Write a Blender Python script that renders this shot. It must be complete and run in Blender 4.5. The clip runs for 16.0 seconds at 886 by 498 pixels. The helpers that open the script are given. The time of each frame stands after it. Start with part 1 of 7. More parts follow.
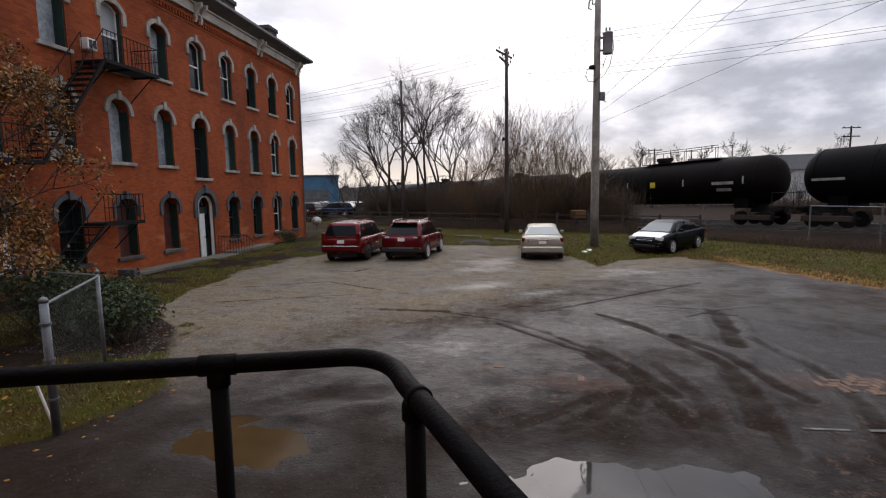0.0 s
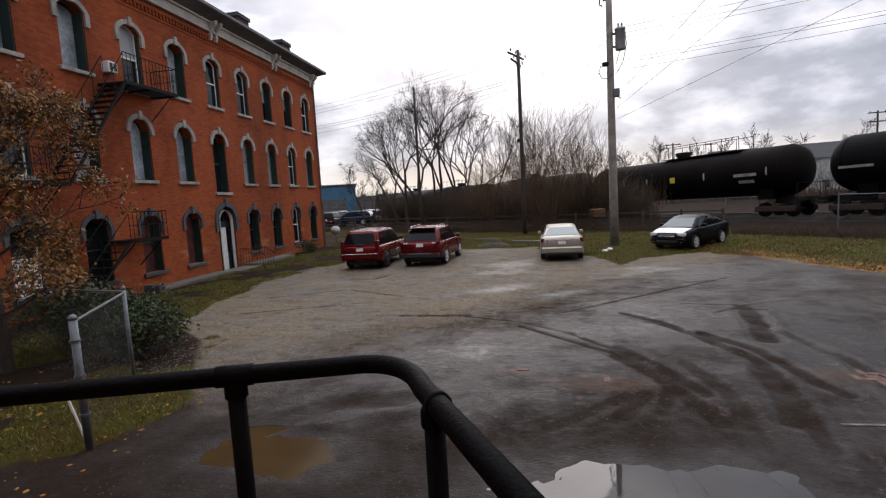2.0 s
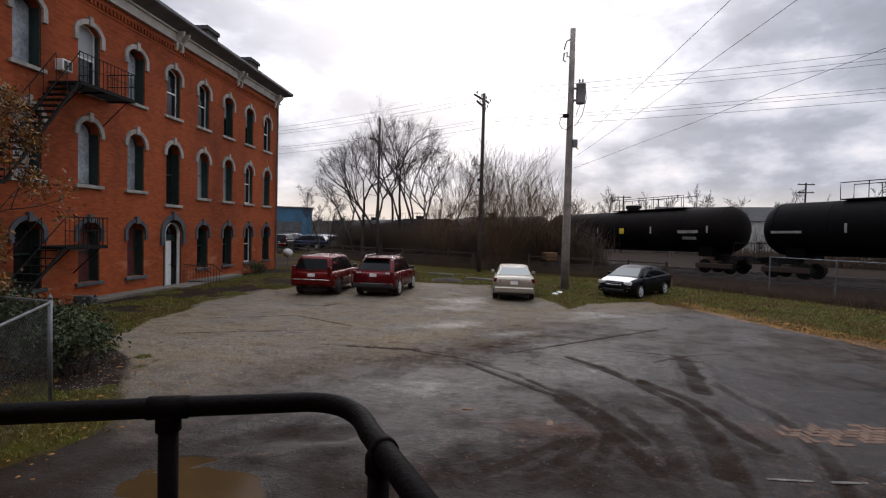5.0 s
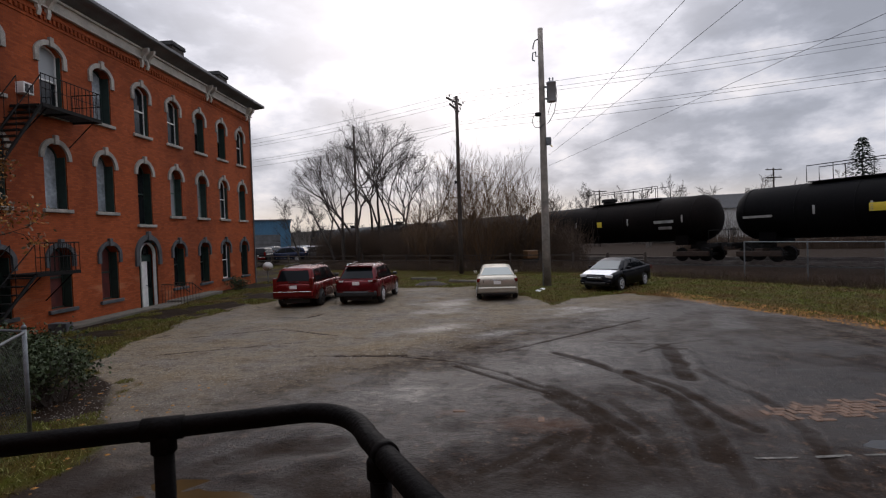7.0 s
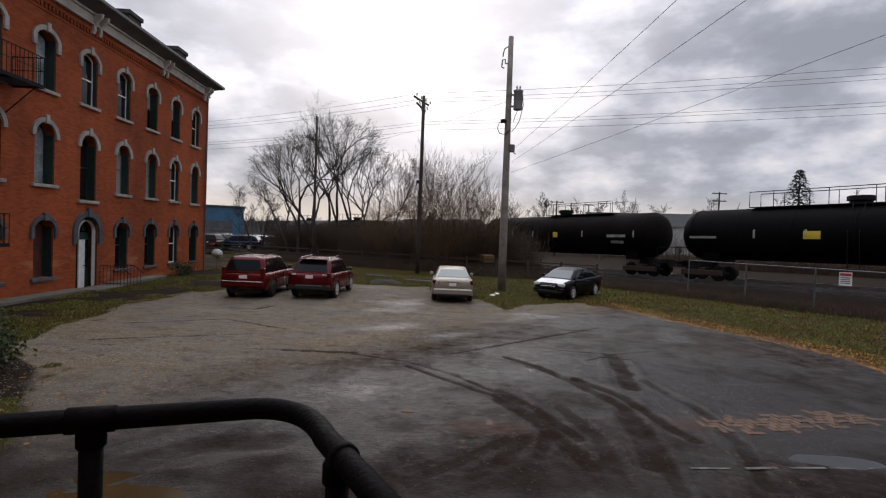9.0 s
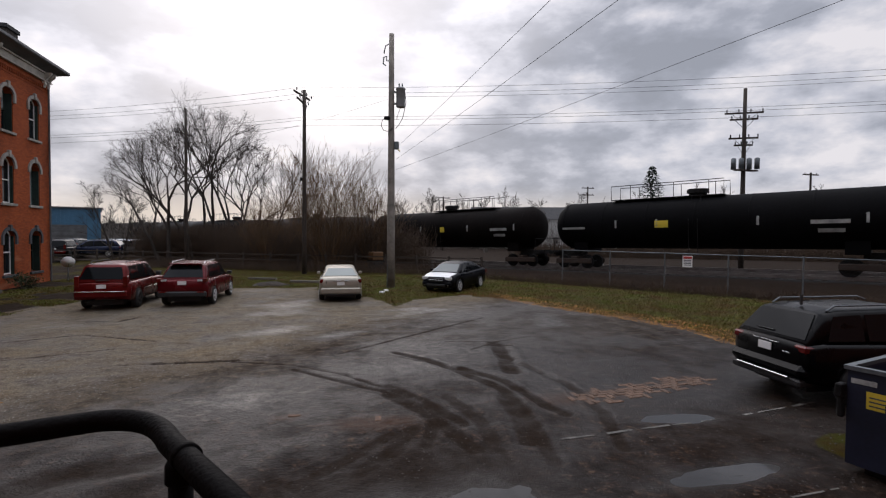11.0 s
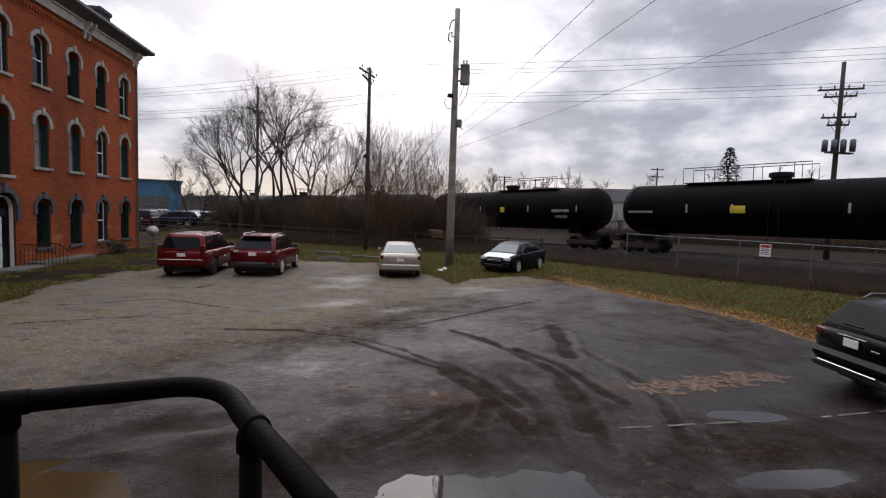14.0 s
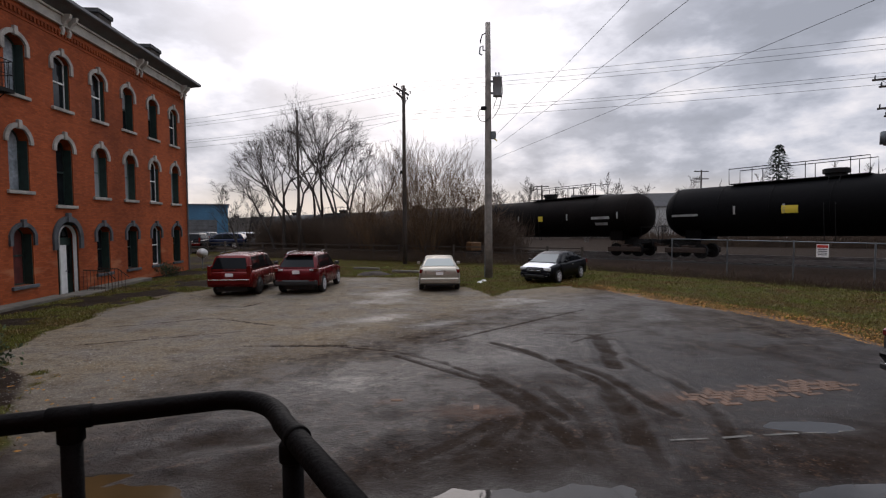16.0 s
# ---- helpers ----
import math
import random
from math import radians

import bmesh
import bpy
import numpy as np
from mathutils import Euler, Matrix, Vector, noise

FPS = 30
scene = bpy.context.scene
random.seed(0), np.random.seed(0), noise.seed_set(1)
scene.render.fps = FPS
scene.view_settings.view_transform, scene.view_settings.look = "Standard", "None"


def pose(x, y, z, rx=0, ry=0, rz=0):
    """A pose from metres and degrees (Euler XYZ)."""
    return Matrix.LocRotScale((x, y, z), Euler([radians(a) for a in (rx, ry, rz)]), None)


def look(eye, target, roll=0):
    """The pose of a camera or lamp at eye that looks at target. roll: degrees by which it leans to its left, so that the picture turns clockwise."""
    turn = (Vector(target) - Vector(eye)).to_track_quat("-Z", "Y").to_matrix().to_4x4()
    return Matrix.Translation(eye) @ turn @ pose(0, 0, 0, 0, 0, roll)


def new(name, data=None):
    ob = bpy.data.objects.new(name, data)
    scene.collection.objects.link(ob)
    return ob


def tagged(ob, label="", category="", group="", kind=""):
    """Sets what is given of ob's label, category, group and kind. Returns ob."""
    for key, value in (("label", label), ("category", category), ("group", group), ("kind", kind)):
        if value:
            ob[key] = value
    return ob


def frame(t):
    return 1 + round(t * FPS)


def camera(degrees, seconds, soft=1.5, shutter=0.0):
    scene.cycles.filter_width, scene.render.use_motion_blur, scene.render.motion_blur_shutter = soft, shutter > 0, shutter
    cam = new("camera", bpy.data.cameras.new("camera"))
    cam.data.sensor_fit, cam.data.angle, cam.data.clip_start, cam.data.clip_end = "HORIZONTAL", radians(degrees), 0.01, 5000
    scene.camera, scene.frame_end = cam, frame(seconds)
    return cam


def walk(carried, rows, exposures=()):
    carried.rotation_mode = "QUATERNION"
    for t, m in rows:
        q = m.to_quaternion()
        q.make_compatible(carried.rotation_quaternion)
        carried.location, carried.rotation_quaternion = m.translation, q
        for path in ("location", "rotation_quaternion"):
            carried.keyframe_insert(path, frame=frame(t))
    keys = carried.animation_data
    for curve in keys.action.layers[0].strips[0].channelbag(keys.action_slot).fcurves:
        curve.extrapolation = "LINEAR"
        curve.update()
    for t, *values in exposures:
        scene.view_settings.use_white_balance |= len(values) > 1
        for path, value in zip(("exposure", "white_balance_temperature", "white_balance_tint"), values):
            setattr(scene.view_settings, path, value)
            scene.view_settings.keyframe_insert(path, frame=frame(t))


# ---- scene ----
# ---- camera ----
cam = camera(83.04, 16.0, soft=1.2)
PATH = [
    (0, pose(0.002, -0.011, 2.931, 83.60, 0.83, 8.04)),
    (0.5, pose(0.000, 0.009, 2.926, 84.91, 1.20, 11.30)),
    (1, pose(0.000, 0.008, 2.933, 86.37, 1.73, 10.14)),
    (1.5, pose(0.000, -0.000, 2.931, 86.45, 1.75, 10.62)),
    (2, pose(0.008, 0.021, 2.918, 84.21, 3.24, 9.96)),
    (2.5, pose(-0.005, 0.046, 2.917, 83.85, 0.07, 7.15)),
    (3, pose(-0.016, 0.043, 2.930, 84.81, -0.23, 4.79)),
    (3.5, pose(-0.026, 0.020, 2.946, 87.21, -2.33, 4.51)),
    (4, pose(-0.030, 0.020, 2.949, 87.62, -1.01, 5.28)),
    (4.2, pose(0.001, 0.022, 2.939, 87.38, -1.32, 5.41)),
    (6.5, pose(-0.019, 0.007, 2.945, 89.23, -0.15, 3.37)),
    (7, pose(-0.018, 0.003, 2.939, 88.29, 1.79, 2.80)),
    (7.5, pose(-0.051, 0.007, 2.925, 89.58, 2.26, 3.33)),
    (8, pose(-0.055, 0.050, 2.917, 89.85, -0.68, 1.52)),
    (8.5, pose(-0.066, 0.065, 2.929, 88.84, 0.09, 0.07)),
    (9, pose(-0.062, 0.069, 2.919, 88.35, -2.20, -2.02)),
    (9.5, pose(-0.028, 0.076, 2.895, 88.91, -2.49, -12.81)),
    (9.7, pose(-0.001, 0.058, 2.891, 89.07, -1.69, -16.65)),
    (11.8, pose(0.042, -0.076, 2.955, 87.59, 1.84, -9.63)),
    (12, pose(0.036, -0.073, 2.953, 87.52, 2.30, -7.63)),
    (12.5, pose(0.046, -0.051, 2.943, 86.29, 1.53, -5.00)),
    (13, pose(0.045, -0.060, 2.936, 84.69, 0.90, -4.48)),
    (13.5, pose(0.038, -0.026, 2.937, 84.34, -0.39, -7.10)),
    (14, pose(0.028, -0.025, 2.946, 85.70, -2.03, -7.78)),
    (14.5, pose(0.020, -0.033, 2.953, 87.20, -2.05, -7.94)),
    (15, pose(0.022, -0.050, 2.961, 88.62, -0.64, -7.06)),
    (15.5, pose(0.041, -0.064, 2.967, 88.22, 0.61, -5.83)),
    (16, pose(0.050, -0.057, 2.948, 87.09, 0.27, -3.45)),
]
EXPOSURES = [(0, 0.15, 6500, 17), (3.0, 0.24, 6500, 17), (4.2, 0.15, 6500, 17), (6.3, -0.08, 6500, 17), (9.5, -0.2, 6500, 17), (12.0, -0.15, 6500, 17), (13.0, -0.08, 6500, 17), (14.5, 0.05, 6500, 17), (16.0, -0.05, 6500, 17)]
walk(cam, PATH, EXPOSURES)

# ---- sky and light ----
SUN_BEARING, SUN_HEIGHT = 4.0, 24.0      # degrees left of +y, and above the horizon


def make_world():
    world = bpy.data.worlds.new("overcast_sky")
    scene.world = world
    world.use_nodes = True
    nt = world.node_tree
    nt.nodes.clear()
    N, L = nt.nodes.new, nt.links.new
    sky = N("ShaderNodeTexSky")
    sky.sky_type, sky.sun_disc = "NISHITA", False
    sky.sun_elevation, sky.sun_rotation = radians(SUN_HEIGHT), radians(-SUN_BEARING)
    sky.air_density, sky.dust_density = 1.0, 3.0
    co = N("ShaderNodeTexCoord")
    sep = N("ShaderNodeSeparateXYZ")
    L(co.outputs["Generated"], sep.inputs[0])
    # cloud layer: directions laid out on a flat sheet overhead
    up = N("ShaderNodeMath"); up.operation = "MAXIMUM"; up.inputs[1].default_value = 0.0
    L(sep.outputs["Z"], up.inputs[0])
    add = N("ShaderNodeMath"); add.operation = "ADD"; add.inputs[1].default_value = 0.20
    L(up.outputs[0], add.inputs[0])
    flat = N("ShaderNodeCombineXYZ")
    for k, ax in enumerate("XY"):
        dv = N("ShaderNodeMath"); dv.operation = "DIVIDE"
        L(sep.outputs[ax], dv.inputs[0]); L(add.outputs[0], dv.inputs[1]); L(dv.outputs[0], flat.inputs[k])
    n1 = N("ShaderNodeTexNoise")
    n1.inputs["Scale"].default_value, n1.inputs["Detail"].default_value = 1.25, 9.0
    n1.inputs["Roughness"].default_value, n1.inputs["Distortion"].default_value = 0.54, 0.2
    L(flat.outputs[0], n1.inputs["Vector"])
    ramp = N("ShaderNodeValToRGB")
    cr = ramp.color_ramp
    cr.elements[0].position, cr.elements[0].color = 0.40, (0.38, 0.42, 0.475, 1)
    cr.elements[1].position, cr.elements[1].color = 0.61, (0.98, 0.99, 1.0, 1)
    e = cr.elements.new(0.47); e.color = (0.46, 0.505, 0.57, 1)
    e = cr.elements.new(0.535); e.color = (0.68, 0.725, 0.79, 1)
    # heaped cloud edges, seen face on
    squash = N("ShaderNodeMapping"); squash.inputs["Scale"].default_value = (1.0, 1.0, 2.2)
    L(co.outputs["Generated"], squash.inputs[0])
    n2 = N("ShaderNodeTexNoise")
    n2.inputs["Scale"].default_value, n2.inputs["Detail"].default_value, n2.inputs["Roughness"].default_value = 4.6, 8.0, 0.55
    L(squash.outputs[0], n2.inputs["Vector"])
    heap = N("ShaderNodeMix"); heap.data_type = "FLOAT"; heap.inputs["Factor"].default_value = 0.82
    L(n1.outputs["Fac"], heap.inputs["A"]); L(n2.outputs["Fac"], heap.inputs["B"])
    L(heap.outputs["Result"], ramp.inputs["Fac"])
    # glow of the hidden sun through the cloud
    sun_dir = Vector((-math.sin(radians(SUN_BEARING)) * math.cos(radians(38)), math.cos(radians(SUN_BEARING)) * math.cos(radians(38)), math.sin(radians(38))))
    dot = N("ShaderNodeVectorMath"); dot.operation = "DOT_PRODUCT"; dot.inputs[1].default_value = sun_dir
    L(co.outputs["Generated"], dot.inputs[0])
    glow = N("ShaderNodeMapRange"); glow.interpolation_type = "SMOOTHSTEP"
    for k, val in (("From Min", 0.80), ("From Max", 0.985), ("To Min", 0.0), ("To Max", 1.0)):
        glow.inputs[k].default_value = val
    L(dot.outputs["Value"], glow.inputs["Value"])
    bright = N("ShaderNodeMix"); bright.data_type = "RGBA"; bright.blend_type = "ADD"; bright.inputs["Factor"].default_value = 1.0
    gcol = N("ShaderNodeMix"); gcol.data_type = "RGBA"
    gcol.inputs["A"].default_value, gcol.inputs["B"].default_value = (0, 0, 0, 1), (0.62, 0.61, 0.60, 1)
    L(glow.outputs[0], gcol.inputs["Factor"])
    far = N("ShaderNodeMapRange")
    for k, val in (("From Min", -0.1), ("From Max", 0.85), ("To Min", 0.93), ("To Max", 1.0)):
        far.inputs[k].default_value = val
    L(dot.outputs["Value"], far.inputs["Value"])
    dim = N("ShaderNodeVectorMath"); dim.operation = "SCALE"
    L(ramp.outputs["Color"], dim.inputs[0]); L(far.outputs[0], dim.inputs["Scale"])
    L(dim.outputs[0], bright.inputs["A"]); L(gcol.outputs["Result"], bright.inputs["B"])
    # thin bright gap along the horizon
    low = N("ShaderNodeMapRange"); low.interpolation_type = "SMOOTHSTEP"
    for k, val in (("From Min", 0.015), ("From Max", 0.10), ("To Min", 0.75), ("To Max", 0.0)):
        low.inputs[k].default_value = val
    L(sep.outputs["Z"], low.inputs["Value"])
    hor = N("ShaderNodeMix"); hor.data_type = "RGBA"; hor.inputs["B"].default_value = (1.0, 0.93, 0.80, 1)
    L(low.outputs[0], hor.inputs["Factor"]); L(bright.outputs["Result"], hor.inputs["A"])
    # an overcast sky is brightest overhead
    zen = N("ShaderNodeMapRange"); zen.interpolation_type = "SMOOTHSTEP"
    for k, val in (("From Min", 0.50), ("From Max", 0.92), ("To Min", 1.0), ("To Max", 3.0)):
        zen.inputs[k].default_value = val
    L(sep.outputs["Z"], zen.inputs["Value"])
    lift = N("ShaderNodeVectorMath"); lift.operation = "SCALE"
    L(hor.outputs["Result"], lift.inputs[0]); L(zen.outputs[0], lift.inputs["Scale"])
    b_cloud = N("ShaderNodeBackground"); b_cloud.inputs["Strength"].default_value = CLOUD_LIGHT
    L(lift.outputs[0], b_cloud.inputs["Color"])
    b_sky = N("ShaderNodeBackground"); b_sky.inputs["Strength"].default_value = 0.05
    L(sky.outputs["Color"], b_sky.inputs["Color"])
    mixs = N("ShaderNodeMixShader"); mixs.inputs["Fac"].default_value = 0.9
    L(b_sky.outputs[0], mixs.inputs[1]); L(b_cloud.outputs[0], mixs.inputs[2])
    out = N("ShaderNodeOutputWorld")
    L(mixs.outputs[0], out.inputs["Surface"])


CLOUD_LIGHT = 1.0
make_world()
sun = new("sun", bpy.data.lights.new("sun", "SUN"))
sun.data.energy, sun.data.angle, sun.data.color = 0.35, radians(25), (1.0, 0.95, 0.88)
sun.matrix_world = look((-20 * math.sin(radians(SUN_BEARING)), 20 * math.cos(radians(SUN_BEARING)), 20 * math.tan(radians(SUN_HEIGHT))), (0, 0, 0))

# ---- materials ----
def material(name, color, rough=0.6, metal=0.0, var=0.25, scale=3.0, fine=40.0, bump=0.2, spec=0.5, dark=None, coat=0.0):
    """A surface with large blotches, fine grain and relief, in the object's own metres."""
    m = bpy.data.materials.new(name)
    m.use_nodes = True
    nt = m.node_tree
    N, L = nt.nodes.new, nt.links.new
    b = nt.nodes["Principled BSDF"]
    co = N("ShaderNodeTexCoord")
    big = N("ShaderNodeTexNoise"); big.inputs["Scale"].default_value, big.inputs["Detail"].default_value = scale, 6
    fin = N("ShaderNodeTexNoise"); fin.inputs["Scale"].default_value, fin.inputs["Detail"].default_value = fine, 4
    info = N("ShaderNodeObjectInfo")
    L(co.outputs["Object"], big.inputs["Vector"]); L(co.outputs["Object"], fin.inputs["Vector"])
    c2 = dark or tuple(c * (1 - var) for c in color)
    hi = tuple(min(1, c * (1 + var * 0.6)) for c in color)
    r1 = N("ShaderNodeValToRGB")
    r1.color_ramp.elements[0].position, r1.color_ramp.elements[0].color = 0.32, (*c2, 1)
    r1.color_ramp.elements[1].position, r1.color_ramp.elements[1].color = 0.68, (*hi, 1)
    L(big.outputs["Fac"], r1.inputs["Fac"])
    mx = N("ShaderNodeMix"); mx.data_type = "RGBA"; mx.blend_type = "OVERLAY"; mx.inputs["Factor"].default_value = min(0.6, var * 1.3)
    L(r1.outputs["Color"], mx.inputs["A"]); L(fin.outputs["Fac"], mx.inputs["B"])
    mr = N("ShaderNodeMapRange"); mr.inputs["To Min"].default_value, mr.inputs["To Max"].default_value = 1 - var * 0.35, 1 + var * 0.35
    L(info.outputs["Random"], mr.inputs["Value"])
    sc = N("ShaderNodeVectorMath"); sc.operation = "SCALE"
    L(mx.outputs["Result"], sc.inputs[0]); L(mr.outputs[0], sc.inputs["Scale"])
    L(sc.outputs[0], b.inputs["Base Color"])
    rr = N("ShaderNodeMapRange"); rr.inputs["To Min"].default_value, rr.inputs["To Max"].default_value = max(0.02, rough - 0.12), min(1, rough + 0.12)
    L(big.outputs["Fac"], rr.inputs["Value"]); L(rr.outputs[0], b.inputs["Roughness"])
    b.inputs["Metallic"].default_value = metal
    b.inputs["Specular IOR Level"].default_value = spec
    b.inputs["Coat Weight"].default_value = coat
    b.inputs["Coat Roughness"].default_value = 0.06
    if bump:
        bp = N("ShaderNodeBump"); bp.inputs["Strength"].default_value, bp.inputs["Distance"].default_value = bump, 0.01
        L(fin.outputs["Fac"], bp.inputs["Height"]); L(bp.outputs[0], b.inputs["Normal"])
    return m


def brick_material():
    """Old hard-fired facing brick in running bond: uneven tones, soot and weather streaks."""
    m = bpy.data.materials.new("old_orange_brick")
    m.use_nodes = True
    nt = m.node_tree
    N, L = nt.nodes.new, nt.links.new
    b = nt.nodes["Principled BSDF"]
    co = N("ShaderNodeTexCoord")
    sep = N("ShaderNodeSeparateXYZ"); L(co.outputs["Object"], sep.inputs[0])
    sm = N("ShaderNodeMath"); L(sep.outputs["X"], sm.inputs[0]); L(sep.outputs["Y"], sm.inputs[1])
    uv = N("ShaderNodeCombineXYZ"); L(sm.outputs[0], uv.inputs[0]); L(sep.outputs["Z"], uv.inputs[1])
    br = N("ShaderNodeTexBrick")
    br.inputs["Scale"].default_value = 1.0
    br.inputs["Brick Width"].default_value, br.inputs["Row Height"].default_value = 0.215, 0.072
    br.inputs["Mortar Size"].default_value, br.inputs["Mortar Smooth"].default_value = 0.006, 0.3
    br.inputs["Color1"].default_value, br.inputs["Color2"].default_value = (0.385, 0.090, 0.025, 1), (0.27, 0.057, 0.016, 1)
    br.inputs["Mortar"].default_value = (0.22, 0.064, 0.032, 1)
    L(uv.outputs[0], br.inputs["Vector"])
    big = N("ShaderNodeTexNoise"); big.inputs["Scale"].default_value, big.inputs["Detail"].default_value = 0.45, 7
    mp = N("ShaderNodeMapping"); mp.inputs["Scale"].default_value = (1, 1, 0.35)
    L(co.outputs["Object"], mp.inputs[0]); L(mp.outputs[0], big.inputs["Vector"])
    r1 = N("ShaderNodeValToRGB")
    r1.color_ramp.elements[0].position, r1.color_ramp.elements[0].color = 0.30, (0.38, 0.35, 0.35, 1)
    r1.color_ramp.elements[1].position, r1.color_ramp.elements[1].color = 0.62, (1.08, 1.05, 1.0, 1)
    L(big.outputs["Fac"], r1.inputs["Fac"])
    mx = N("ShaderNodeMix"); mx.data_type = "RGBA"; mx.blend_type = "MULTIPLY"; mx.inputs["Factor"].default_value = 0.75
    L(br.outputs["Color"], mx.inputs["A"]); L(r1.outputs["Color"], mx.inputs["B"])
    fin = N("ShaderNodeTexNoise"); fin.inputs["Scale"].default_value, fin.inputs["Detail"].default_value = 3.5, 8
    L(co.outputs["Object"], fin.inputs["Vector"])
    pale = N("ShaderNodeMapRange"); pale.inputs["From Min"].default_value, pale.inputs["From Max"].default_value = 0.66, 0.80
    pale.inputs["To Max"].default_value = 0.35
    L(fin.outputs["Fac"], pale.inputs["Value"])
    mp2 = N("ShaderNodeMix"); mp2.data_type = "RGBA"; mp2.inputs["B"].default_value = (0.40, 0.16, 0.09, 1)
    L(pale.outputs[0], mp2.inputs["Factor"]); L(mx.outputs["Result"], mp2.inputs["A"])
    lim = N("ShaderNodeTexNoise"); lim.inputs["Scale"].default_value, lim.inputs["Detail"].default_value = 0.9, 5
    ml = N("ShaderNodeMapping"); ml.inputs["Scale"].default_value = (1, 0.55, 2.2)
    L(co.outputs["Object"], ml.inputs[0]); L(ml.outputs[0], lim.inputs["Vector"])
    lr = N("ShaderNodeMapRange"); lr.inputs["From Min"].default_value, lr.inputs["From Max"].default_value, lr.inputs["To Max"].default_value = 0.56, 0.66, 0.55
    L(lim.outputs["Fac"], lr.inputs["Value"])
    lz = N("ShaderNodeMapRange"); lz.inputs["From Min"].default_value, lz.inputs["From Max"].default_value = 3.2, 1.4
    L(sep.outputs["Z"], lz.inputs["Value"])
    lm = N("ShaderNodeMath"); lm.operation = "MULTIPLY"; L(lr.outputs[0], lm.inputs[0]); L(lz.outputs[0], lm.inputs[1])
    worn = N("ShaderNodeMix"); worn.data_type = "RGBA"; worn.inputs["B"].default_value = (0.44, 0.18, 0.09, 1)
    L(lm.outputs[0], worn.inputs["Factor"]); L(mp2.outputs["Result"], worn.inputs["A"])
    L(worn.outputs["Result"], b.inputs["Base Color"])
    b.inputs["Roughness"].default_value = 0.85
    b.inputs["Specular IOR Level"].default_value = 0.25
    bp = N("ShaderNodeBump"); bp.inputs["Strength"].default_value, bp.inputs["Distance"].default_value = 0.5, 0.008
    inv = N("ShaderNodeMath"); inv.operation = "SUBTRACT"; inv.inputs[0].default_value = 1.0
    L(br.outputs["Fac"], inv.inputs[1]); L(inv.outputs[0], bp.inputs["Height"]); L(bp.outputs[0], b.inputs["Normal"])
    return m


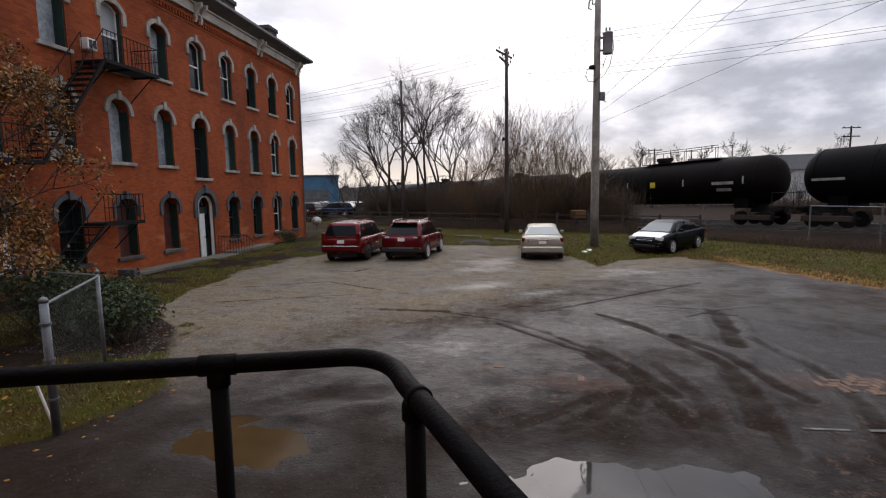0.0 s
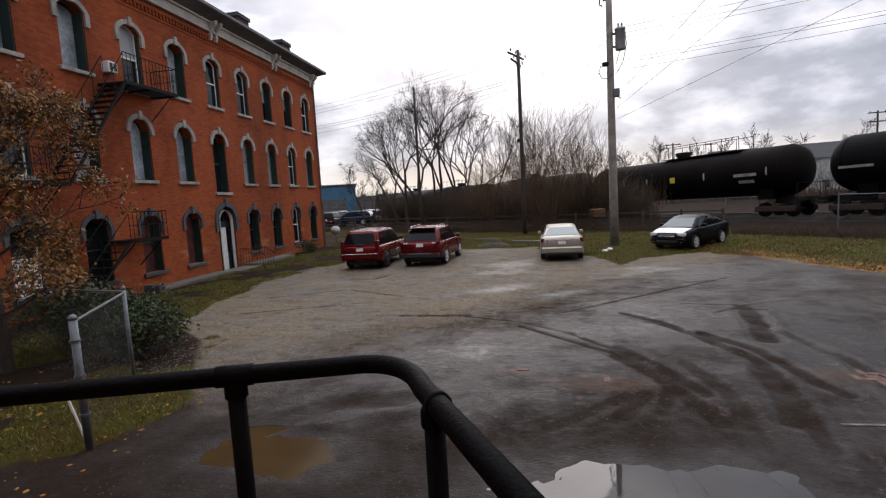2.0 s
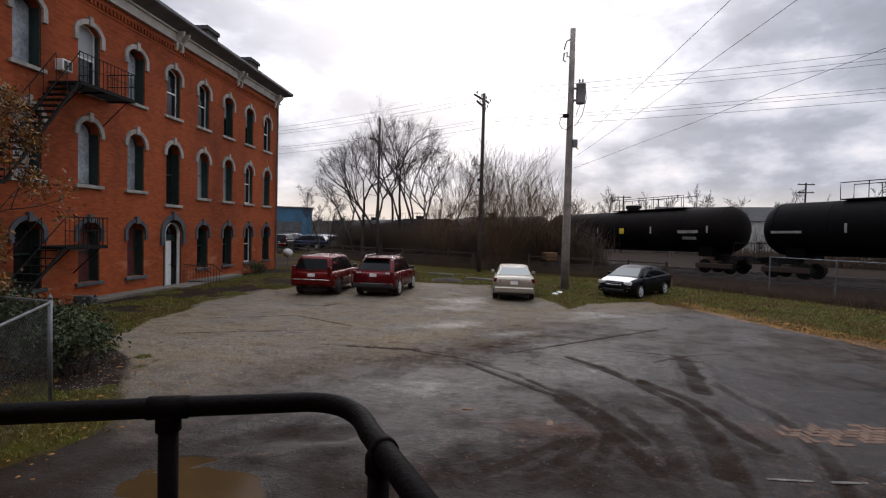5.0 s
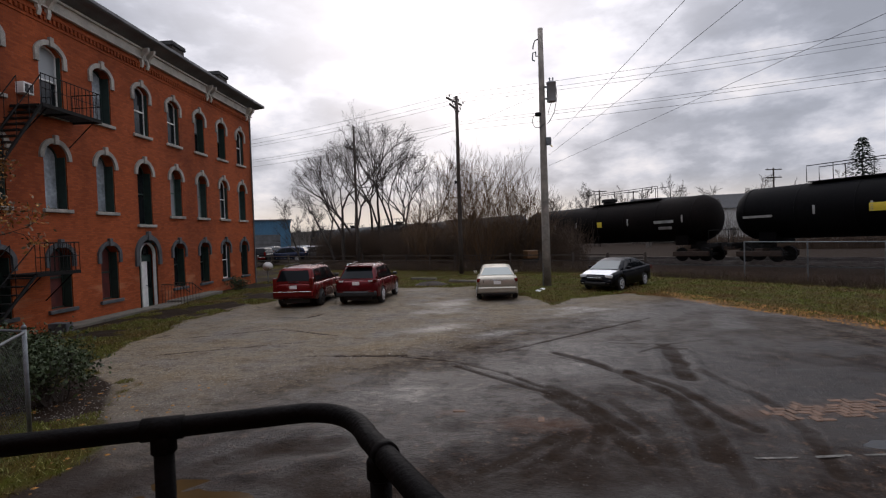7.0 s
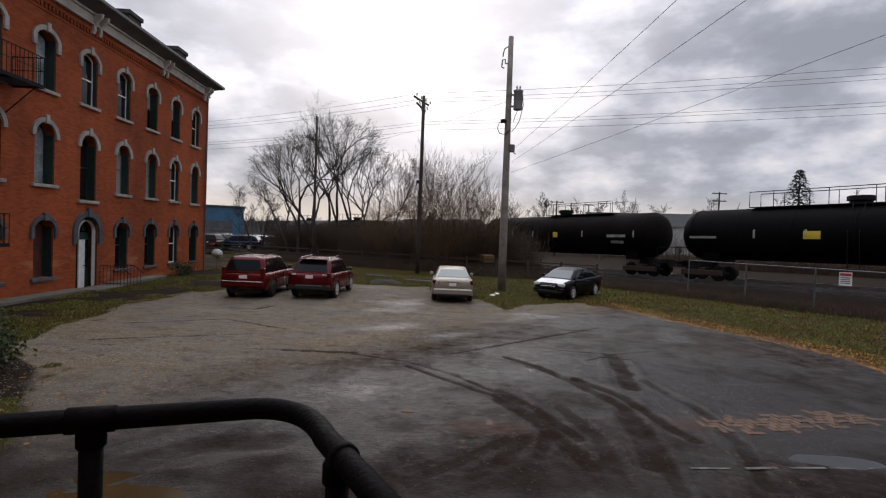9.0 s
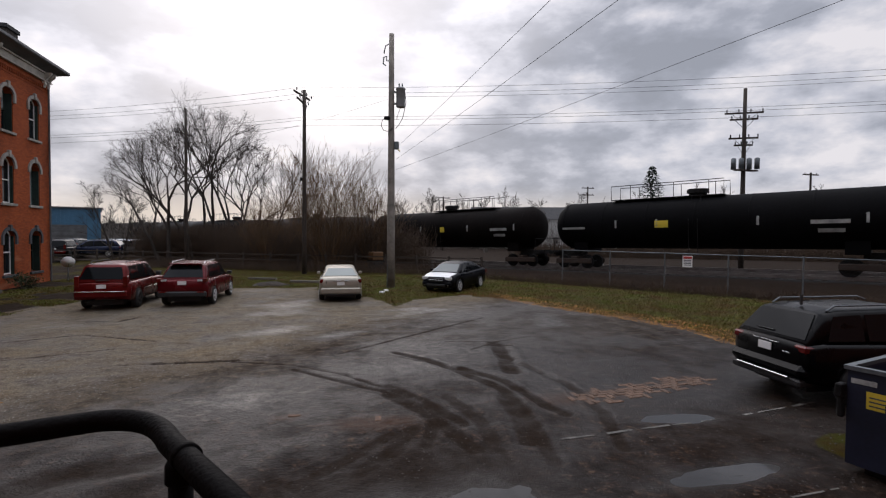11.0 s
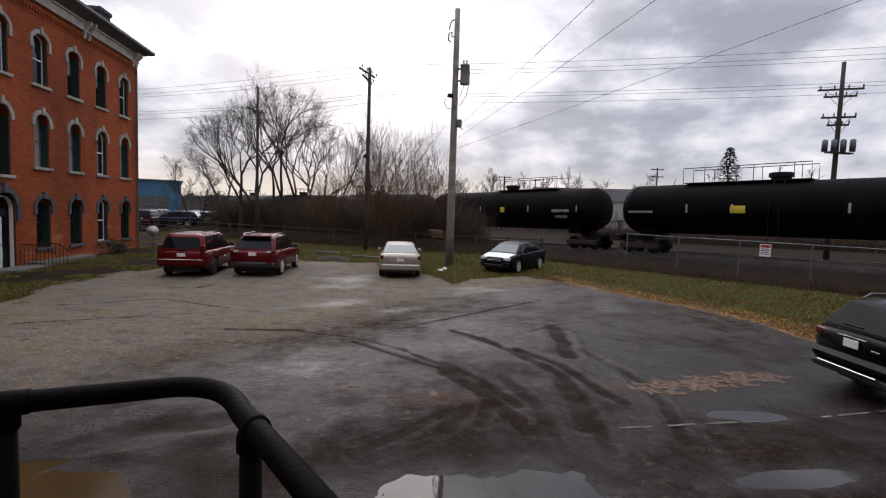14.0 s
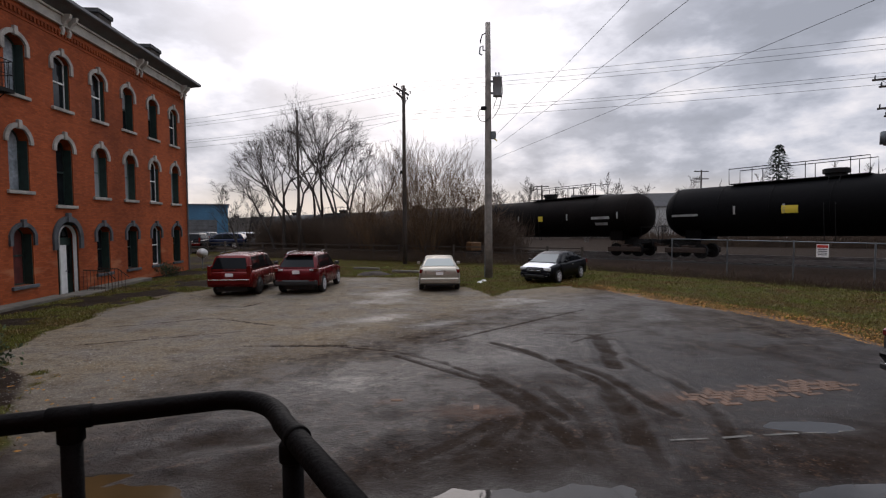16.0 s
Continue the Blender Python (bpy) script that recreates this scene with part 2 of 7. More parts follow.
def ground_material():
    """Gravel, wet tarmac, mud and turf, told apart by the ground's own soil layers."""
    m = bpy.data.materials.new("lot_ground")
    m.use_nodes = True
    nt = m.node_tree
    N, L = nt.nodes.new, nt.links.new
    b = nt.nodes["Principled BSDF"]
    co = N("ShaderNodeTexCoord")
    at = N("ShaderNodeAttribute"); at.attribute_name = "soil"        # r: turf, g: pale gravel, b: rut
    at2 = N("ShaderNodeAttribute"); at2.attribute_name = "wet"       # r: damp, g: leaf litter, b: brick dust
    s1 = N("ShaderNodeSeparateColor"); L(at.outputs["Color"], s1.inputs[0])
    s2 = N("ShaderNodeSeparateColor"); L(at2.outputs["Color"], s2.inputs[0])

    def nz(scale, detail=5, rough=0.6):
        n = N("ShaderNodeTexNoise"); n.inputs["Scale"].default_value, n.inputs["Detail"].default_value = scale, detail
        n.inputs["Roughness"].default_value = rough
        L(co.outputs["Object"], n.inputs["Vector"])
        return n.outputs["Fac"]

    def ramp(fac, *stops):
        r = N("ShaderNodeValToRGB")
        r.color_ramp.elements[0].position, r.color_ramp.elements[0].color = stops[0][0], (*stops[0][1], 1)
        r.color_ramp.elements[1].position, r.color_ramp.elements[1].color = stops[-1][0], (*stops[-1][1], 1)
        for p, c in stops[1:-1]:
            r.color_ramp.elements.new(p).color = (*c, 1)
        L(fac, r.inputs["Fac"])
        return r.outputs["Color"]

    def mix(f, a, c, kind="MIX"):
        x = N("ShaderNodeMix"); x.data_type = "RGBA"; x.blend_type = kind
        if isinstance(f, float):
            x.inputs["Factor"].default_value = f
        else:
            L(f, x.inputs["Factor"])
        L(a, x.inputs["A"]); L(c, x.inputs["B"])
        return x.outputs["Result"]

    def edge(mask, noise_out, lo=0.35, hi=0.65, push=0.7):
        """A mask with a ragged edge."""
        a = N("ShaderNodeMath"); a.operation = "MULTIPLY_ADD"; a.inputs[1].default_value = push; L(noise_out, a.inputs[0])
        L(mask, a.inputs[2])
        r = N("ShaderNodeMapRange"); r.inputs["From Min"].default_value, r.inputs["From Max"].default_value = lo + push * 0.5, hi + push * 0.5
        L(a.outputs[0], r.inputs["Value"])
        return r.outputs[0]

    vor = N("ShaderNodeTexVoronoi"); vor.inputs["Scale"].default_value = 30.0; L(co.outputs["Object"], vor.inputs["Vector"])
    mid, fine, broad, patch = nz(1.3, 8, 0.65), nz(14, 7, 0.75), nz(0.35, 6), nz(4.5, 7, 0.7)
    stone = ramp(vor.outputs["Color"], (0.1, (0.065, 0.052, 0.043)), (0.5, (0.18, 0.153, 0.128)), (0.9, (0.46, 0.41, 0.355)))
    white = ramp(vor.outputs["Color"], (0.1, (0.17, 0.165, 0.145)), (0.5, (0.41, 0.41, 0.38)), (0.9, (0.68, 0.70, 0.67)))
    tarmac = ramp(mid, (0.32, (0.042, 0.033, 0.027)), (0.46, (0.062, 0.051, 0.043)), (0.58, (0.084, 0.070, 0.060)), (0.72, (0.125, 0.108, 0.094)))
    tarmac = mix(0.6, tarmac, stone, "OVERLAY")
    tarmac = mix(edge(patch, fine, 0.53, 0.66, 0.6), tarmac, stone)
    pale = mix(0.5, ramp(mid, (0.30, (0.19, 0.185, 0.165)), (0.45, (0.39, 0.40, 0.37)), (0.68, (0.66, 0.69, 0.65))), white)
    pale = mix(edge(mid, patch, 0.56, 0.74, 0.7), pale, tarmac)
    mud = ramp(fine, (0.3, (0.030, 0.024, 0.020)), (0.7, (0.085, 0.068, 0.056)))
    turf = ramp(nz(2.3, 7, 0.7), (0.28, (0.070, 0.044, 0.018)), (0.45, (0.115, 0.095, 0.02)), (0.62, (0.10, 0.135, 0.016)), (0.8, (0.20, 0.15, 0.05)))
    leaf = ramp(fine, (0.35, (0.09, 0.045, 0.014)), (0.65, (0.25, 0.145, 0.04)))
    dust = ramp(fine, (0.3, (0.085, 0.050, 0.032)), (0.7, (0.22, 0.125, 0.075)))
    tint = N("ShaderNodeVectorMath"); tint.operation = "MULTIPLY"; tint.inputs[1].default_value = (0.86, 0.69, 0.59)
    L(tarmac, tint.inputs[0])
    soft = N("ShaderNodeVectorMath"); soft.operation = "MULTIPLY"; soft.inputs[1].default_value = (1.02, 1.02, 0.97)
    L(pale, soft.inputs[0])
    c = mix(edge(s1.outputs["Green"], patch, 0.1, 0.95, 1.3), tint.outputs[0], soft.outputs[0])
    # scuffs: short dark and pale smears all over the lot
    stretch = N("ShaderNodeMapping"); stretch.inputs["Scale"].default_value, stretch.inputs["Rotation"].default_value = (0.7, 1.9, 1.0), (0, 0, radians(24))
    L(co.outputs["Object"], stretch.inputs[0])
    smear = N("ShaderNodeTexNoise"); smear.inputs["Scale"].default_value, smear.inputs["Detail"].default_value, smear.inputs["Roughness"].default_value = 1.7, 9, 0.72
    L(stretch.outputs[0], smear.inputs["Vector"])
    c = mix(0.6, c, ramp(smear.outputs["Fac"], (0.34, (0.50, 0.48, 0.46)), (0.44, (0.86, 0.85, 0.84)), (0.56, (1.0, 1.0, 1.0)), (0.68, (1.28, 1.27, 1.24))), "MULTIPLY")
    grit = ramp(nz(46, 3, 0.8), (0.30, (0.55, 0.53, 0.51)), (0.5, (0.98, 0.98, 0.98)), (0.72, (1.7, 1.66, 1.58)))
    c = mix(0.7, c, grit, "MULTIPLY")
    hue = ramp(nz(0.55, 6, 0.65), (0.34, (1.06, 1.0, 0.9)), (0.5, (1.0, 1.0, 1.0)), (0.64, (0.92, 0.97, 1.12)))
    c = mix(1.0, c, hue, "MULTIPLY")
    c = mix(edge(s2.outputs["Blue"], patch, 0.4, 0.9, 0.9), c, dust)
    c = mix(edge(s1.outputs["Blue"], fine, 0.24, 0.54, 1.3), c, mud)
    c = mix(edge(s1.outputs["Red"], fine, 0.35, 0.65), c, turf)
    c = mix(edge(s2.outputs["Green"], nz(7, 5), 0.35, 0.6, 1.1), c, leaf)
    damp = edge(s2.outputs["Red"], mid, 0.1, 0.8, 1.3)
    dk = N("ShaderNodeMapRange"); dk.inputs["To Min"].default_value, dk.inputs["To Max"].default_value = 0.315, 0.18
    L(damp, dk.inputs["Value"])
    sc = N("ShaderNodeVectorMath"); sc.operation = "SCALE"; L(c, sc.inputs[0]); L(dk.outputs[0], sc.inputs["Scale"])
    earth = N("ShaderNodeVectorMath"); earth.operation = "MULTIPLY"; earth.inputs[1].default_value = (1.16, 0.95, 0.80)
    L(sc.outputs[0], earth.inputs[0]); L(earth.outputs[0], b.inputs["Base Color"])
    ro = N("ShaderNodeMapRange"); ro.inputs["To Min"].default_value, ro.inputs["To Max"].default_value = 0.98, 0.42
    L(damp, ro.inputs["Value"])
    ro2 = N("ShaderNodeMath"); ro2.operation = "MAXIMUM"
    tr = N("ShaderNodeMath"); tr.operation = "MULTIPLY"; tr.inputs[1].default_value = 0.95; L(s1.outputs["Red"], tr.inputs[0])
    L(ro.outputs[0], ro2.inputs[0]); L(tr.outputs[0], ro2.inputs[1])
    # a film of standing water where the damp is strongest
    film = edge(s2.outputs["Red"], patch, 0.86, 1.12, 0.8)
    wr = N("ShaderNodeMix"); wr.data_type = "FLOAT"; wr.inputs["B"].default_value = 0.26
    L(film, wr.inputs["Factor"]); L(ro2.outputs[0], wr.inputs["A"]); L(wr.outputs["Result"], b.inputs["Roughness"])
    sp = N("ShaderNodeMapRange"); sp.inputs["To Min"].default_value, sp.inputs["To Max"].default_value = 0.06, 0.27
    L(damp, sp.inputs["Value"])
    sw = N("ShaderNodeMix"); sw.data_type = "FLOAT"; sw.inputs["B"].default_value = 0.36
    L(film, sw.inputs["Factor"]); L(sp.outputs[0], sw.inputs["A"]); L(sw.outputs["Result"], b.inputs["Specular IOR Level"])
    calm = N("ShaderNodeMapRange"); calm.inputs["To Min"].default_value, calm.inputs["To Max"].default_value = 1.0, 0.3
    L(film, calm.inputs["Value"])
    b1 = N("ShaderNodeBump"); b1.inputs["Strength"].default_value, b1.inputs["Distance"].default_value = 0.8, 0.05
    cb = N("ShaderNodeMath"); cb.operation = "MULTIPLY"; cb.inputs[1].default_value = 0.8
    L(calm.outputs[0], cb.inputs[0]); L(cb.outputs[0], b1.inputs["Strength"])
    L(patch, b1.inputs["Height"])
    bp = N("ShaderNodeBump"); bp.inputs["Strength"].default_value, bp.inputs["Distance"].default_value = 0.55, 0.018
    cf = N("ShaderNodeMath"); cf.operation = "MULTIPLY"; cf.inputs[1].default_value = 0.6
    L(calm.outputs[0], cf.inputs[0]); L(cf.outputs[0], bp.inputs["Strength"])
    hh = N("ShaderNodeMath"); hh.operation = "MULTIPLY_ADD"; hh.inputs[1].default_value = -0.5; L(vor.outputs["Distance"], hh.inputs[0]); L(fine, hh.inputs[2])
    L(hh.outputs[0], bp.inputs["Height"]); L(b1.outputs[0], bp.inputs["Normal"]); L(bp.outputs[0], b.inputs["Normal"])
    return m


def water_material(name, tint, gloss=0.5, rough=0.03, ior=1.33):
    m = bpy.data.materials.new(name)
    m.use_nodes = True
    nt = m.node_tree
    N, L = nt.nodes.new, nt.links.new
    b = nt.nodes["Principled BSDF"]
    co = N("ShaderNodeTexCoord")
    n = N("ShaderNodeTexNoise"); n.inputs["Scale"].default_value, n.inputs["Detail"].default_value = 2.5, 5
    L(co.outputs["Object"], n.inputs["Vector"])
    r = N("ShaderNodeValToRGB")
    r.color_ramp.elements[0].position, r.color_ramp.elements[0].color = 0.3, (*[c * 0.7 for c in tint], 1)
    r.color_ramp.elements[1].position, r.color_ramp.elements[1].color = 0.7, (*tint, 1)
    L(n.outputs["Fac"], r.inputs["Fac"]); L(r.outputs["Color"], b.inputs["Base Color"])
    b.inputs["Roughness"].default_value, b.inputs["IOR"].default_value = rough, ior
    b.inputs["Specular IOR Level"].default_value = gloss
    bp = N("ShaderNodeBump"); bp.inputs["Strength"].default_value, bp.inputs["Distance"].default_value = 0.06, 0.01
    L(n.outputs["Fac"], bp.inputs["Height"]); L(bp.outputs[0], b.inputs["Normal"])
    return m


def glass_material(name, tint, rough=0.04, gloss=0.35):
    """Window glass over a dark inside: a dark, clear, glossy pane."""
    m = bpy.data.materials.new(name)
    m.use_nodes = True
    b = m.node_tree.nodes["Principled BSDF"]
    b.inputs["Base Color"].default_value = (*tint, 1)
    b.inputs["Roughness"].default_value, b.inputs["Specular IOR Level"].default_value = rough, gloss
    return m


BRICK = brick_material()
GROUND = ground_material()
MUDDY_WATER = water_material("muddy_water", (0.058, 0.035, 0.014), 0.12, 0.12)
CLEAR_WATER = water_material("shallow_water", (0.030, 0.028, 0.026), 0.62, 0.03, 1.38)
STONE = material("weathered_limestone", (0.33, 0.31, 0.28), 0.85, var=0.35, scale=2.5, fine=30, bump=0.4)
DARK_STONE = material("painted_dark_stone", (0.075, 0.08, 0.088), 0.75, var=0.4, scale=3, fine=30, bump=0.4)
CREAM_TRIM = material("peeling_cream_paint", (0.52, 0.50, 0.45), 0.7, var=0.25, scale=2, fine=25, bump=0.3)
GUTTER_GREY = material("dull_grey_metal", (0.12, 0.125, 0.13), 0.5, metal=0.3, var=0.3, scale=1.5)
ROOFING = material("dark_roofing_felt", (0.05, 0.05, 0.052), 0.9, var=0.3)
GREEN_WOOD = material("dark_green_painted_wood", (0.016, 0.036, 0.030), 0.55, var=0.35, scale=5)
PALE_GREEN = material("faded_green_paint", (0.10, 0.17, 0.15), 0.6, var=0.3, scale=5)
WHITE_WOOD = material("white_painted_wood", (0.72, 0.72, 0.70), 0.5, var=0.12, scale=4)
MAROON = material("maroon_painted_board", (0.10, 0.022, 0.018), 0.65, var=0.35, scale=4)
# window glass whose pale sky reflection is put into the base colour
SKY_TONED_PANE = material("sky_toned_window_glass", (0.27, 0.305, 0.335), 0.22, var=0.5, scale=1.2, fine=8, bump=0.05)
DARK_PANE = glass_material("dark_window_glass", (0.012, 0.014, 0.016))
BLIND_PANE = glass_material("pale_blind_behind_glass", (0.30, 0.32, 0.33), 0.12)
CAR_GLASS = glass_material("tinted_car_glass", (0.006, 0.007, 0.008), 0.02, 0.14)
CLEAR_CAR_GLASS = glass_material("car_glass", (0.05, 0.065, 0.062), 0.02)
BLACK_IRON = material("black_painted_iron", (0.009, 0.0085, 0.0085), 0.75, var=0.4, scale=8, fine=80, bump=0.2, spec=0.2)
RAIL_PAINT = material("chipped_black_rail_paint", (0.0022, 0.0019, 0.0019), 0.62, var=0.6, scale=14, fine=90, bump=0.3, spec=0.06)
RUST = material("dark_rust", (0.034, 0.019, 0.012), 0.85, var=0.5, scale=9, fine=60, bump=0.4)
GALV = material("galvanised_steel", (0.135, 0.15, 0.16), 0.5, metal=0.6, var=0.25, scale=6, fine=60, bump=0.1)
CONCRETE = material("old_concrete", (0.125, 0.112, 0.092), 0.9, var=0.35, scale=1.8, fine=30, bump=0.5)
POLE_WOOD = material("grey_weathered_pole_wood", (0.21, 0.19, 0.165), 0.85, var=0.35, scale=3, fine=35, bump=0.5)
DARK_POLE = material("creosoted_pole_wood", (0.045, 0.034, 0.027), 0.85, var=0.35, scale=3, fine=35, bump=0.5)
BARK = material("grey_brown_bark", (0.042, 0.034, 0.028), 0.9, var=0.35, scale=4, fine=30, bump=0.5)
TWIG = material("brown_twigs", (0.066, 0.041, 0.025), 0.9, var=0.3, scale=1.0, bump=0)
SHRUB_TWIG = material("golden_brown_twigs", (0.105, 0.060, 0.026), 0.9, var=0.3, scale=1.0, bump=0)
# paler and greyer than the near twigs: distance haze put into the colour
HAZED_TWIG = material("hazed_far_twigs", (0.115, 0.10, 0.088), 0.9, var=0.3, scale=0.5, bump=0)
TYRE = material("black_rubber", (0.014, 0.014, 0.014), 0.85, var=0.2, bump=0.2)
ALLOY = material("silver_alloy", (0.55, 0.56, 0.57), 0.35, metal=0.2, var=0.1, bump=0)
DARK_ALLOY = material("dark_alloy", (0.05, 0.05, 0.052), 0.4, metal=0.6, var=0.15, bump=0)
CHROME = material("chrome", (0.62, 0.63, 0.64), 0.14, metal=1.0, var=0.06, bump=0)
BLACK_PLASTIC = material("black_plastic", (0.016, 0.016, 0.017), 0.6, var=0.2, bump=0.1)
RED_LENS = material("red_lamp_lens", (0.11, 0.006, 0.005), 0.15, var=0.15, bump=0)
CLEAR_LENS = material("clear_lamp_lens", (0.55, 0.56, 0.56), 0.1, var=0.1, bump=0)
WHITE_PAINT = material("white_paint", (0.78, 0.78, 0.77), 0.4, var=0.08, scale=2, bump=0.05)
YELLOW_PAINT = material("yellow_decal", (0.62, 0.47, 0.04), 0.5, var=0.12, bump=0)
RED_PAINT = material("red_print", (0.45, 0.04, 0.03), 0.5, var=0.12, bump=0)


def car_paint(name, color, rough=0.25, metal=0.25, spec=0.22):
    return material(name, color, rough, metal=metal, var=0.12, scale=1.2, fine=12, bump=0.0, spec=spec, coat=0.05)


# ---- mesh helpers ----
def part(name, bm, mat, parent=None, label="", smooth=False, at=None):
    me = bpy.data.meshes.new(name)
    bm.normal_update()
    bm.to_mesh(me)
    bm.free()
    return mesh_part(name, me, mat, parent, label, smooth, at)


def mesh_part(name, me, mat, parent=None, label="", smooth=False, at=None):
    if smooth:
        me.polygons.foreach_set("use_smooth", [True] * len(me.polygons))
    if mat and not me.materials:
        me.materials.append(mat)
    ob = new(name, me)
    if parent:
        ob.parent = parent
    if at is not None:
        ob.matrix_basis = at
    if label:
        ob["label"] = label
    return ob


def thing(name, m, label, category, group="", kind=""):
    ob = new(name)
    ob.empty_display_size = 0.2
    ob.matrix_basis = m
    return tagged(ob, label, category, group, kind)


def box(bm, x0, x1, y0, y1, z0, z1, bevel=0.0, m=None):
    r = bmesh.ops.create_cube(bm, size=1.0)
    mat4 = Matrix.Translation(((x0 + x1) / 2, (y0 + y1) / 2, (z0 + z1) / 2)) @ Matrix.Diagonal((abs(x1 - x0), abs(y1 - y0), abs(z1 - z0), 1))
    bmesh.ops.transform(bm, matrix=(m @ mat4 if m else mat4), verts=r["verts"])
    if bevel:
        es = list({e for v in r["verts"] for e in v.link_edges})
        bmesh.ops.bevel(bm, geom=es, offset=bevel, segments=1, affect="EDGES")
    return bm


def boxes(*items, bevel=0.0):
    bm = bmesh.new()
    for it in items:
        box(bm, *it, bevel=bevel)
    return bm


def tube(bm, pts, r0, r1=None, seg=8, cap=True):
    """A round bar along points, tapering from r0 to r1."""
    pts = [Vector(p) for p in pts]
    r1 = r0 if r1 is None else r1
    rings, side = [], None
    for i, p in enumerate(pts):
        d = (pts[min(i + 1, len(pts) - 1)] - pts[max(i - 1, 0)]).normalized()
        if side is None:
            side = d.orthogonal().normalized()
        side = (side - d * side.dot(d)).normalized()
        oth = d.cross(side)
        r = r0 + (r1 - r0) * i / max(1, len(pts) - 1)
        rings.append([bm.verts.new(p + (side * math.cos(a) + oth * math.sin(a)) * r) for a in [2 * math.pi * k / seg for k in range(seg)]])
    for a, b in zip(rings, rings[1:]):
        for k in range(seg):
            bm.faces.new((a[k], a[(k + 1) % seg], b[(k + 1) % seg], b[k]))
    if cap:
        bm.faces.new(rings[0][::-1])
        bm.faces.new(rings[-1])
    return bm


def tubes(*items, seg=8):
    bm = bmesh.new()
    for pts, r in items:
        tube(bm, pts, r, seg=seg)
    return bm


def sheet(bm, quad):
    return bm.faces.new([bm.verts.new(p) for p in quad])


def slab(pts, z0, z1):
    """An upright-sided plate with the outline pts."""
    bm = bmesh.new()
    lo, hi = [bm.verts.new((x, y, z0)) for x, y in pts], [bm.verts.new((x, y, z1)) for x, y in pts]
    bm.faces.new(hi)
    bm.faces.new(lo[::-1])
    for k in range(len(pts)):
        j = (k + 1) % len(pts)
        bm.faces.new((lo[k], lo[j], hi[j], hi[k]))
    return bm

# ---- ground ----
LEFT_EDGE = [(-6.3, 3.2), (-5.3, 6.2), (-5.9, 8.0), (-7.2, 10.0), (-9.3, 11.6), (-9.9, 14.3), (-10.7, 17.0), (-10.2, 20.7), (-9.6, 23.3), (-8.8, 27.5)]
RIGHT_EDGE = [(12.2, 9.0), (11.3, 11.2), (11.6, 13.1), (10.9, 15.3), (9.7, 18.0), (8.4, 21.5), (7.4, 22.9), (5.8, 22.6), (3.3, 19.9), (2.6, 22.8), (0.2, 26.6)]
# tyre tracks: half width, depth of the mud, line
RUTS = [
    (0.06, 0.60, [(-3.36, 12.11), (-1.83, 12.04), (-0.36, 11.38), (0.69, 10.38), (1.48, 9.12), (1.96, 7.93), (2.27, 7.28)]),
    (0.07, 0.65, [(-0.35, 11.01), (0.53, 10.00), (1.16, 9.25), (1.40, 9.02)]),
    (0.15, 0.85, [(1.39, 8.91), (1.84, 7.94), (2.08, 6.83), (2.19, 6.34)]),
    (0.10, 0.70, [(1.46, 9.45), (1.95, 8.43), (2.30, 7.20)]),
    (0.12, 0.75, [(2.02, 12.05), (2.71, 11.08), (3.18, 9.81), (3.52, 8.83), (3.46, 7.69), (3.27, 6.62), (3.05, 5.76)]),
    (0.13, 0.75, [(3.19, 10.35), (3.76, 9.26), (3.94, 7.73), (4.05, 7.31)]),
    (0.20, 0.70, [(4.78, 12.34), (4.47, 11.05), (4.17, 9.87)]),
    (0.16, 0.80, [(3.39, 8.33), (3.29, 7.31), (3.01, 6.41)]),
    (0.12, 0.85, [(1.12, 7.07), (0.46, 6.40), (-0.15, 5.92)]),
    (0.14, 0.80, [(1.47, 7.23), (1.09, 6.53), (0.61, 6.08), (-0.06, 5.73)]),
    (0.12, 0.70, [(1.85, 7.33), (1.54, 6.59)]),
    (0.05, 0.50, [(3.96, 11.97), (5.04, 12.76), (6.10, 13.19)]),
    (0.05, 0.60, [(1.82, 11.88), (2.25, 11.34), (2.73, 10.83)]),
    (0.05, 0.50, [(3.58, 13.02), (4.53, 12.77), (5.10, 12.12)]),
    (0.06, 0.55, [(-8.71, 14.85), (-6.24, 16.02), (-4.02, 14.71)]),
    (0.05, 0.50, [(-8.23, 12.65), (-4.67, 13.94)]),
    (0.06, 0.55, [(-4.07, 12.19), (-1.84, 12.16), (-0.73, 11.87)]),
    (0.30, 0.60, [(-3.67, 5.97), (-3.04, 6.79), (-2.03, 6.97)]),
    (0.10, 0.70, [(-7.01, 18.33), (-6.08, 18.09), (-5.74, 18.80)]),
    (0.05, 0.75, [(0.67, 12.22), (2.76, 13.99), (5.84, 16.53)]),
    (0.13, 0.60, [(2.4, 8.6), (2.6, 7.3), (2.45, 6.0)]), (0.11, 0.55, [(4.6, 10.4), (4.9, 8.8), (4.7, 7.2), (4.2, 5.9)])]
POOLS = [(-3.15, 5.28, 0.85, 0.50, -12), (1.2, 4.72, 1.65, 0.72, 4), (5.72, 6.72, 0.7, 0.2, -6), (4.9, 4.95, 0.95, 0.2, 3)]
BRICK_BEDS = [(5.55, 8.05, 0.95, 0.36, 6), (7.2, 8.42, 0.72, 0.36, 10), (0.97, 7.57, 0.62, 0.24, -6), (-0.35, 8.15, 0.3, 0.16, 0)]
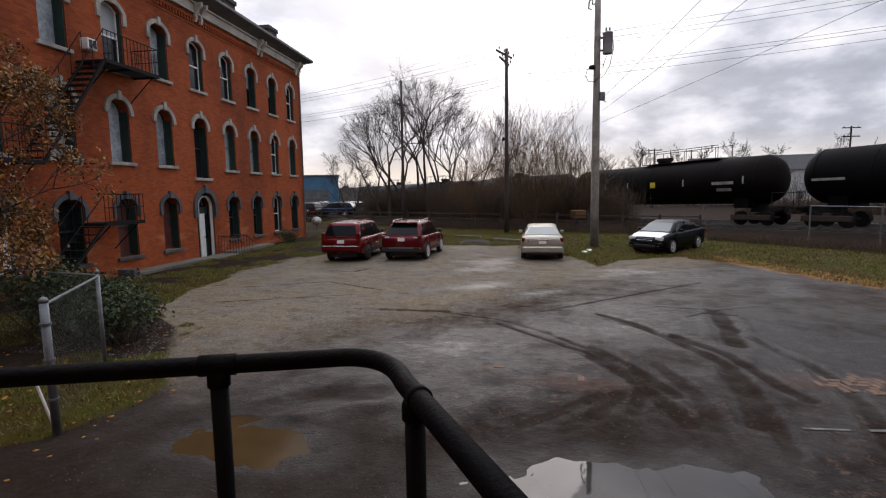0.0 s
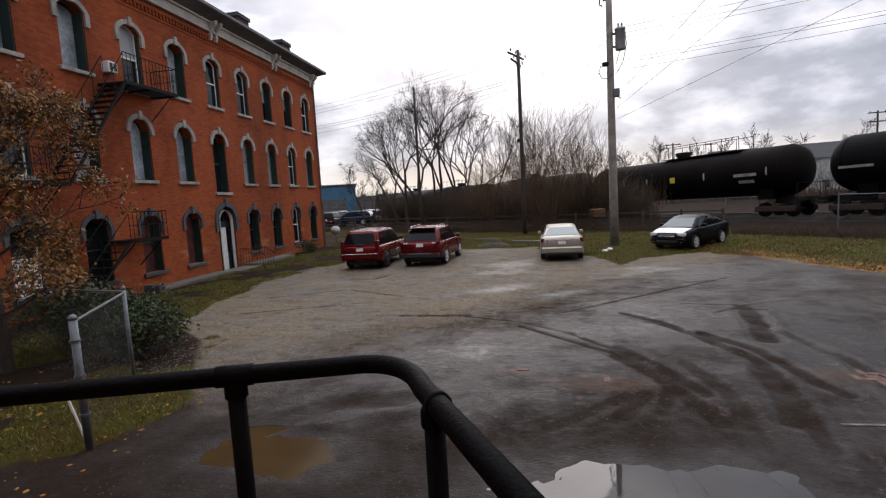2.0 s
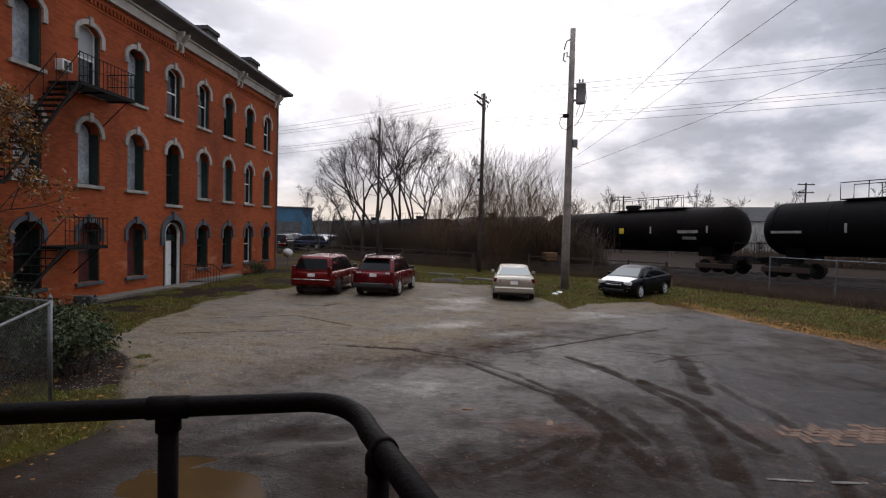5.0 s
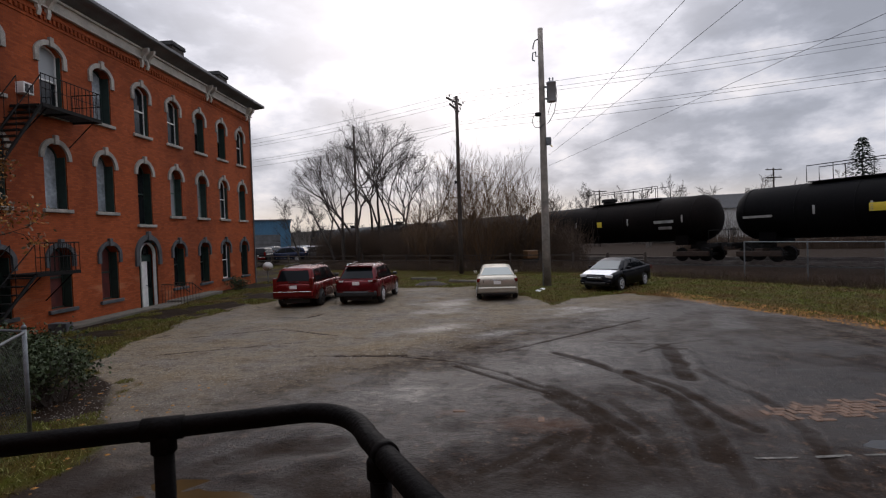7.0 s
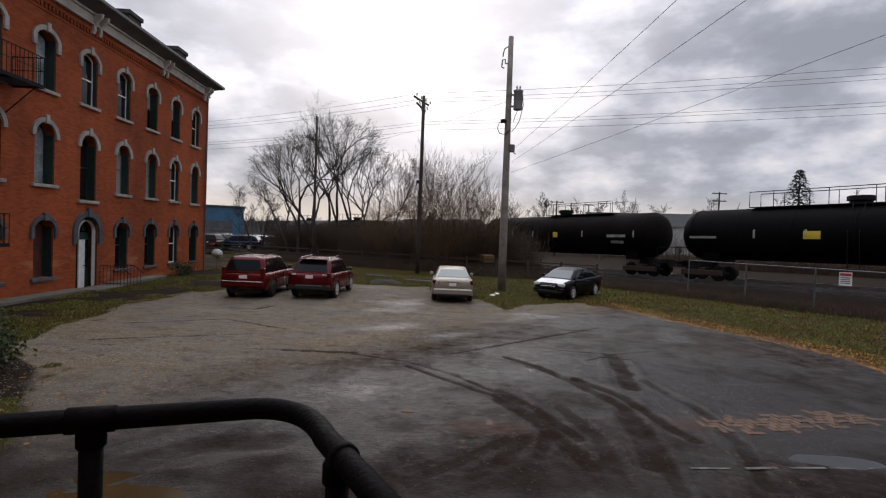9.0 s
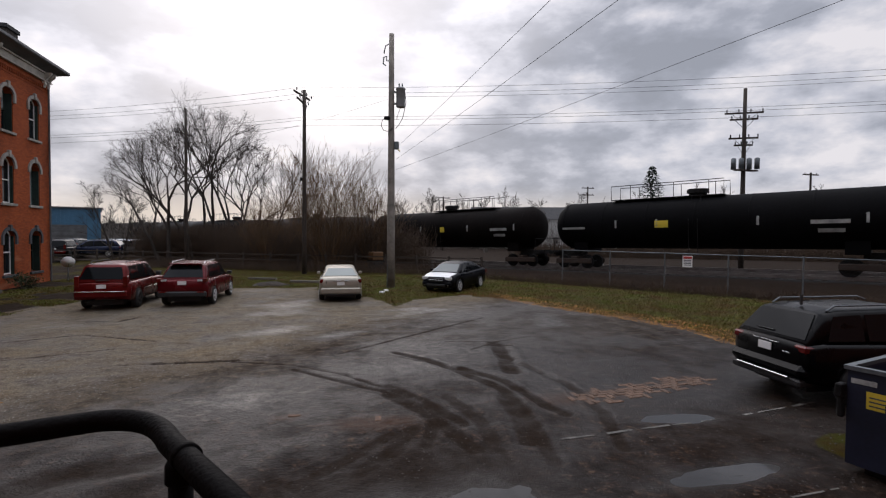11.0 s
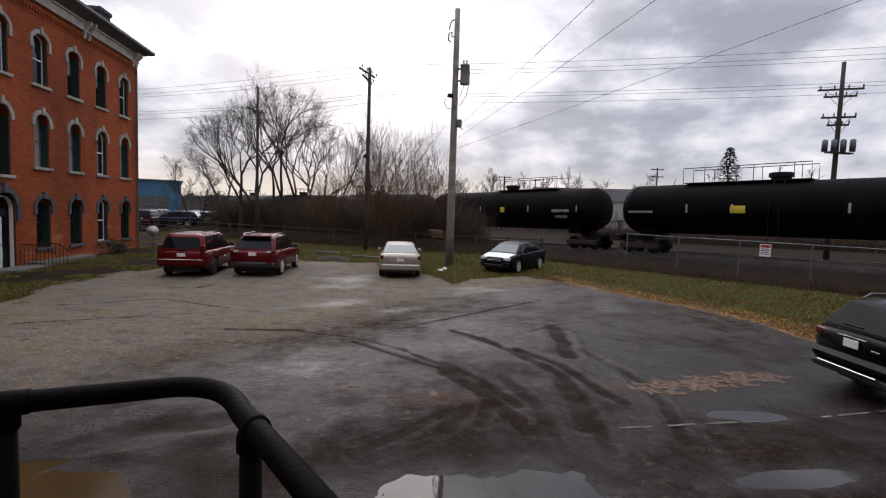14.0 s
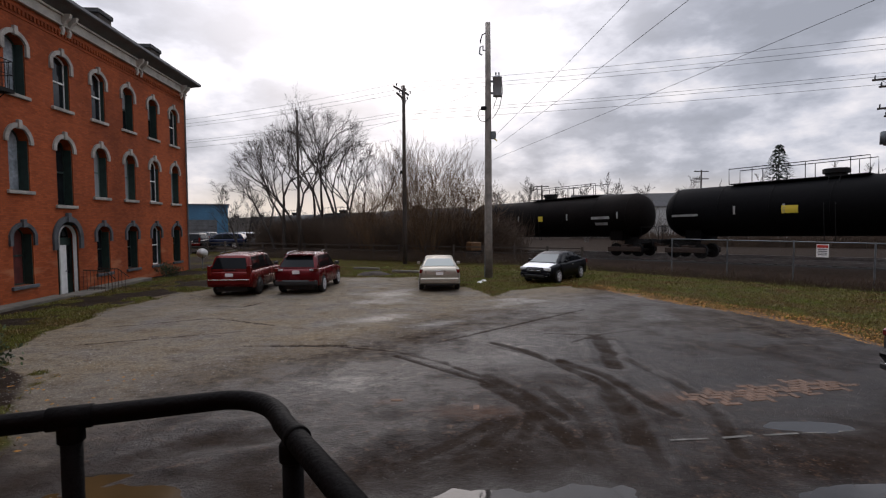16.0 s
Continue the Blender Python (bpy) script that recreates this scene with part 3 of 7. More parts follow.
WET_SPOTS = [(7.9, 15.6, 0.8, 2.2, -10), (6.4, 10.3, 1.6, 0.35, 4), (8.6, 12.0, 1.5, 0.8, 0), (-1.5, 9.0, 0.55, 0.4, 20), (-1.1, 15.4, 1.2, 0.6, 10), (0.5, 14.4, 0.6, 0.3, 30), (5.3, 6.95, 1.6, 0.3, -3), (-0.9, 20.5, 1.0, 2.0, 0), (4.2, 18.4, 1.6, 0.8, 20), (-3.2, 7.7, 0.5, 0.25, 15)]
DUST_BEDS = BRICK_BEDS + [(1.0, 7.6, 0.9, 0.35, -6), (-2.6, 4.3, 0.9, 0.5, 0), (4.3, 8.0, 0.6, 0.4, 0)]


def smooth(a, b, v):
    k = np.clip((v - a) / (b - a), 0, 1)
    return k * k * (3 - 2 * k)


def field(x, y, seed, octaves=4, scale=1.0):
    """Smooth noise made of turned sine waves, about -1 to 1."""
    rs = np.random.RandomState(seed)
    out, amp, f = 0, 1.0, scale
    for _ in range(octaves):
        for _ in range(3):
            a, p = rs.uniform(0, 6.283, 2)
            out = out + amp * np.sin(f * (x * np.cos(a) + y * np.sin(a)) + p + 0.7 * np.sin(f * 0.6 * (y * np.cos(a) - x * np.sin(a)) + p * 2))
        amp, f = amp * 0.55, f * 2.1
    return out / 4.2


def from_line(x, y, pts):
    d = np.full(np.shape(x), 1e9)
    for (ax, ay), (bx, by) in zip(pts, pts[1:]):
        k = np.clip(((x - ax) * (bx - ax) + (y - ay) * (by - ay)) / ((bx - ax) ** 2 + (by - ay) ** 2), 0, 1)
        d = np.minimum(d, np.hypot(x - ax - k * (bx - ax), y - ay - k * (by - ay)))
    return d


def in_oval(x, y, o):
    cx, cy, rx, ry, a = o
    c, s = math.cos(radians(a)), math.sin(radians(a))
    return np.hypot(((x - cx) * c + (y - cy) * s) / rx, (-(x - cx) * s + (y - cy) * c) / ry)


def turf_amount(x, y):
    """How far a place lies inside the grass, in metres (below 0: on the lot)."""
    ly = [p[1] for p in LEFT_EDGE]
    lx = [p[0] for p in LEFT_EDGE]
    left = np.where(y < 3.2, -9.0, np.interp(y, ly, lx)) - x
    inside = np.zeros(np.shape(x), bool)
    poly = RIGHT_EDGE + [(0.2, 200), (200, 200), (200, 9.0)]
    for (ax, ay), (bx, by) in zip(poly, poly[1:] + poly[:1]):
        with np.errstate(divide="ignore", invalid="ignore"):
            cross = ((ay > y) != (by > y)) & (x < (bx - ax) * (y - ay) / (by - ay + 1e-12) + ax)
        inside ^= cross
    d = from_line(x, y, RIGHT_EDGE + [(0.2, 60)])
    right = np.where(inside, d, -d)
    far = y - (27.6 + 0.3 * np.sin(x))
    far = np.where(x < 1.0, far, -9)
    return np.maximum(np.maximum(left, right), far)


TRACK_YAW, TRACK_D = 33.0, 33.4
TRACK_U = Vector((-math.sin(radians(TRACK_YAW)), math.cos(radians(TRACK_YAW)), 0))
TRACK_N = Vector((math.cos(radians(TRACK_YAW)), math.sin(radians(TRACK_YAW)), 0))


def track_z(s):
    return 0.95 - 0.021 * np.clip(s, -40, 45)


def ground_height(x, y):
    z = 0.006 * field(x, y, 3, 4, 0.9) + 0.003 * field(x, y, 8, 3, 6.0)
    turf = turf_amount(x, y)
    z = z + 0.045 * smooth(0.0, 0.8, turf) + 0.02 * field(x, y, 5, 3, 2.0) * smooth(0.1, 0.8, turf)
    for wide, _, r in RUTS:
        d = from_line(x, y, r)
        z = z - 0.15 * wide * np.exp(-(d / wide) ** 2) + 0.09 * wide * np.exp(-((d - 1.9 * wide) / (0.6 * wide)) ** 2)
        z = z + 0.006 * field(x, y, 44, 2, 16.0) * np.exp(-(d / (1.6 * wide)) ** 2)
    for o in POOLS:
        q = in_oval(x, y, o) + 0.30 * field(x, y, 21, 4, 4.5)
        z = np.where(q < 1.35, np.minimum(z, -0.032 + 0.04 * np.clip(q - 0.45, 0, 1)), np.where(q < 2.2, np.maximum(z, -0.003), z))
    # railway bank
    s, d = x * TRACK_U.x + y * TRACK_U.y, x * TRACK_N.x + y * TRACK_N.y
    top = track_z(s) - 0.25
    bank = smooth(TRACK_D - 5.4, TRACK_D - 2.2, d)
    z = z * (1 - bank) + bank * top
    return z


def bare_soil(x, y):
    """Where the left verge is trodden to dark soil."""
    trod = field(x, y, 61, 4, 1.1) + 0.25 * smooth(-12.0, -14.0, x) + 0.35 * smooth(8.5, 6.0, y)
    return smooth(0.05, 0.35, trod) * smooth(-4.8, -6.5, x)


def build_ground():
    near_x = np.concatenate([np.arange(-18, -6, 0.14), np.arange(-6, 8, 0.042), np.arange(8, 22.01, 0.14)])
    near_y = np.concatenate([np.arange(2.2, 4.6, 0.1), np.arange(4.6, 13.0, 0.042), np.arange(13.0, 18.0, 0.07), np.arange(18.0, 34.01, 0.14)])
    outx = np.concatenate([[-1500, -700, -350, -180, -110, -75, -55, -42, -34, -28, -23, -20], near_x, [23, 25, 27, 29, 31, 33, 36, 40, 46, 55, 70, 95, 140, 250, 500, 1000, 1500]])
    outy = np.concatenate([[-1500, -600, -250, -110, -55, -28, -14, -7, -3, -1, 0.5, 1.5], near_y, [34.5, 35.2, 36, 37, 38.2, 40, 42, 45, 48, 52, 57, 64, 75, 90, 115, 160, 250, 450, 900, 1500]])
    X, Y = np.meshgrid(outx, outy, indexing="ij")
    Z = ground_height(X, Y)
    nx, ny = X.shape
    me = bpy.data.meshes.new("ground")
    me.vertices.add(nx * ny)
    me.vertices.foreach_set("co", np.stack([X, Y, Z], -1).ravel())
    i = np.arange(nx * ny).reshape(nx, ny)
    q = np.stack([i[:-1, :-1], i[1:, :-1], i[1:, 1:], i[:-1, 1:]], -1).reshape(-1, 4)
    me.loops.add(q.size)
    me.loops.foreach_set("vertex_index", q.ravel())
    me.polygons.add(len(q))
    me.polygons.foreach_set("loop_start", np.arange(0, q.size, 4))
    me.update(calc_edges=True)
    turf = turf_amount(X, Y)
    d = X * TRACK_N.x + Y * TRACK_N.y
    stones = smooth(TRACK_D - 6.2, TRACK_D - 5.4, d) * (1 - smooth(TRACK_D + 120, TRACK_D + 140, d))
    bare = bare_soil(X, Y)
    road = 0.22 * smooth(TRACK_D + 6.6, TRACK_D + 7.6, d) * (1 - smooth(TRACK_D + 11, TRACK_D + 13, d))
    grass = smooth(-0.25, 0.25, turf + 0.5 * field(X, Y, 4, 4, 1.6)) * (1 - stones) * (1 - 0.85 * bare)
    grass = np.maximum(grass, smooth(1.25, 0.7, in_oval(X, Y, (7.4, 5.2, 0.6, 0.45, 20)) + 0.3 * field(X, Y, 81, 3, 4.0)))
    pale = smooth(-4.5, 4.0, (Y - 7.5 - 0.95 * (X + 6)) + 2.2 * field(X, Y, 6, 4, 0.6)) * (1 - smooth(7.5, 11.5, X)) * (1 - stones)
    pale = np.maximum(pale, 0.25 * smooth(9, 14, Y)) * (1 - smooth(0.1, 0.6, turf) * (X < 0))
    pale = np.maximum(pale, road)
    rut = np.zeros_like(X)
    tread = 0.5 + 0.5 * field(X, Y, 36, 3, 12.0)
    for k, (wide, amount, r) in enumerate(RUTS):
        rut = np.maximum(rut, (1.2 * amount + 0.3 * field(X, Y, 30 + k, 3, 1.5)) * (0.55 + 0.6 * tread) * (1 - smooth(0.6, 1.3, (from_line(X, Y, r) + 0.03 * field(X, Y, 33, 2, 11.0)) / wide)))
    rut = np.maximum(rut, (0.55 + 0.3 * smooth(-0.5, -2.5, X)) * smooth(0.25, 0.9, 0.6 - 0.5 * (Y - 5.5) / 3 + 0.6 * field(X, Y, 12, 3, 0.9)) * smooth(-0.2, 1.5, 7.5 - Y))
    rut = np.maximum(rut, 0.9 * bare * smooth(0.1, 0.6, turf))
    rut = np.maximum(rut, 1.0 * stones * (1 - road))
    wet = 0.22 + 0.5 * smooth(2.0, -3.0, Y - 7.5 - 0.95 * (X + 6)) + 0.42 * field(X, Y, 15, 4, 0.6)
    for o in POOLS:
        wet = np.maximum(wet, 1.2 - 0.35 * in_oval(X, Y, o))
    wet = wet * (1 - 0.8 * np.clip(rut, 0, 1))
    for o in POOLS:
        wet = np.maximum(wet, 1.2 - 0.5 * in_oval(X, Y, o))
    for o in WET_SPOTS:
        wet = np.maximum(wet, (0.98 - 0.42 * in_oval(X, Y, o) + 0.42 * field(X, Y, 71, 5, 2.6)) * (1 - 0.5 * np.clip(rut, 0, 1)))
    wet = wet * (1 - stones) * (1 - 0.7 * grass)
    leaf = smooth(1.3, 0.0, np.abs(turf - 0.5)) * smooth(5, 8, X) * 0.95 + smooth(-4, -5.5, X) * smooth(12, 7, Y) * 0.08
    dust = np.zeros_like(X)
    for o in DUST_BEDS:
        dust = np.maximum(dust, 1.2 - 0.7 * in_oval(X, Y, o))
    for name, chans in (("soil", (grass, pale, rut)), ("wet", (wet, leaf, dust))):
        col = me.color_attributes.new(name, "FLOAT_COLOR", "POINT")
        col.data.foreach_set("color", np.stack([np.clip(c, 0, 1) for c in chans] + [np.ones_like(X)], -1).ravel().astype(np.float32))
    me.polygons.foreach_set("use_smooth", [True] * len(me.polygons))
    me.materials.append(GROUND)
    tagged(new("ground", me), "rutted lot of pale gravel and wet tarmac with grass verges", "ground", kind="structure")


build_ground()


def build_pools():
    for k, (cx, cy, rx, ry, a) in enumerate(POOLS):
        bm = bmesh.new()
        ring = [bm.verts.new((rx * 1.45 * math.cos(t), ry * 1.45 * math.sin(t), 0)) for t in [2 * math.pi * j / 48 for j in range(48)]]
        bm.faces.new(ring)
        ob = part("puddle", bm, MUDDY_WATER if k == 0 else CLEAR_WATER, at=pose(cx, cy, -0.0125, 0, 0, a))
        tagged(ob, "brown muddy puddle in the lot" if k == 0 else "shallow rain puddle mirroring the sky", "puddle", kind="structure")


build_pools()

# ---- brick building ----
FX = -14.39                                   # face of the facade
COLS = [12.12 + 2.425 * k for k in range(9)]  # window columns
FLOORS = [(0.72, 2.62, 0.30), (4.24, 6.12, 0.42), (7.76, 9.66, 0.26)]   # sill, springing, rise of the arch
BY0, BY1, BTOP, BDEEP = 4.5, 33.05, 12.0, 12.0
HALF = 0.49


def arch(half, spring, rise, n=10):
    """Points of a segmental arch from its left springing to its right one, as (y, z)."""
    r = (half * half + rise * rise) / (2 * rise)
    a = math.asin(min(1, half / r))
    a = math.pi - a if rise > half else a
    return [(r * math.sin(t), spring + rise - r + r * math.cos(t)) for t in [-a + 2 * a * k / n for k in range(n + 1)]]


def opening_of(col, floor):
    sill, spring, rise = FLOORS[floor]
    if col == 4 and floor == 0:
        return 0.02, 2.45, 0.66, 0.66
    if col == 4 and floor == 1:
        return 3.78, 6.12, 0.42, 0.49
    if col == 2 and floor == 2:
        return 7.55, 9.66, 0.26, HALF
    return sill, spring, rise, HALF


def facade():
    bm = bmesh.new()

    def q(y0, z0, y1, z1):
        sheet(bm, [(FX, y0, z0), (FX, y1, z0), (FX, y1, z1), (FX, y0, z1)])

    bands = [-0.3, 3.55, 7.15, BTOP]
    edges = [BY0] + [c - 1.2125 for c in COLS] + [COLS[-1] + 1.2125, BY1]
    q(edges[0], bands[0], edges[1], bands[3])
    q(edges[-2], bands[0], edges[-1], bands[3])
    for ci, c in enumerate(COLS):
        y0, y1 = edges[ci + 1], edges[ci + 2]
        for fl in range(3):
            z0, z1 = bands[fl], bands[fl + 1]
            sill, spring, rise, half = opening_of(ci, fl)
            q(y0, z0, c - half, z1); q(c + half, z0, y1, z1); q(c - half, z0, c + half, sill)
            pts = [(c + y, z) for y, z in arch(half, spring, rise)]
            for (ya, za), (yb, zb) in zip(pts, pts[1:]):
                sheet(bm, [(FX, ya, za), (FX, yb, zb), (FX, yb, z1), (FX, ya, z1)])
            loop = [(c - half, sill)] + pts + [(c + half, sill)]
            for (ya, za), (yb, zb) in zip(loop, loop[1:] + loop[:1]):
                sheet(bm, [(FX, ya, za), (FX - 0.42, ya, za), (FX - 0.42, yb, zb), (FX, yb, zb)])
    # the other three sides, inside lining and the parapet's back
    X2 = FX - BDEEP
    sheet(bm, [(FX, BY1, -0.3), (X2, BY1, -0.3), (X2, BY1, BTOP), (FX, BY1, BTOP)])
    sheet(bm, [(FX, BY0, -0.3), (FX, BY0, BTOP), (X2, BY0, BTOP), (X2, BY0, -0.3)])
    sheet(bm, [(X2, BY0, -0.3), (X2, BY0, BTOP), (X2, BY1, BTOP), (X2, BY1, -0.3)])
    bmesh.ops.remove_doubles(bm, verts=bm.verts, dist=0.0005)
    bmesh.ops.recalc_face_normals(bm, faces=bm.faces)
    return bm


house = thing("brick_building", pose(0, 0, 0), "three-storey orange brick building with arched stone-hooded windows", "building")
part("wall", facade(), BRICK, house, "orange brick wall")
# black box behind the openings; its colour stands for the rooms' darkness
part("inner_wall", boxes((FX - 0.75, FX - 0.55, BY0 + 0.1, BY1 - 0.1, -0.2, BTOP - 0.2)), BLACK_PLASTIC, house, "black backing standing for the unlit inside")


def arch_band(half, spring, rise, wide, deep, drop, n=12):
    """A stone hood: an arched band with a short drop at each end."""
    bm = bmesh.new()
    inner = arch(half + 0.02, spring, rise, n)
    outer = arch(half + 0.02 + wide, spring, rise + wide, n)
    inner = [(inner[0][0], spring - drop)] + inner + [(inner[-1][0], spring - drop)]
    outer = [(outer[0][0], spring - drop)] + outer + [(outer[-1][0], spring - drop)]
    f = [[bm.verts.new((x, y, z)) for y, z in row] for row in (inner, outer) for x in (0, deep)]
    i0, i1, o0, o1 = f
    for k in range(len(inner) - 1):
        bm.faces.new((i1[k], i1[k + 1], o1[k + 1], o1[k]))
        bm.faces.new((o0[k], o1[k], o1[k + 1], o0[k + 1]))
        bm.faces.new((i0[k], i0[k + 1], i1[k + 1], i1[k]))
    for k in (0, -1):
        bm.faces.new((i0[k], i1[k], o1[k], o0[k]))
    bmesh.ops.recalc_face_normals(bm, faces=bm.faces)
    return bm


def sash_frame(half, sill, spring, rise, w, cross=True):
    bm = bmesh.new()
    d0, d1 = -0.41, -0.34
    box(bm, d0, d1, -half, -half + w, sill, spring)
    box(bm, d0, d1, half - w, half, sill, spring)
    box(bm, d0, d1, -half + w, half - w, sill, sill + w)
    if cross:
        mid = sill + (spring + rise - sill) * 0.5
        box(bm, d0, d1 + 0.015, -half + w, half - w, mid - 0.03, mid + 0.03)
    pts, inn = arch(half, spring, rise), arch(half - w, spring, max(0.05, rise - w))
    for k in range(len(pts) - 1):
        v = [bm.verts.new((d1, *p)) for p in (pts[k], pts[k + 1], inn[k + 1], inn[k])]
        bm.faces.new(v)
        v = [bm.verts.new((x, *p)) for x, p in ((d1, inn[k]), (d1, inn[k + 1]), (d0, inn[k + 1]), (d0, inn[k]))]
        bm.faces.new(v)
    return bm


def pane_shape(half, z0, z1, spring=None, rise=0.0, x=-0.375):
    bm = bmesh.new()
    pts = [(-half, z0), (half, z0)]
    pts += [(y, z) for y, z in reversed(arch(half, spring, rise))] if spring else [(half, z1), (-half, z1)]
    front = bm.faces.new([bm.verts.new((x, y, z)) for y, z in pts])
    r = bmesh.ops.extrude_face_region(bm, geom=[front])
    bmesh.ops.translate(bm, vec=(-0.012, 0, 0), verts=[g for g in r["geom"] if isinstance(g, bmesh.types.BMVert)])
    bmesh.ops.recalc_face_normals(bm, faces=bm.faces)
    return bm


# what each window shows: (frame, upper pane, lower pane)
GREYW, WHITE_SASH, GREEN_SASH, DARKW = (GREEN_WOOD, SKY_TONED_PANE, SKY_TONED_PANE), (WHITE_WOOD, DARK_PANE, DARK_PANE), (GREEN_WOOD, BLIND_PANE, DARK_PANE), (GREEN_WOOD, DARK_PANE, DARK_PANE)
PALEW = (PALE_GREEN, BLIND_PANE, BLIND_PANE)
SHOWS = {2: [GREYW, GREYW, (WHITE_WOOD, BLIND_PANE, DARK_PANE), GREYW, WHITE_SASH, WHITE_SASH, GREEN_SASH, GREEN_SASH, WHITE_SASH],
         1: [WHITE_SASH, GREYW, GREYW, GREYW, DARKW, PALEW, PALEW, WHITE_SASH, PALEW],
         0: [(WHITE_WOOD, DARK_PANE, WHITE_WOOD), DARKW, (GREEN_WOOD, MAROON, MAROON), (GREEN_WOOD, MAROON, MAROON), None, DARKW, DARKW, WHITE_SASH, DARKW]}


def add_window(ci, fl):
    sill, spring, rise, half = opening_of(ci, fl)
    frame_mat, up_mat, low_mat = SHOWS[fl][ci]
    stone = DARK_STONE if fl == 0 else STONE
    w = new("window")
    w.empty_display_size = 0.2
    w.parent = house
    w.matrix_basis = pose(FX, COLS[ci], 0)
    mid = sill + (spring + rise - sill) * 0.5
    out = 0.16 if frame_mat is WHITE_WOOD else 0.0
    fw = 0.07 if frame_mat is WHITE_WOOD else 0.06
    part("frame", sash_frame(half, sill, spring, rise, fw, up_mat is not SKY_TONED_PANE), frame_mat, w, at=pose(out, 0, 0))
    part("pane", pane_shape(half - 0.04, sill + 0.03, mid), low_mat, w, at=pose(out, 0, 0))
    part("pane", pane_shape(half - 0.04, mid, 0, spring, rise - 0.03), up_mat, w, at=pose(out, 0, 0))
    part("jamb", boxes((-0.42, -0.04, half - 0.035, half + 0.002, sill, spring), (-0.42, -0.04, -half - 0.002, -half + 0.035, sill, spring)), GREEN_WOOD, w, "dark green painted window lining")
    part("sill", boxes((-0.30, 0.10, -half - 0.14, half + 0.14, sill - 0.13, sill), bevel=0.012), stone, w)
    wide = 0.17 if fl else 0.15
    part("hood", arch_band(half, spring, rise, wide, 0.075, 0.14 if fl == 1 else 0.42), stone, w)
    top = spring + rise
    part("keystone", boxes((0.0, 0.13, -0.085, 0.085, top - 0.05, top + wide + 0.11), bevel=0.012), stone, w)


for fl in range(3):
    for ci in range(9):
        if SHOWS[fl][ci]:
            add_window(ci, fl)


def entrance():
    sill, spring, rise, half = opening_of(4, 0)
    d = new("entrance")
    d.parent = house
    d.matrix_basis = pose(FX, COLS[4], 0)
    d["label"] = "arched entrance with a white door slab and green side panel"
    part("hood", arch_band(half, spring, rise, 0.22, 0.09, 0.5, 18), DARK_STONE, d)
    part("keystone", boxes((0.0, 0.15, -0.1, 0.1, spring + rise - 0.04, spring + rise + 0.36), bevel=0.015), DARK_STONE, d)
    part("frame", arch_band(half - 0.20, spring, rise - 0.2, 0.05, -0.12, spring - sill - 0.02, 18), WHITE_WOOD, d, "pale moulding round the arch")
    part("frame", arch_band(half - 0.11, spring, rise - 0.11, 0.10, -0.16, spring - sill - 0.02, 18), GREEN_WOOD, d)
    part("panel", boxes((-0.34, -0.28, -half + 0.01, half - 0.01, sill, 2.42)), GREEN_WOOD, d, "dark green boarding")
    slab_ = part("door", boxes((-0.28, -0.22, -half + 0.03, 0.22, sill + 0.02, 2.12), bevel=0.008), WHITE_WOOD, d, "plain white door slab")
    part("handle", tubes(([(-0.22, 0.12, 1.02), (-0.15, 0.12, 1.02)], 0.022)), GALV, slab_, "steel door knob")
    part("pane", pane_shape(half - 0.25, 2.48, 0, spring, rise - 0.25, x=-0.27), DARK_PANE, d)
    part("pane", boxes((-0.27, -0.255, 0.28, 0.46, 0.9, 2.1)), DARK_PANE, d)


entrance()


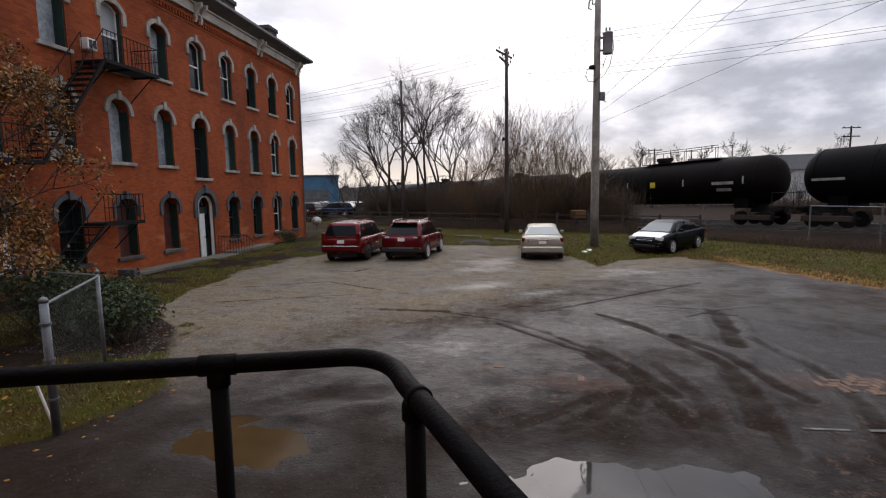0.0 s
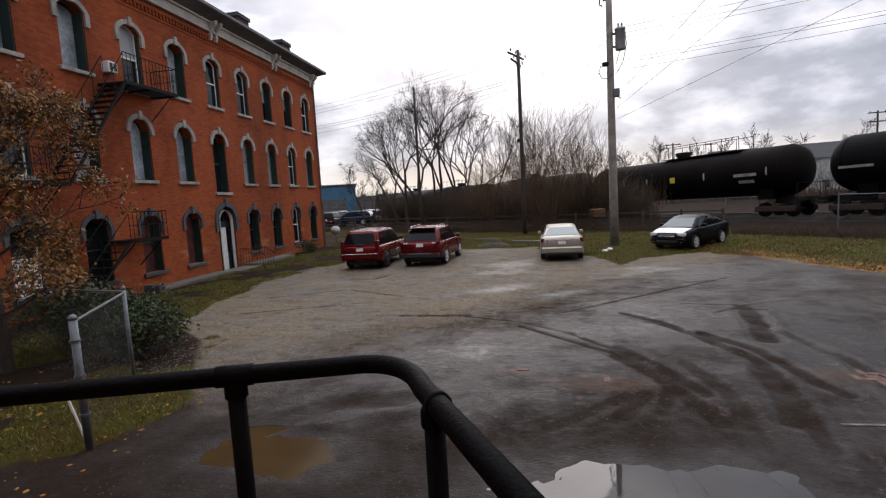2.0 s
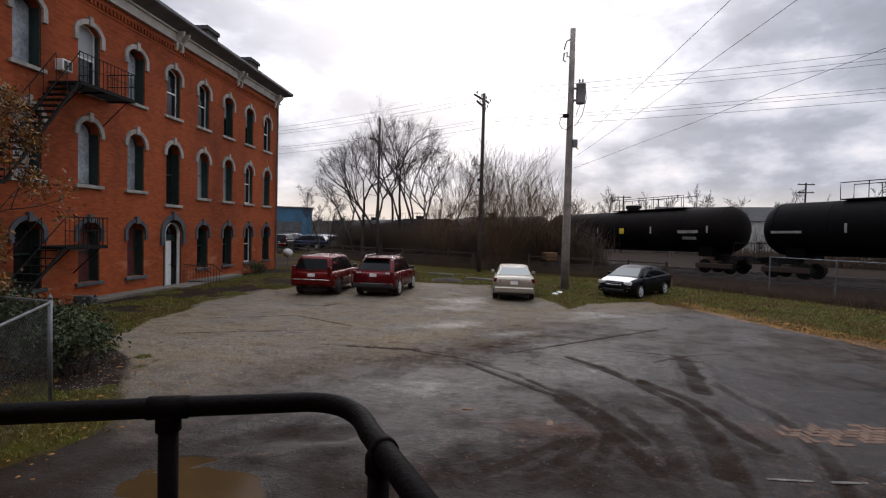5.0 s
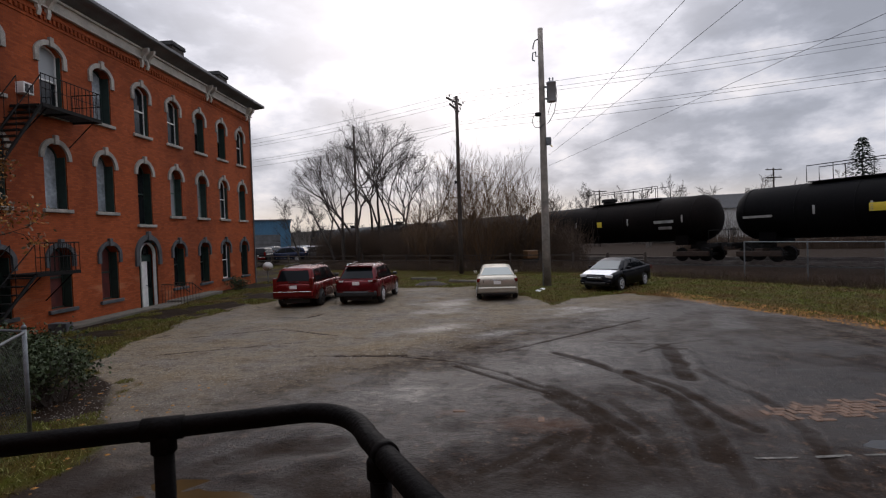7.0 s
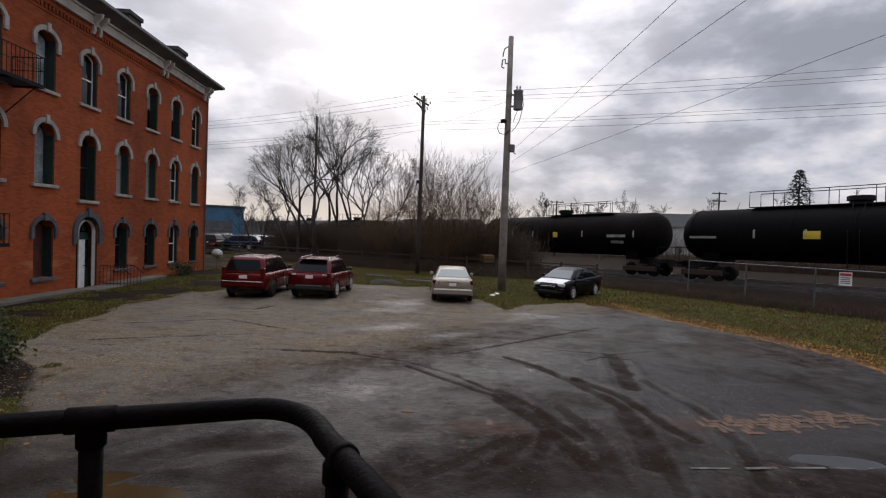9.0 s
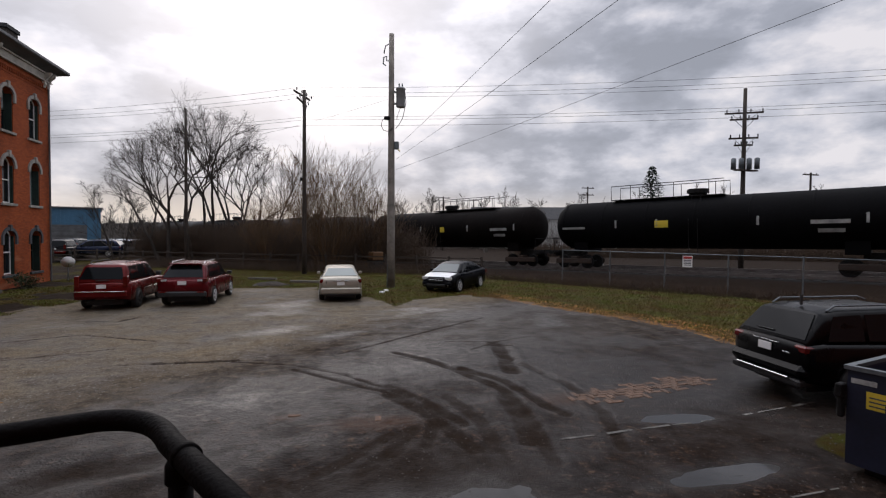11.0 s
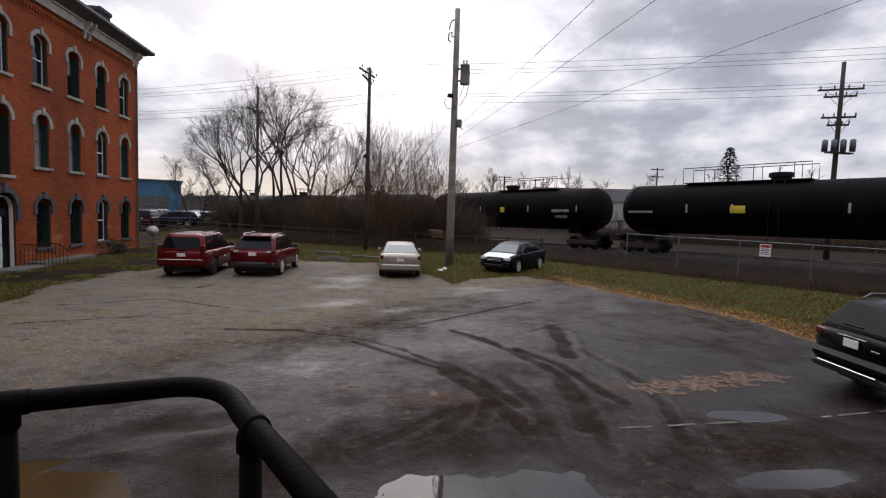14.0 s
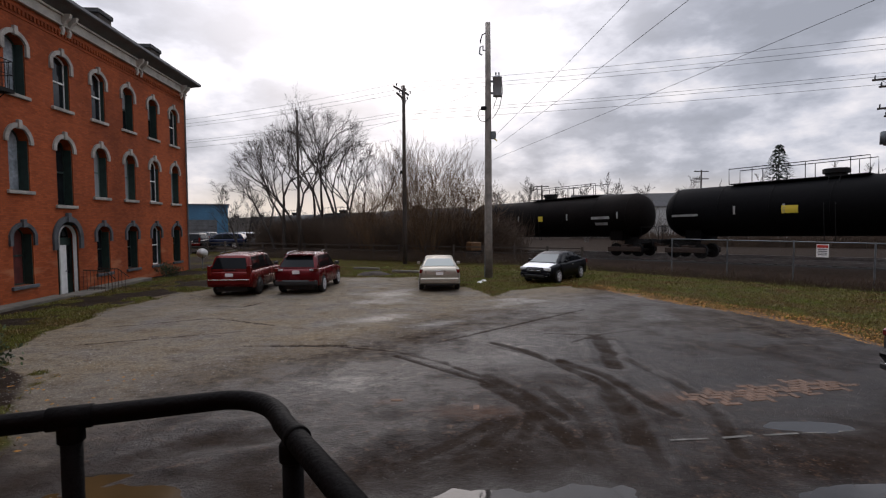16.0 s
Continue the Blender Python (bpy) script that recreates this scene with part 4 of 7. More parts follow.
def cornice():
    y0, y1 = BY0 - 0.1, BY1
    part("frieze", boxes((FX - 0.05, FX + 0.10, y0, y1 + 0.10, 11.18, 11.56)), CREAM_TRIM, house, "cream painted frieze board")
    part("moulding", boxes((FX - 0.05, FX + 0.16, y0, y1 + 0.16, 11.14, 11.20), (FX - 0.05, FX + 0.20, y0, y1 + 0.2, 11.54, 11.62)), CREAM_TRIM, house)
    bm = bmesh.new()
    prof = [(0.0, 11.62), (0.26, 11.64), (0.5, 11.76), (0.72, 11.84), (0.78, 11.90), (0.78, 12.02), (0.0, 12.16)]
    a = [bm.verts.new((FX + x, y0, z)) for x, z in prof]
    b = [bm.verts.new((FX + x, y1 + x, z)) for x, z in prof]
    c = [bm.verts.new((FX - BDEEP, y1 + x, z)) for x, z in prof]
    for r, s in ((a, b), (b, c)):
        for k in range(len(prof) - 1):
            bm.faces.new((r[k], r[k + 1], s[k + 1], s[k]))
    bm.faces.new(a[::-1])
    bmesh.ops.recalc_face_normals(bm, faces=bm.faces)
    part("gutter", bm, GUTTER_GREY, house, "dull grey metal eaves gutter")
    part("roof", boxes((FX - BDEEP, FX + 0.1, y0, y1 + 0.1, 12.10, 12.24)), ROOFING, house, "dark flat roof")
    bm = bmesh.new()
    y = BY0 + 0.3
    while y < BY1 - 0.1:
        box(bm, FX, FX + 0.06, y, y + 0.09, 10.72, 10.90)
        y += 0.19
    ob = part("dentil_course", bm, BRICK, house, "row of small projecting brick dentils")
    ob["kind"] = "stuff"
    part("brick_course", boxes((FX, FX + 0.07, BY0, BY1 + 0.06, 10.90, 11.00), (FX, FX + 0.03, BY0, BY1 + 0.03, 10.60, 10.66)), BRICK, house)
    for yb in (11.2, 16.7, 22.1, 27.7, 32.7):
        for off in (-0.2, 0.2):
            bm = bmesh.new()
            pr = [(0.1, 11.62), (0.1, 10.82), (0.18, 10.80), (0.24, 10.96), (0.22, 11.12), (0.34, 11.30), (0.5, 11.44), (0.54, 11.62)]
            fa, fb = [bm.verts.new((FX + x - 0.08, yb + off - 0.07, z)) for x, z in pr], [bm.verts.new((FX + x - 0.08, yb + off + 0.07, z)) for x, z in pr]
            bm.faces.new(fa); bm.faces.new(fb[::-1])
            for k in range(len(pr)):
                j = (k + 1) % len(pr)
                bm.faces.new((fa[k], fb[k], fb[j], fa[j]))
            bmesh.ops.recalc_face_normals(bm, faces=bm.faces)
            part("bracket", bm, CREAM_TRIM, house, "carved cream eaves bracket")
    for yc in (16.5, 26.9, 31.9):
        ch = part("chimney", boxes((FX - 1.8, FX - 1.1, yc - 0.55, yc + 0.55, 12.1, 13.6)), DARK_POLE, house, "short dark brick chimney")
        part("cap", boxes((FX - 1.88, FX - 1.02, yc - 0.63, yc + 0.63, 13.5, 13.72), bevel=0.02), ROOFING, ch)
    # downpipe at the corner
    part("downpipe", tubes(([(FX + 0.12, BY1 - 0.12, 11.3), (FX + 0.09, BY1 - 0.12, 10.9), (FX + 0.09, BY1 - 0.12, 0.05)], 0.05)), GUTTER_GREY, house, "dark rain pipe")


cornice()


def wall_unit():
    a = thing("air_conditioner", pose(FX, 15.75, 8.08), "white box fan unit fixed to the brick wall", "air conditioner")
    part("case", boxes((-0.02, 0.28, -0.2, 0.2, -0.18, 0.2), bevel=0.02), WHITE_WOOD, a)
    part("grille", boxes((0.28, 0.295, -0.15, -0.02, -0.12, 0.14), (0.28, 0.295, 0.02, 0.15, -0.12, 0.14)), BLACK_PLASTIC, a)


wall_unit()


# ---- fire escape ----
def fire_escape():
    f = thing("fire_escape", pose(0, 0, 0), "black iron fire escape with stairs and balconies on the wall", "fire escape")
    X0, X1 = FX + 0.02, FX + 1.08

    def deck(y0, y1, z, rails, gap=None):
        deck_ = part("deck", boxes((X1, X1 + 0.03, y0, y1, z - 0.10, z + 0.02)), BLACK_IRON, f, "black iron grating")
        n = int((X1 - X0) / 0.075)
        for k in range(n + 1):
            x = X0 + k * (X1 - X0) / (n + 0.5)
            part("bar", boxes((x - 0.02, x + 0.02, y0, y1, z - 0.02, z)), BLACK_IRON, deck_)
        for y in (y0, (y0 + y1) / 2, y1):
            part("bearer", boxes((X0, X1, y - 0.025, y + 0.025, z - 0.09, z - 0.021)), BLACK_IRON, deck_)
        for y in (y0 + 0.25, y1 - 0.25):
            part("strut", tubes(([(X1 - 0.02, y, z - 0.05), (FX + 0.02, y, z - 1.0)], 0.02)), BLACK_IRON, f)
        for side in rails:
            if side == "front":
                ends = [(X1, y0), (X1, y1)]
            elif side == "far":
                ends = [(X1, y1), (X0, y1)]
            else:
                ends = [(X1, y0), (X0, y0)]
            (ax, ay), (bx, by) = ends
            part("handrail", tubes(([(ax, ay, z + 0.95), (bx, by, z + 0.95)], 0.018), ([(ax, ay, z + 0.5), (bx, by, z + 0.5)], 0.012)), BLACK_IRON, f)
            n = max(2, int(math.hypot(bx - ax, by - ay) / 0.16))
            for k in range(n + 1):
                x, y = ax + (bx - ax) * k / n, ay + (by - ay) * k / n
                part("baluster", tubes(([(x, y, z), (x, y, z + 0.95)], 0.011), seg=5), BLACK_IRON, f)

    def flight(ya, za, yb, zb):
        n = max(4, int(abs(za - zb) / 0.21))
        for x in (X0 + 0.25, X1 - 0.02):
            bm = bmesh.new()
            tube(bm, [(x, ya, za - 0.05), (x, yb, zb - 0.05)], 0.05, seg=4)
            part("stringer", bm, BLACK_IRON, f)
        for k in range(n):
            t = (k + 0.5) / n
            y, z = ya + (yb - ya) * t, za + (zb - za) * t
            part("step", boxes((X0 + 0.25, X1 - 0.02, y - 0.12, y + 0.12, z - 0.02, z + 0.01)), BLACK_IRON, f)
        for x in (X0 + 0.25, X1):
            part("handrail", tubes(([(x, ya, za + 0.9), (x, yb, zb + 0.9)], 0.016)), BLACK_IRON, f)
            for k in range(0, n + 1, 3):
                t = k / n
                y, z = ya + (yb - ya) * t, za + (zb - za) * t
                part("post", tubes(([(x, y, z), (x, y, z + 0.9)], 0.012), seg=5), BLACK_IRON, f)

    deck(15.3, 17.85, 7.47, ("front", "far"))
    flight(15.3, 7.47, 12.75, 4.0)
    deck(10.9, 12.75, 4.0, ("front", "near"))
    deck(14.75, 16.5, 2.1, ("front", "far"))
    flight(14.75, 2.1, 12.6, 0.02)


fire_escape()


# ---- entrance terrace ----
def terrace():
    t = thing("entrance_step", pose(0, 0, 0), "low mossy concrete ledge and steps along the wall", "steps", kind="structure")
    part("ledge", boxes((FX + 0.005, FX + 0.75, 16.4, 20.9, -0.25, 0.16), bevel=0.02), CONCRETE, t)
    part("ledge", boxes((FX + 0.005, FX + 0.75, 23.0, 27.0, -0.25, 0.2), bevel=0.02), CONCRETE, t)
    part("step", boxes((FX + 0.005, FX + 1.0, 20.92, 22.98, -0.25, 0.12), bevel=0.02), CONCRETE, t)
    part("step", boxes((FX + 1.005, FX + 1.5, 20.7, 23.1, -0.25, 0.03), bevel=0.02), CONCRETE, t)
    part("block", boxes((FX + 0.2, FX + 0.85, 16.05, 16.38, -0.1, 0.34), bevel=0.02), DARK_STONE, t, "dark stone end block")
    r = thing("stair_railing", pose(0, 0, 0), "short rusty iron railing beside the entrance steps", "railing")
    for y in (22.55, 23.55):
        part("handrail", tubes(([(FX + 0.1, y, 1.0), (FX + 1.0, y, 0.95), (FX + 1.45, y, 0.6)], 0.02)), RUST, r)
        for k in range(9):
            x = FX + 0.1 + 0.15 * k
            zt = 1.0 if x < FX + 1.0 else 1.0 - 0.75 * (x - FX - 1.0)
            part("baluster", tubes(([(x, y, 0.03), (x, y, zt)], 0.01), seg=5), RUST, r)


terrace()

# ---- vehicles ----
def interp_rows(rows, x):
    xs = [r[0] for r in rows]
    return [float(np.interp(x, xs, [r[k] for r in rows])) for k in range(1, len(rows[0]))]


def loft(sections):
    """A skin over mirrored half sections (lists of (x, y, z) from the bottom middle to the top middle)."""
    bm = bmesh.new()
    rings = []
    for sec in sections:
        rings.append([bm.verts.new(p) for p in sec] + [bm.verts.new((x, -y, z)) for x, y, z in reversed(sec[1:-1])])
    n = len(rings[0])
    for a, b in zip(rings, rings[1:]):
        for k in range(n):
            bm.faces.new((a[k], b[k], b[(k + 1) % n], a[(k + 1) % n]))
    bm.faces.new(rings[0])
    bm.faces.new(rings[-1][::-1])
    bmesh.ops.recalc_face_normals(bm, faces=bm.faces)
    return bm


def skin_patch(corners, out, n=(6, 3), thick=0.006):
    """A thin plate spread between four corners, lifted by out."""
    bm = bmesh.new()
    a, b, c, d = [Vector(p) for p in corners]
    o = Vector(out).normalized() * thick
    g = [[bm.verts.new(a.lerp(b, i / n[0]).lerp(d.lerp(c, i / n[0]), j / n[1]) + o) for j in range(n[1] + 1)] for i in range(n[0] + 1)]
    for i in range(n[0]):
        for j in range(n[1]):
            bm.faces.new((g[i][j], g[i + 1][j], g[i + 1][j + 1], g[i][j + 1]))
    r = bmesh.ops.extrude_face_region(bm, geom=list(bm.faces))
    bmesh.ops.translate(bm, vec=-o * 2.2, verts=[v for v in r["geom"] if isinstance(v, bmesh.types.BMVert)])
    bmesh.ops.recalc_face_normals(bm, faces=bm.faces)
    return bm


def lathe(profile, seg=24):
    """Turned about the y axis: profile of (radius, y)."""
    bm = bmesh.new()
    rings = [[bm.verts.new((r * math.cos(a), y, r * math.sin(a))) for a in [2 * math.pi * k / seg for k in range(seg)]] for r, y in profile]
    for a, b in zip(rings, rings[1:]):
        for k in range(seg):
            bm.faces.new((a[k], a[(k + 1) % seg], b[(k + 1) % seg], b[k]))
    bm.faces.new(rings[0]); bm.faces.new(rings[-1])
    bmesh.ops.recalc_face_normals(bm, faces=bm.faces)
    return bm


def wheel_meshes(r, rim_mat):
    ty = lathe([(r * 0.66, -0.10), (r * 0.93, -0.105), (r, -0.07), (r, 0.07), (r * 0.93, 0.105), (r * 0.66, 0.10)])
    rim = lathe([(r * 0.66, -0.06), (r * 0.66, 0.085), (r * 0.60, 0.09), (r * 0.56, 0.05), (r * 0.2, 0.06), (r * 0.14, 0.085), (0.01, 0.085)], 20)
    hub = bmesh.new()
    for k in range(5):
        a = 2 * math.pi * k / 5
        box(hub, r * 0.1, r * 0.6, 0.055, 0.09, -0.03, 0.03, m=Matrix.Rotation(a, 4, "Y"))
    return ty, rim, hub


def make_car(name, m, label, paint, spec, group="parked cars"):
    """spec: body rows (x, bottom, shoulder, half width), cabin rows (x, roof, half width at roof), wheels and details. x runs forwards."""
    car = thing(name, m, label, "car", group)
    body, cab = spec["body"], spec["cabin"]
    xs = sorted({r[0] for r in body} | {round(body[0][0] + (body[-1][0] - body[0][0]) * k / 26, 3) for k in range(27)})
    arch_r, wr, axles = spec["wheel"] + 0.055, spec["wheel"], spec["axles"]
    secs = []
    for x in xs:
        zb, zs, w = interp_rows(body, x)
        lip = zb
        for ax in axles:
            if abs(x - ax) < arch_r:
                lip = max(lip, wr + math.sqrt(arch_r ** 2 - (x - ax) ** 2))
        zm = zb + (zs - zb) * 0.55
        lip = min(lip, zs - 0.12)
        zm = max(zm, lip + 0.03)
        secs.append([(x, 0, zb + 0.02), (x, w * 0.70, zb), (x, w * 0.72, max(zb, lip - 0.02)), (x, w * 0.985, lip), (x, w, zm), (x, w * 0.985, zs - 0.09), (x, w * 0.93, zs - 0.015), (x, w * 0.80, zs + 0.012), (x, 0, zs + 0.03)])
    # rows that follow the wheel arches closely
    fine = []
    for ax in axles:
        fine += [ax - arch_r, ax - arch_r * 0.9, ax - arch_r * 0.65, ax - arch_r * 0.3, ax, ax + arch_r * 0.3, ax + arch_r * 0.65, ax + arch_r * 0.9, ax + arch_r]
    for x in fine:
        zb, zs, w = interp_rows(body, x)
        near = min(abs(x - a) for a in axles)
        lip = max(zb, wr + math.sqrt(max(0, arch_r ** 2 - near ** 2))) if near < arch_r * 0.999 else zb
        lip = min(lip, zs - 0.12)
        zm = max(zb + (zs - zb) * 0.55, lip + 0.03)
        secs.append([(x, 0, zb + 0.02), (x, w * 0.70, zb), (x, w * 0.72, max(zb, lip - 0.02)), (x, w * 0.985, lip), (x, w, zm), (x, w * 0.985, zs - 0.09), (x, w * 0.93, zs - 0.015), (x, w * 0.80, zs + 0.012), (x, 0, zs + 0.03)])
    secs.sort(key=lambda s: s[0][0])
    part("body", loft(secs), paint, car, smooth=True)

    def belt(x):
        _, zs, w = interp_rows(body, x)
        return zs, w * 0.9

    cx = [r[0] for r in cab]
    csecs = []
    for x in sorted(set(cx) | {cx[0] + (cx[-1] - cx[0]) * k / 16 for k in range(17)}):
        zr, wr2 = interp_rows(cab, x)
        zs, wb = belt(x)
        zr = max(zr, zs + 0.02)
        t = (zr - zs)
        wm = wb + (wr2 - wb) * 0.9
        csecs.append([(x, 0, zs - 0.03), (x, wb, zs - 0.02), (x, wb + (wr2 - wb) * 0.45, zs + t * 0.5), (x, wm, zs + t * 0.88), (x, wr2 * 0.9, zs + t * 0.97), (x, wr2 * 0.6, zr), (x, 0, zr)])
    part("cabin", loft(csecs), spec.get("cabin_paint", paint), car, smooth=True)

    def side(x, h, sgn):
        zr, wr2 = interp_rows(cab, x)
        zs, wb = belt(x)
        return Vector((x, sgn * (wb + (wr2 - wb) * 0.9 * min(1, h / 0.88) + 0.004), zs + (zr - zs) * h))

    for x0, x1, lean0, lean1 in spec["side_windows"]:
        for sgn in (1, -1):
            c = [side(x0, 0.08, sgn), side(x1, 0.08, sgn), side(x1 + lean1, 0.84, sgn), side(x0 + lean0, 0.84, sgn)]
            part("side_window", skin_patch(c, (0, sgn, 0.25)), spec.get("glass", CAR_GLASS), car)

    def across(xa, xb, h0, h1, win):
        za, wa = interp_rows(cab, xa)
        zb_, wb_ = interp_rows(cab, xb)
        za0, zb0 = belt(xa)[0], belt(xb)[0]
        pa, pb = Vector((xa, 0, za)), Vector((xb, 0, zb_))
        lo, hi = pa.lerp(pb, h0), pa.lerp(pb, h1)
        return [(lo.x, -wa * win * 1.03, lo.z), (lo.x, wa * win * 1.03, lo.z), (hi.x, wb_ * win * 0.94, hi.z), (hi.x, -wb_ * win * 0.94, hi.z)]

    for key, glass_name in (("rear_glass", "rear_window"), ("front_glass", "windscreen")):
        xa, xb, h0, h1 = spec[key]
        out = (-1, 0, 0.8) if key == "rear_glass" else (1, 0, 0.9)
        part(glass_name, skin_patch(across(xa, xb, h0, h1, 0.93), out, thick=0.014), spec.get("screen_glass", spec.get("glass", CAR_GLASS)), car)
    for kx in axles:
        for sgn in (1, -1):
            w = interp_rows(body, kx)[2]
            wm = new("wheel")
            wm.parent = car
            wm.matrix_basis = pose(kx, sgn * (w - 0.105), wr, 0, 0, 0 if sgn > 0 else 180)
            ty, rim, hub = wheel_meshes(wr, None)
            part("tyre", ty, TYRE, wm, smooth=True)
            part("rim", rim, spec.get("rim", ALLOY), wm, smooth=True, at=pose(0, 0.03, 0))
            part("spokes", hub, spec.get("rim", ALLOY), wm, at=pose(0, 0.03, 0))
    part("underside", boxes((axles[0] - 0.7, axles[1] + 0.6, -0.6, 0.6, 0.2, 0.45)), BLACK_PLASTIC, car)
    for item in spec["details"]:
        nm, mat, b = item[0], item[1], item[2]
        both = item[3] if len(item) > 3 else False
        bev = item[4] if len(item) > 4 else 0.012
        for sgn in ((1, -1) if both else (1,)):
            x0, x1, y0, y1, z0, z1 = b
            part(nm, boxes((x0, x1, *sorted((sgn * y0, sgn * y1)), z0, z1), bevel=bev), mat, car)
    for pts, r, mat, nm in spec.get("bars", ()):
        for sgn in (1, -1):
            part(nm, tubes(([(x, sgn * y, z) for x, y, z in pts], r), seg=6), mat, car)
    return car


def plate(x, z, w=0.31):
    return ("number_plate", WHITE_PAINT, (x, x + 0.02, -w / 2, w / 2, z - 0.07, z + 0.07), False, 0.004)


RED_A, RED_B = car_paint("dark_red_paint", (0.115, 0.0065, 0.006)), car_paint("maroon_red_paint", (0.095, 0.005, 0.0075))
SILVER = car_paint("champagne_silver_paint", (0.36, 0.335, 0.28), 0.3, 0.5)
BLACK_CAR = car_paint("black_car_paint", (0.0025, 0.0028, 0.005), 0.3, 0.0, 0.12)
CHARCOAL = car_paint("near_black_car_paint", (0.002, 0.002, 0.0025), 0.28, 0.0, 0.10)

BOXY = dict(
    body=[(-2.38, 0.50, 0.95, 0.80), (-2.33, 0.42, 1.03, 0.90), (-2.0, 0.36, 1.06, 0.935), (0.9, 0.34, 1.04, 0.94), (1.25, 0.34, 1.02, 0.935), (2.15, 0.40, 0.93, 0.88), (2.36, 0.46, 0.80, 0.74)],
    cabin=[(-2.34, 1.08, 0.74), (-2.06, 1.66, 0.66), (-1.7, 1.72, 0.68), (-0.2, 1.735, 0.68), (0.35, 1.69, 0.66), (1.18, 1.06, 0.72)],
    wheel=0.365, axles=(-1.38, 1.42), rim=DARK_ALLOY, side_windows=[(-1.98, -1.15, 0.18, 0.0), (-1.08, -0.22, 0, -0.02), (-0.14, 0.82, 0, -0.42)],
    rear_glass=(-2.34, -2.06, 0.12, 0.86), front_glass=(1.18, 0.35, 0.08, 0.92),
    details=[("tail_lamp", RED_LENS, (-2.40, -2.22, 0.70, 0.86, 0.88, 1.28), True), ("rear_bumper", RED_A, (-2.47, -2.2, -0.86, 0.86, 0.50, 0.74), False, 0.04), ("bumper_strip", CHROME, (-2.485, -2.46, -0.8, 0.8, 0.70, 0.73), False, 0.004), plate(-2.395, 0.90),
             ("head_lamp", CLEAR_LENS, (2.22, 2.36, 0.5, 0.78, 0.72, 0.86), True), ("front_bumper", RED_A, (2.2, 2.45, -0.85, 0.85, 0.42, 0.66), False, 0.04), ("side_moulding", CHROME, (-0.9, 0.9, 0.935, 0.95, 0.68, 0.71), True, 0.003), ("mirror", BLACK_PLASTIC, (0.55, 0.75, 0.93, 1.1, 1.08, 1.24), True), ("wiper", BLACK_PLASTIC, (-2.37, -2.33, -0.25, 0.2, 1.10, 1.13), False, 0.004), ("exhaust", BLACK_PLASTIC, (-2.4, -2.1, 0.45, 0.53, 0.33, 0.40), False)],
    bars=[([(-1.75, 0.58, 1.71), (-1.65, 0.58, 1.78), (0.0, 0.58, 1.785), (0.1, 0.58, 1.72)], 0.018, BLACK_PLASTIC, "roof_rail")])

CROSSOVER = dict(
    body=[(-2.38, 0.55, 0.98, 0.74), (-2.30, 0.44, 1.05, 0.90), (-2.0, 0.36, 1.08, 0.955), (0.9, 0.34, 1.03, 0.96), (1.25, 0.34, 1.0, 0.955), (2.15, 0.40, 0.88, 0.88), (2.38, 0.46, 0.74, 0.70)],
    cabin=[(-2.28, 1.10, 0.76), (-1.78, 1.60, 0.66), (-1.4, 1.675, 0.67), (-0.2, 1.70, 0.68), (0.4, 1.64, 0.66), (1.3, 1.03, 0.74)],
    wheel=0.365, axles=(-1.40, 1.45), side_windows=[(-1.75, -1.12, 0.22, 0.0), (-1.05, -0.2, 0, -0.02), (-0.12, 0.85, 0, -0.45)],
    rear_glass=(-2.28, -1.78, 0.10, 0.90), front_glass=(1.3, 0.4, 0.08, 0.92),
    details=[("tail_lamp", RED_LENS, (-2.40, -2.16, 0.60, 0.90, 0.98, 1.12), True), ("lamp_cluster", CLEAR_LENS, (-2.41, -2.2, 0.56, 0.74, 1.01, 1.08), True), ("rear_bumper", BLACK_PLASTIC, (-2.46, -2.15, -0.88, 0.88, 0.40, 0.62), False, 0.05), plate(-2.40, 0.95), ("spoiler", RED_B, (-1.98, -1.6, -0.6, 0.6, 1.63, 1.68), False, 0.015),
             ("head_lamp", CLEAR_LENS, (2.2, 2.36, 0.48, 0.8, 0.70, 0.80), True), ("mirror", BLACK_PLASTIC, (0.6, 0.8, 0.94, 1.12, 1.06, 1.2), True), ("reflector", RED_LENS, (-2.465, -2.45, 0.55, 0.8, 0.58, 0.63), True, 0.003)],
    bars=[([(-1.55, 0.6, 1.64), (-1.45, 0.6, 1.73), (0.0, 0.6, 1.75), (0.15, 0.6, 1.68)], 0.018, CHROME, "roof_rail")])

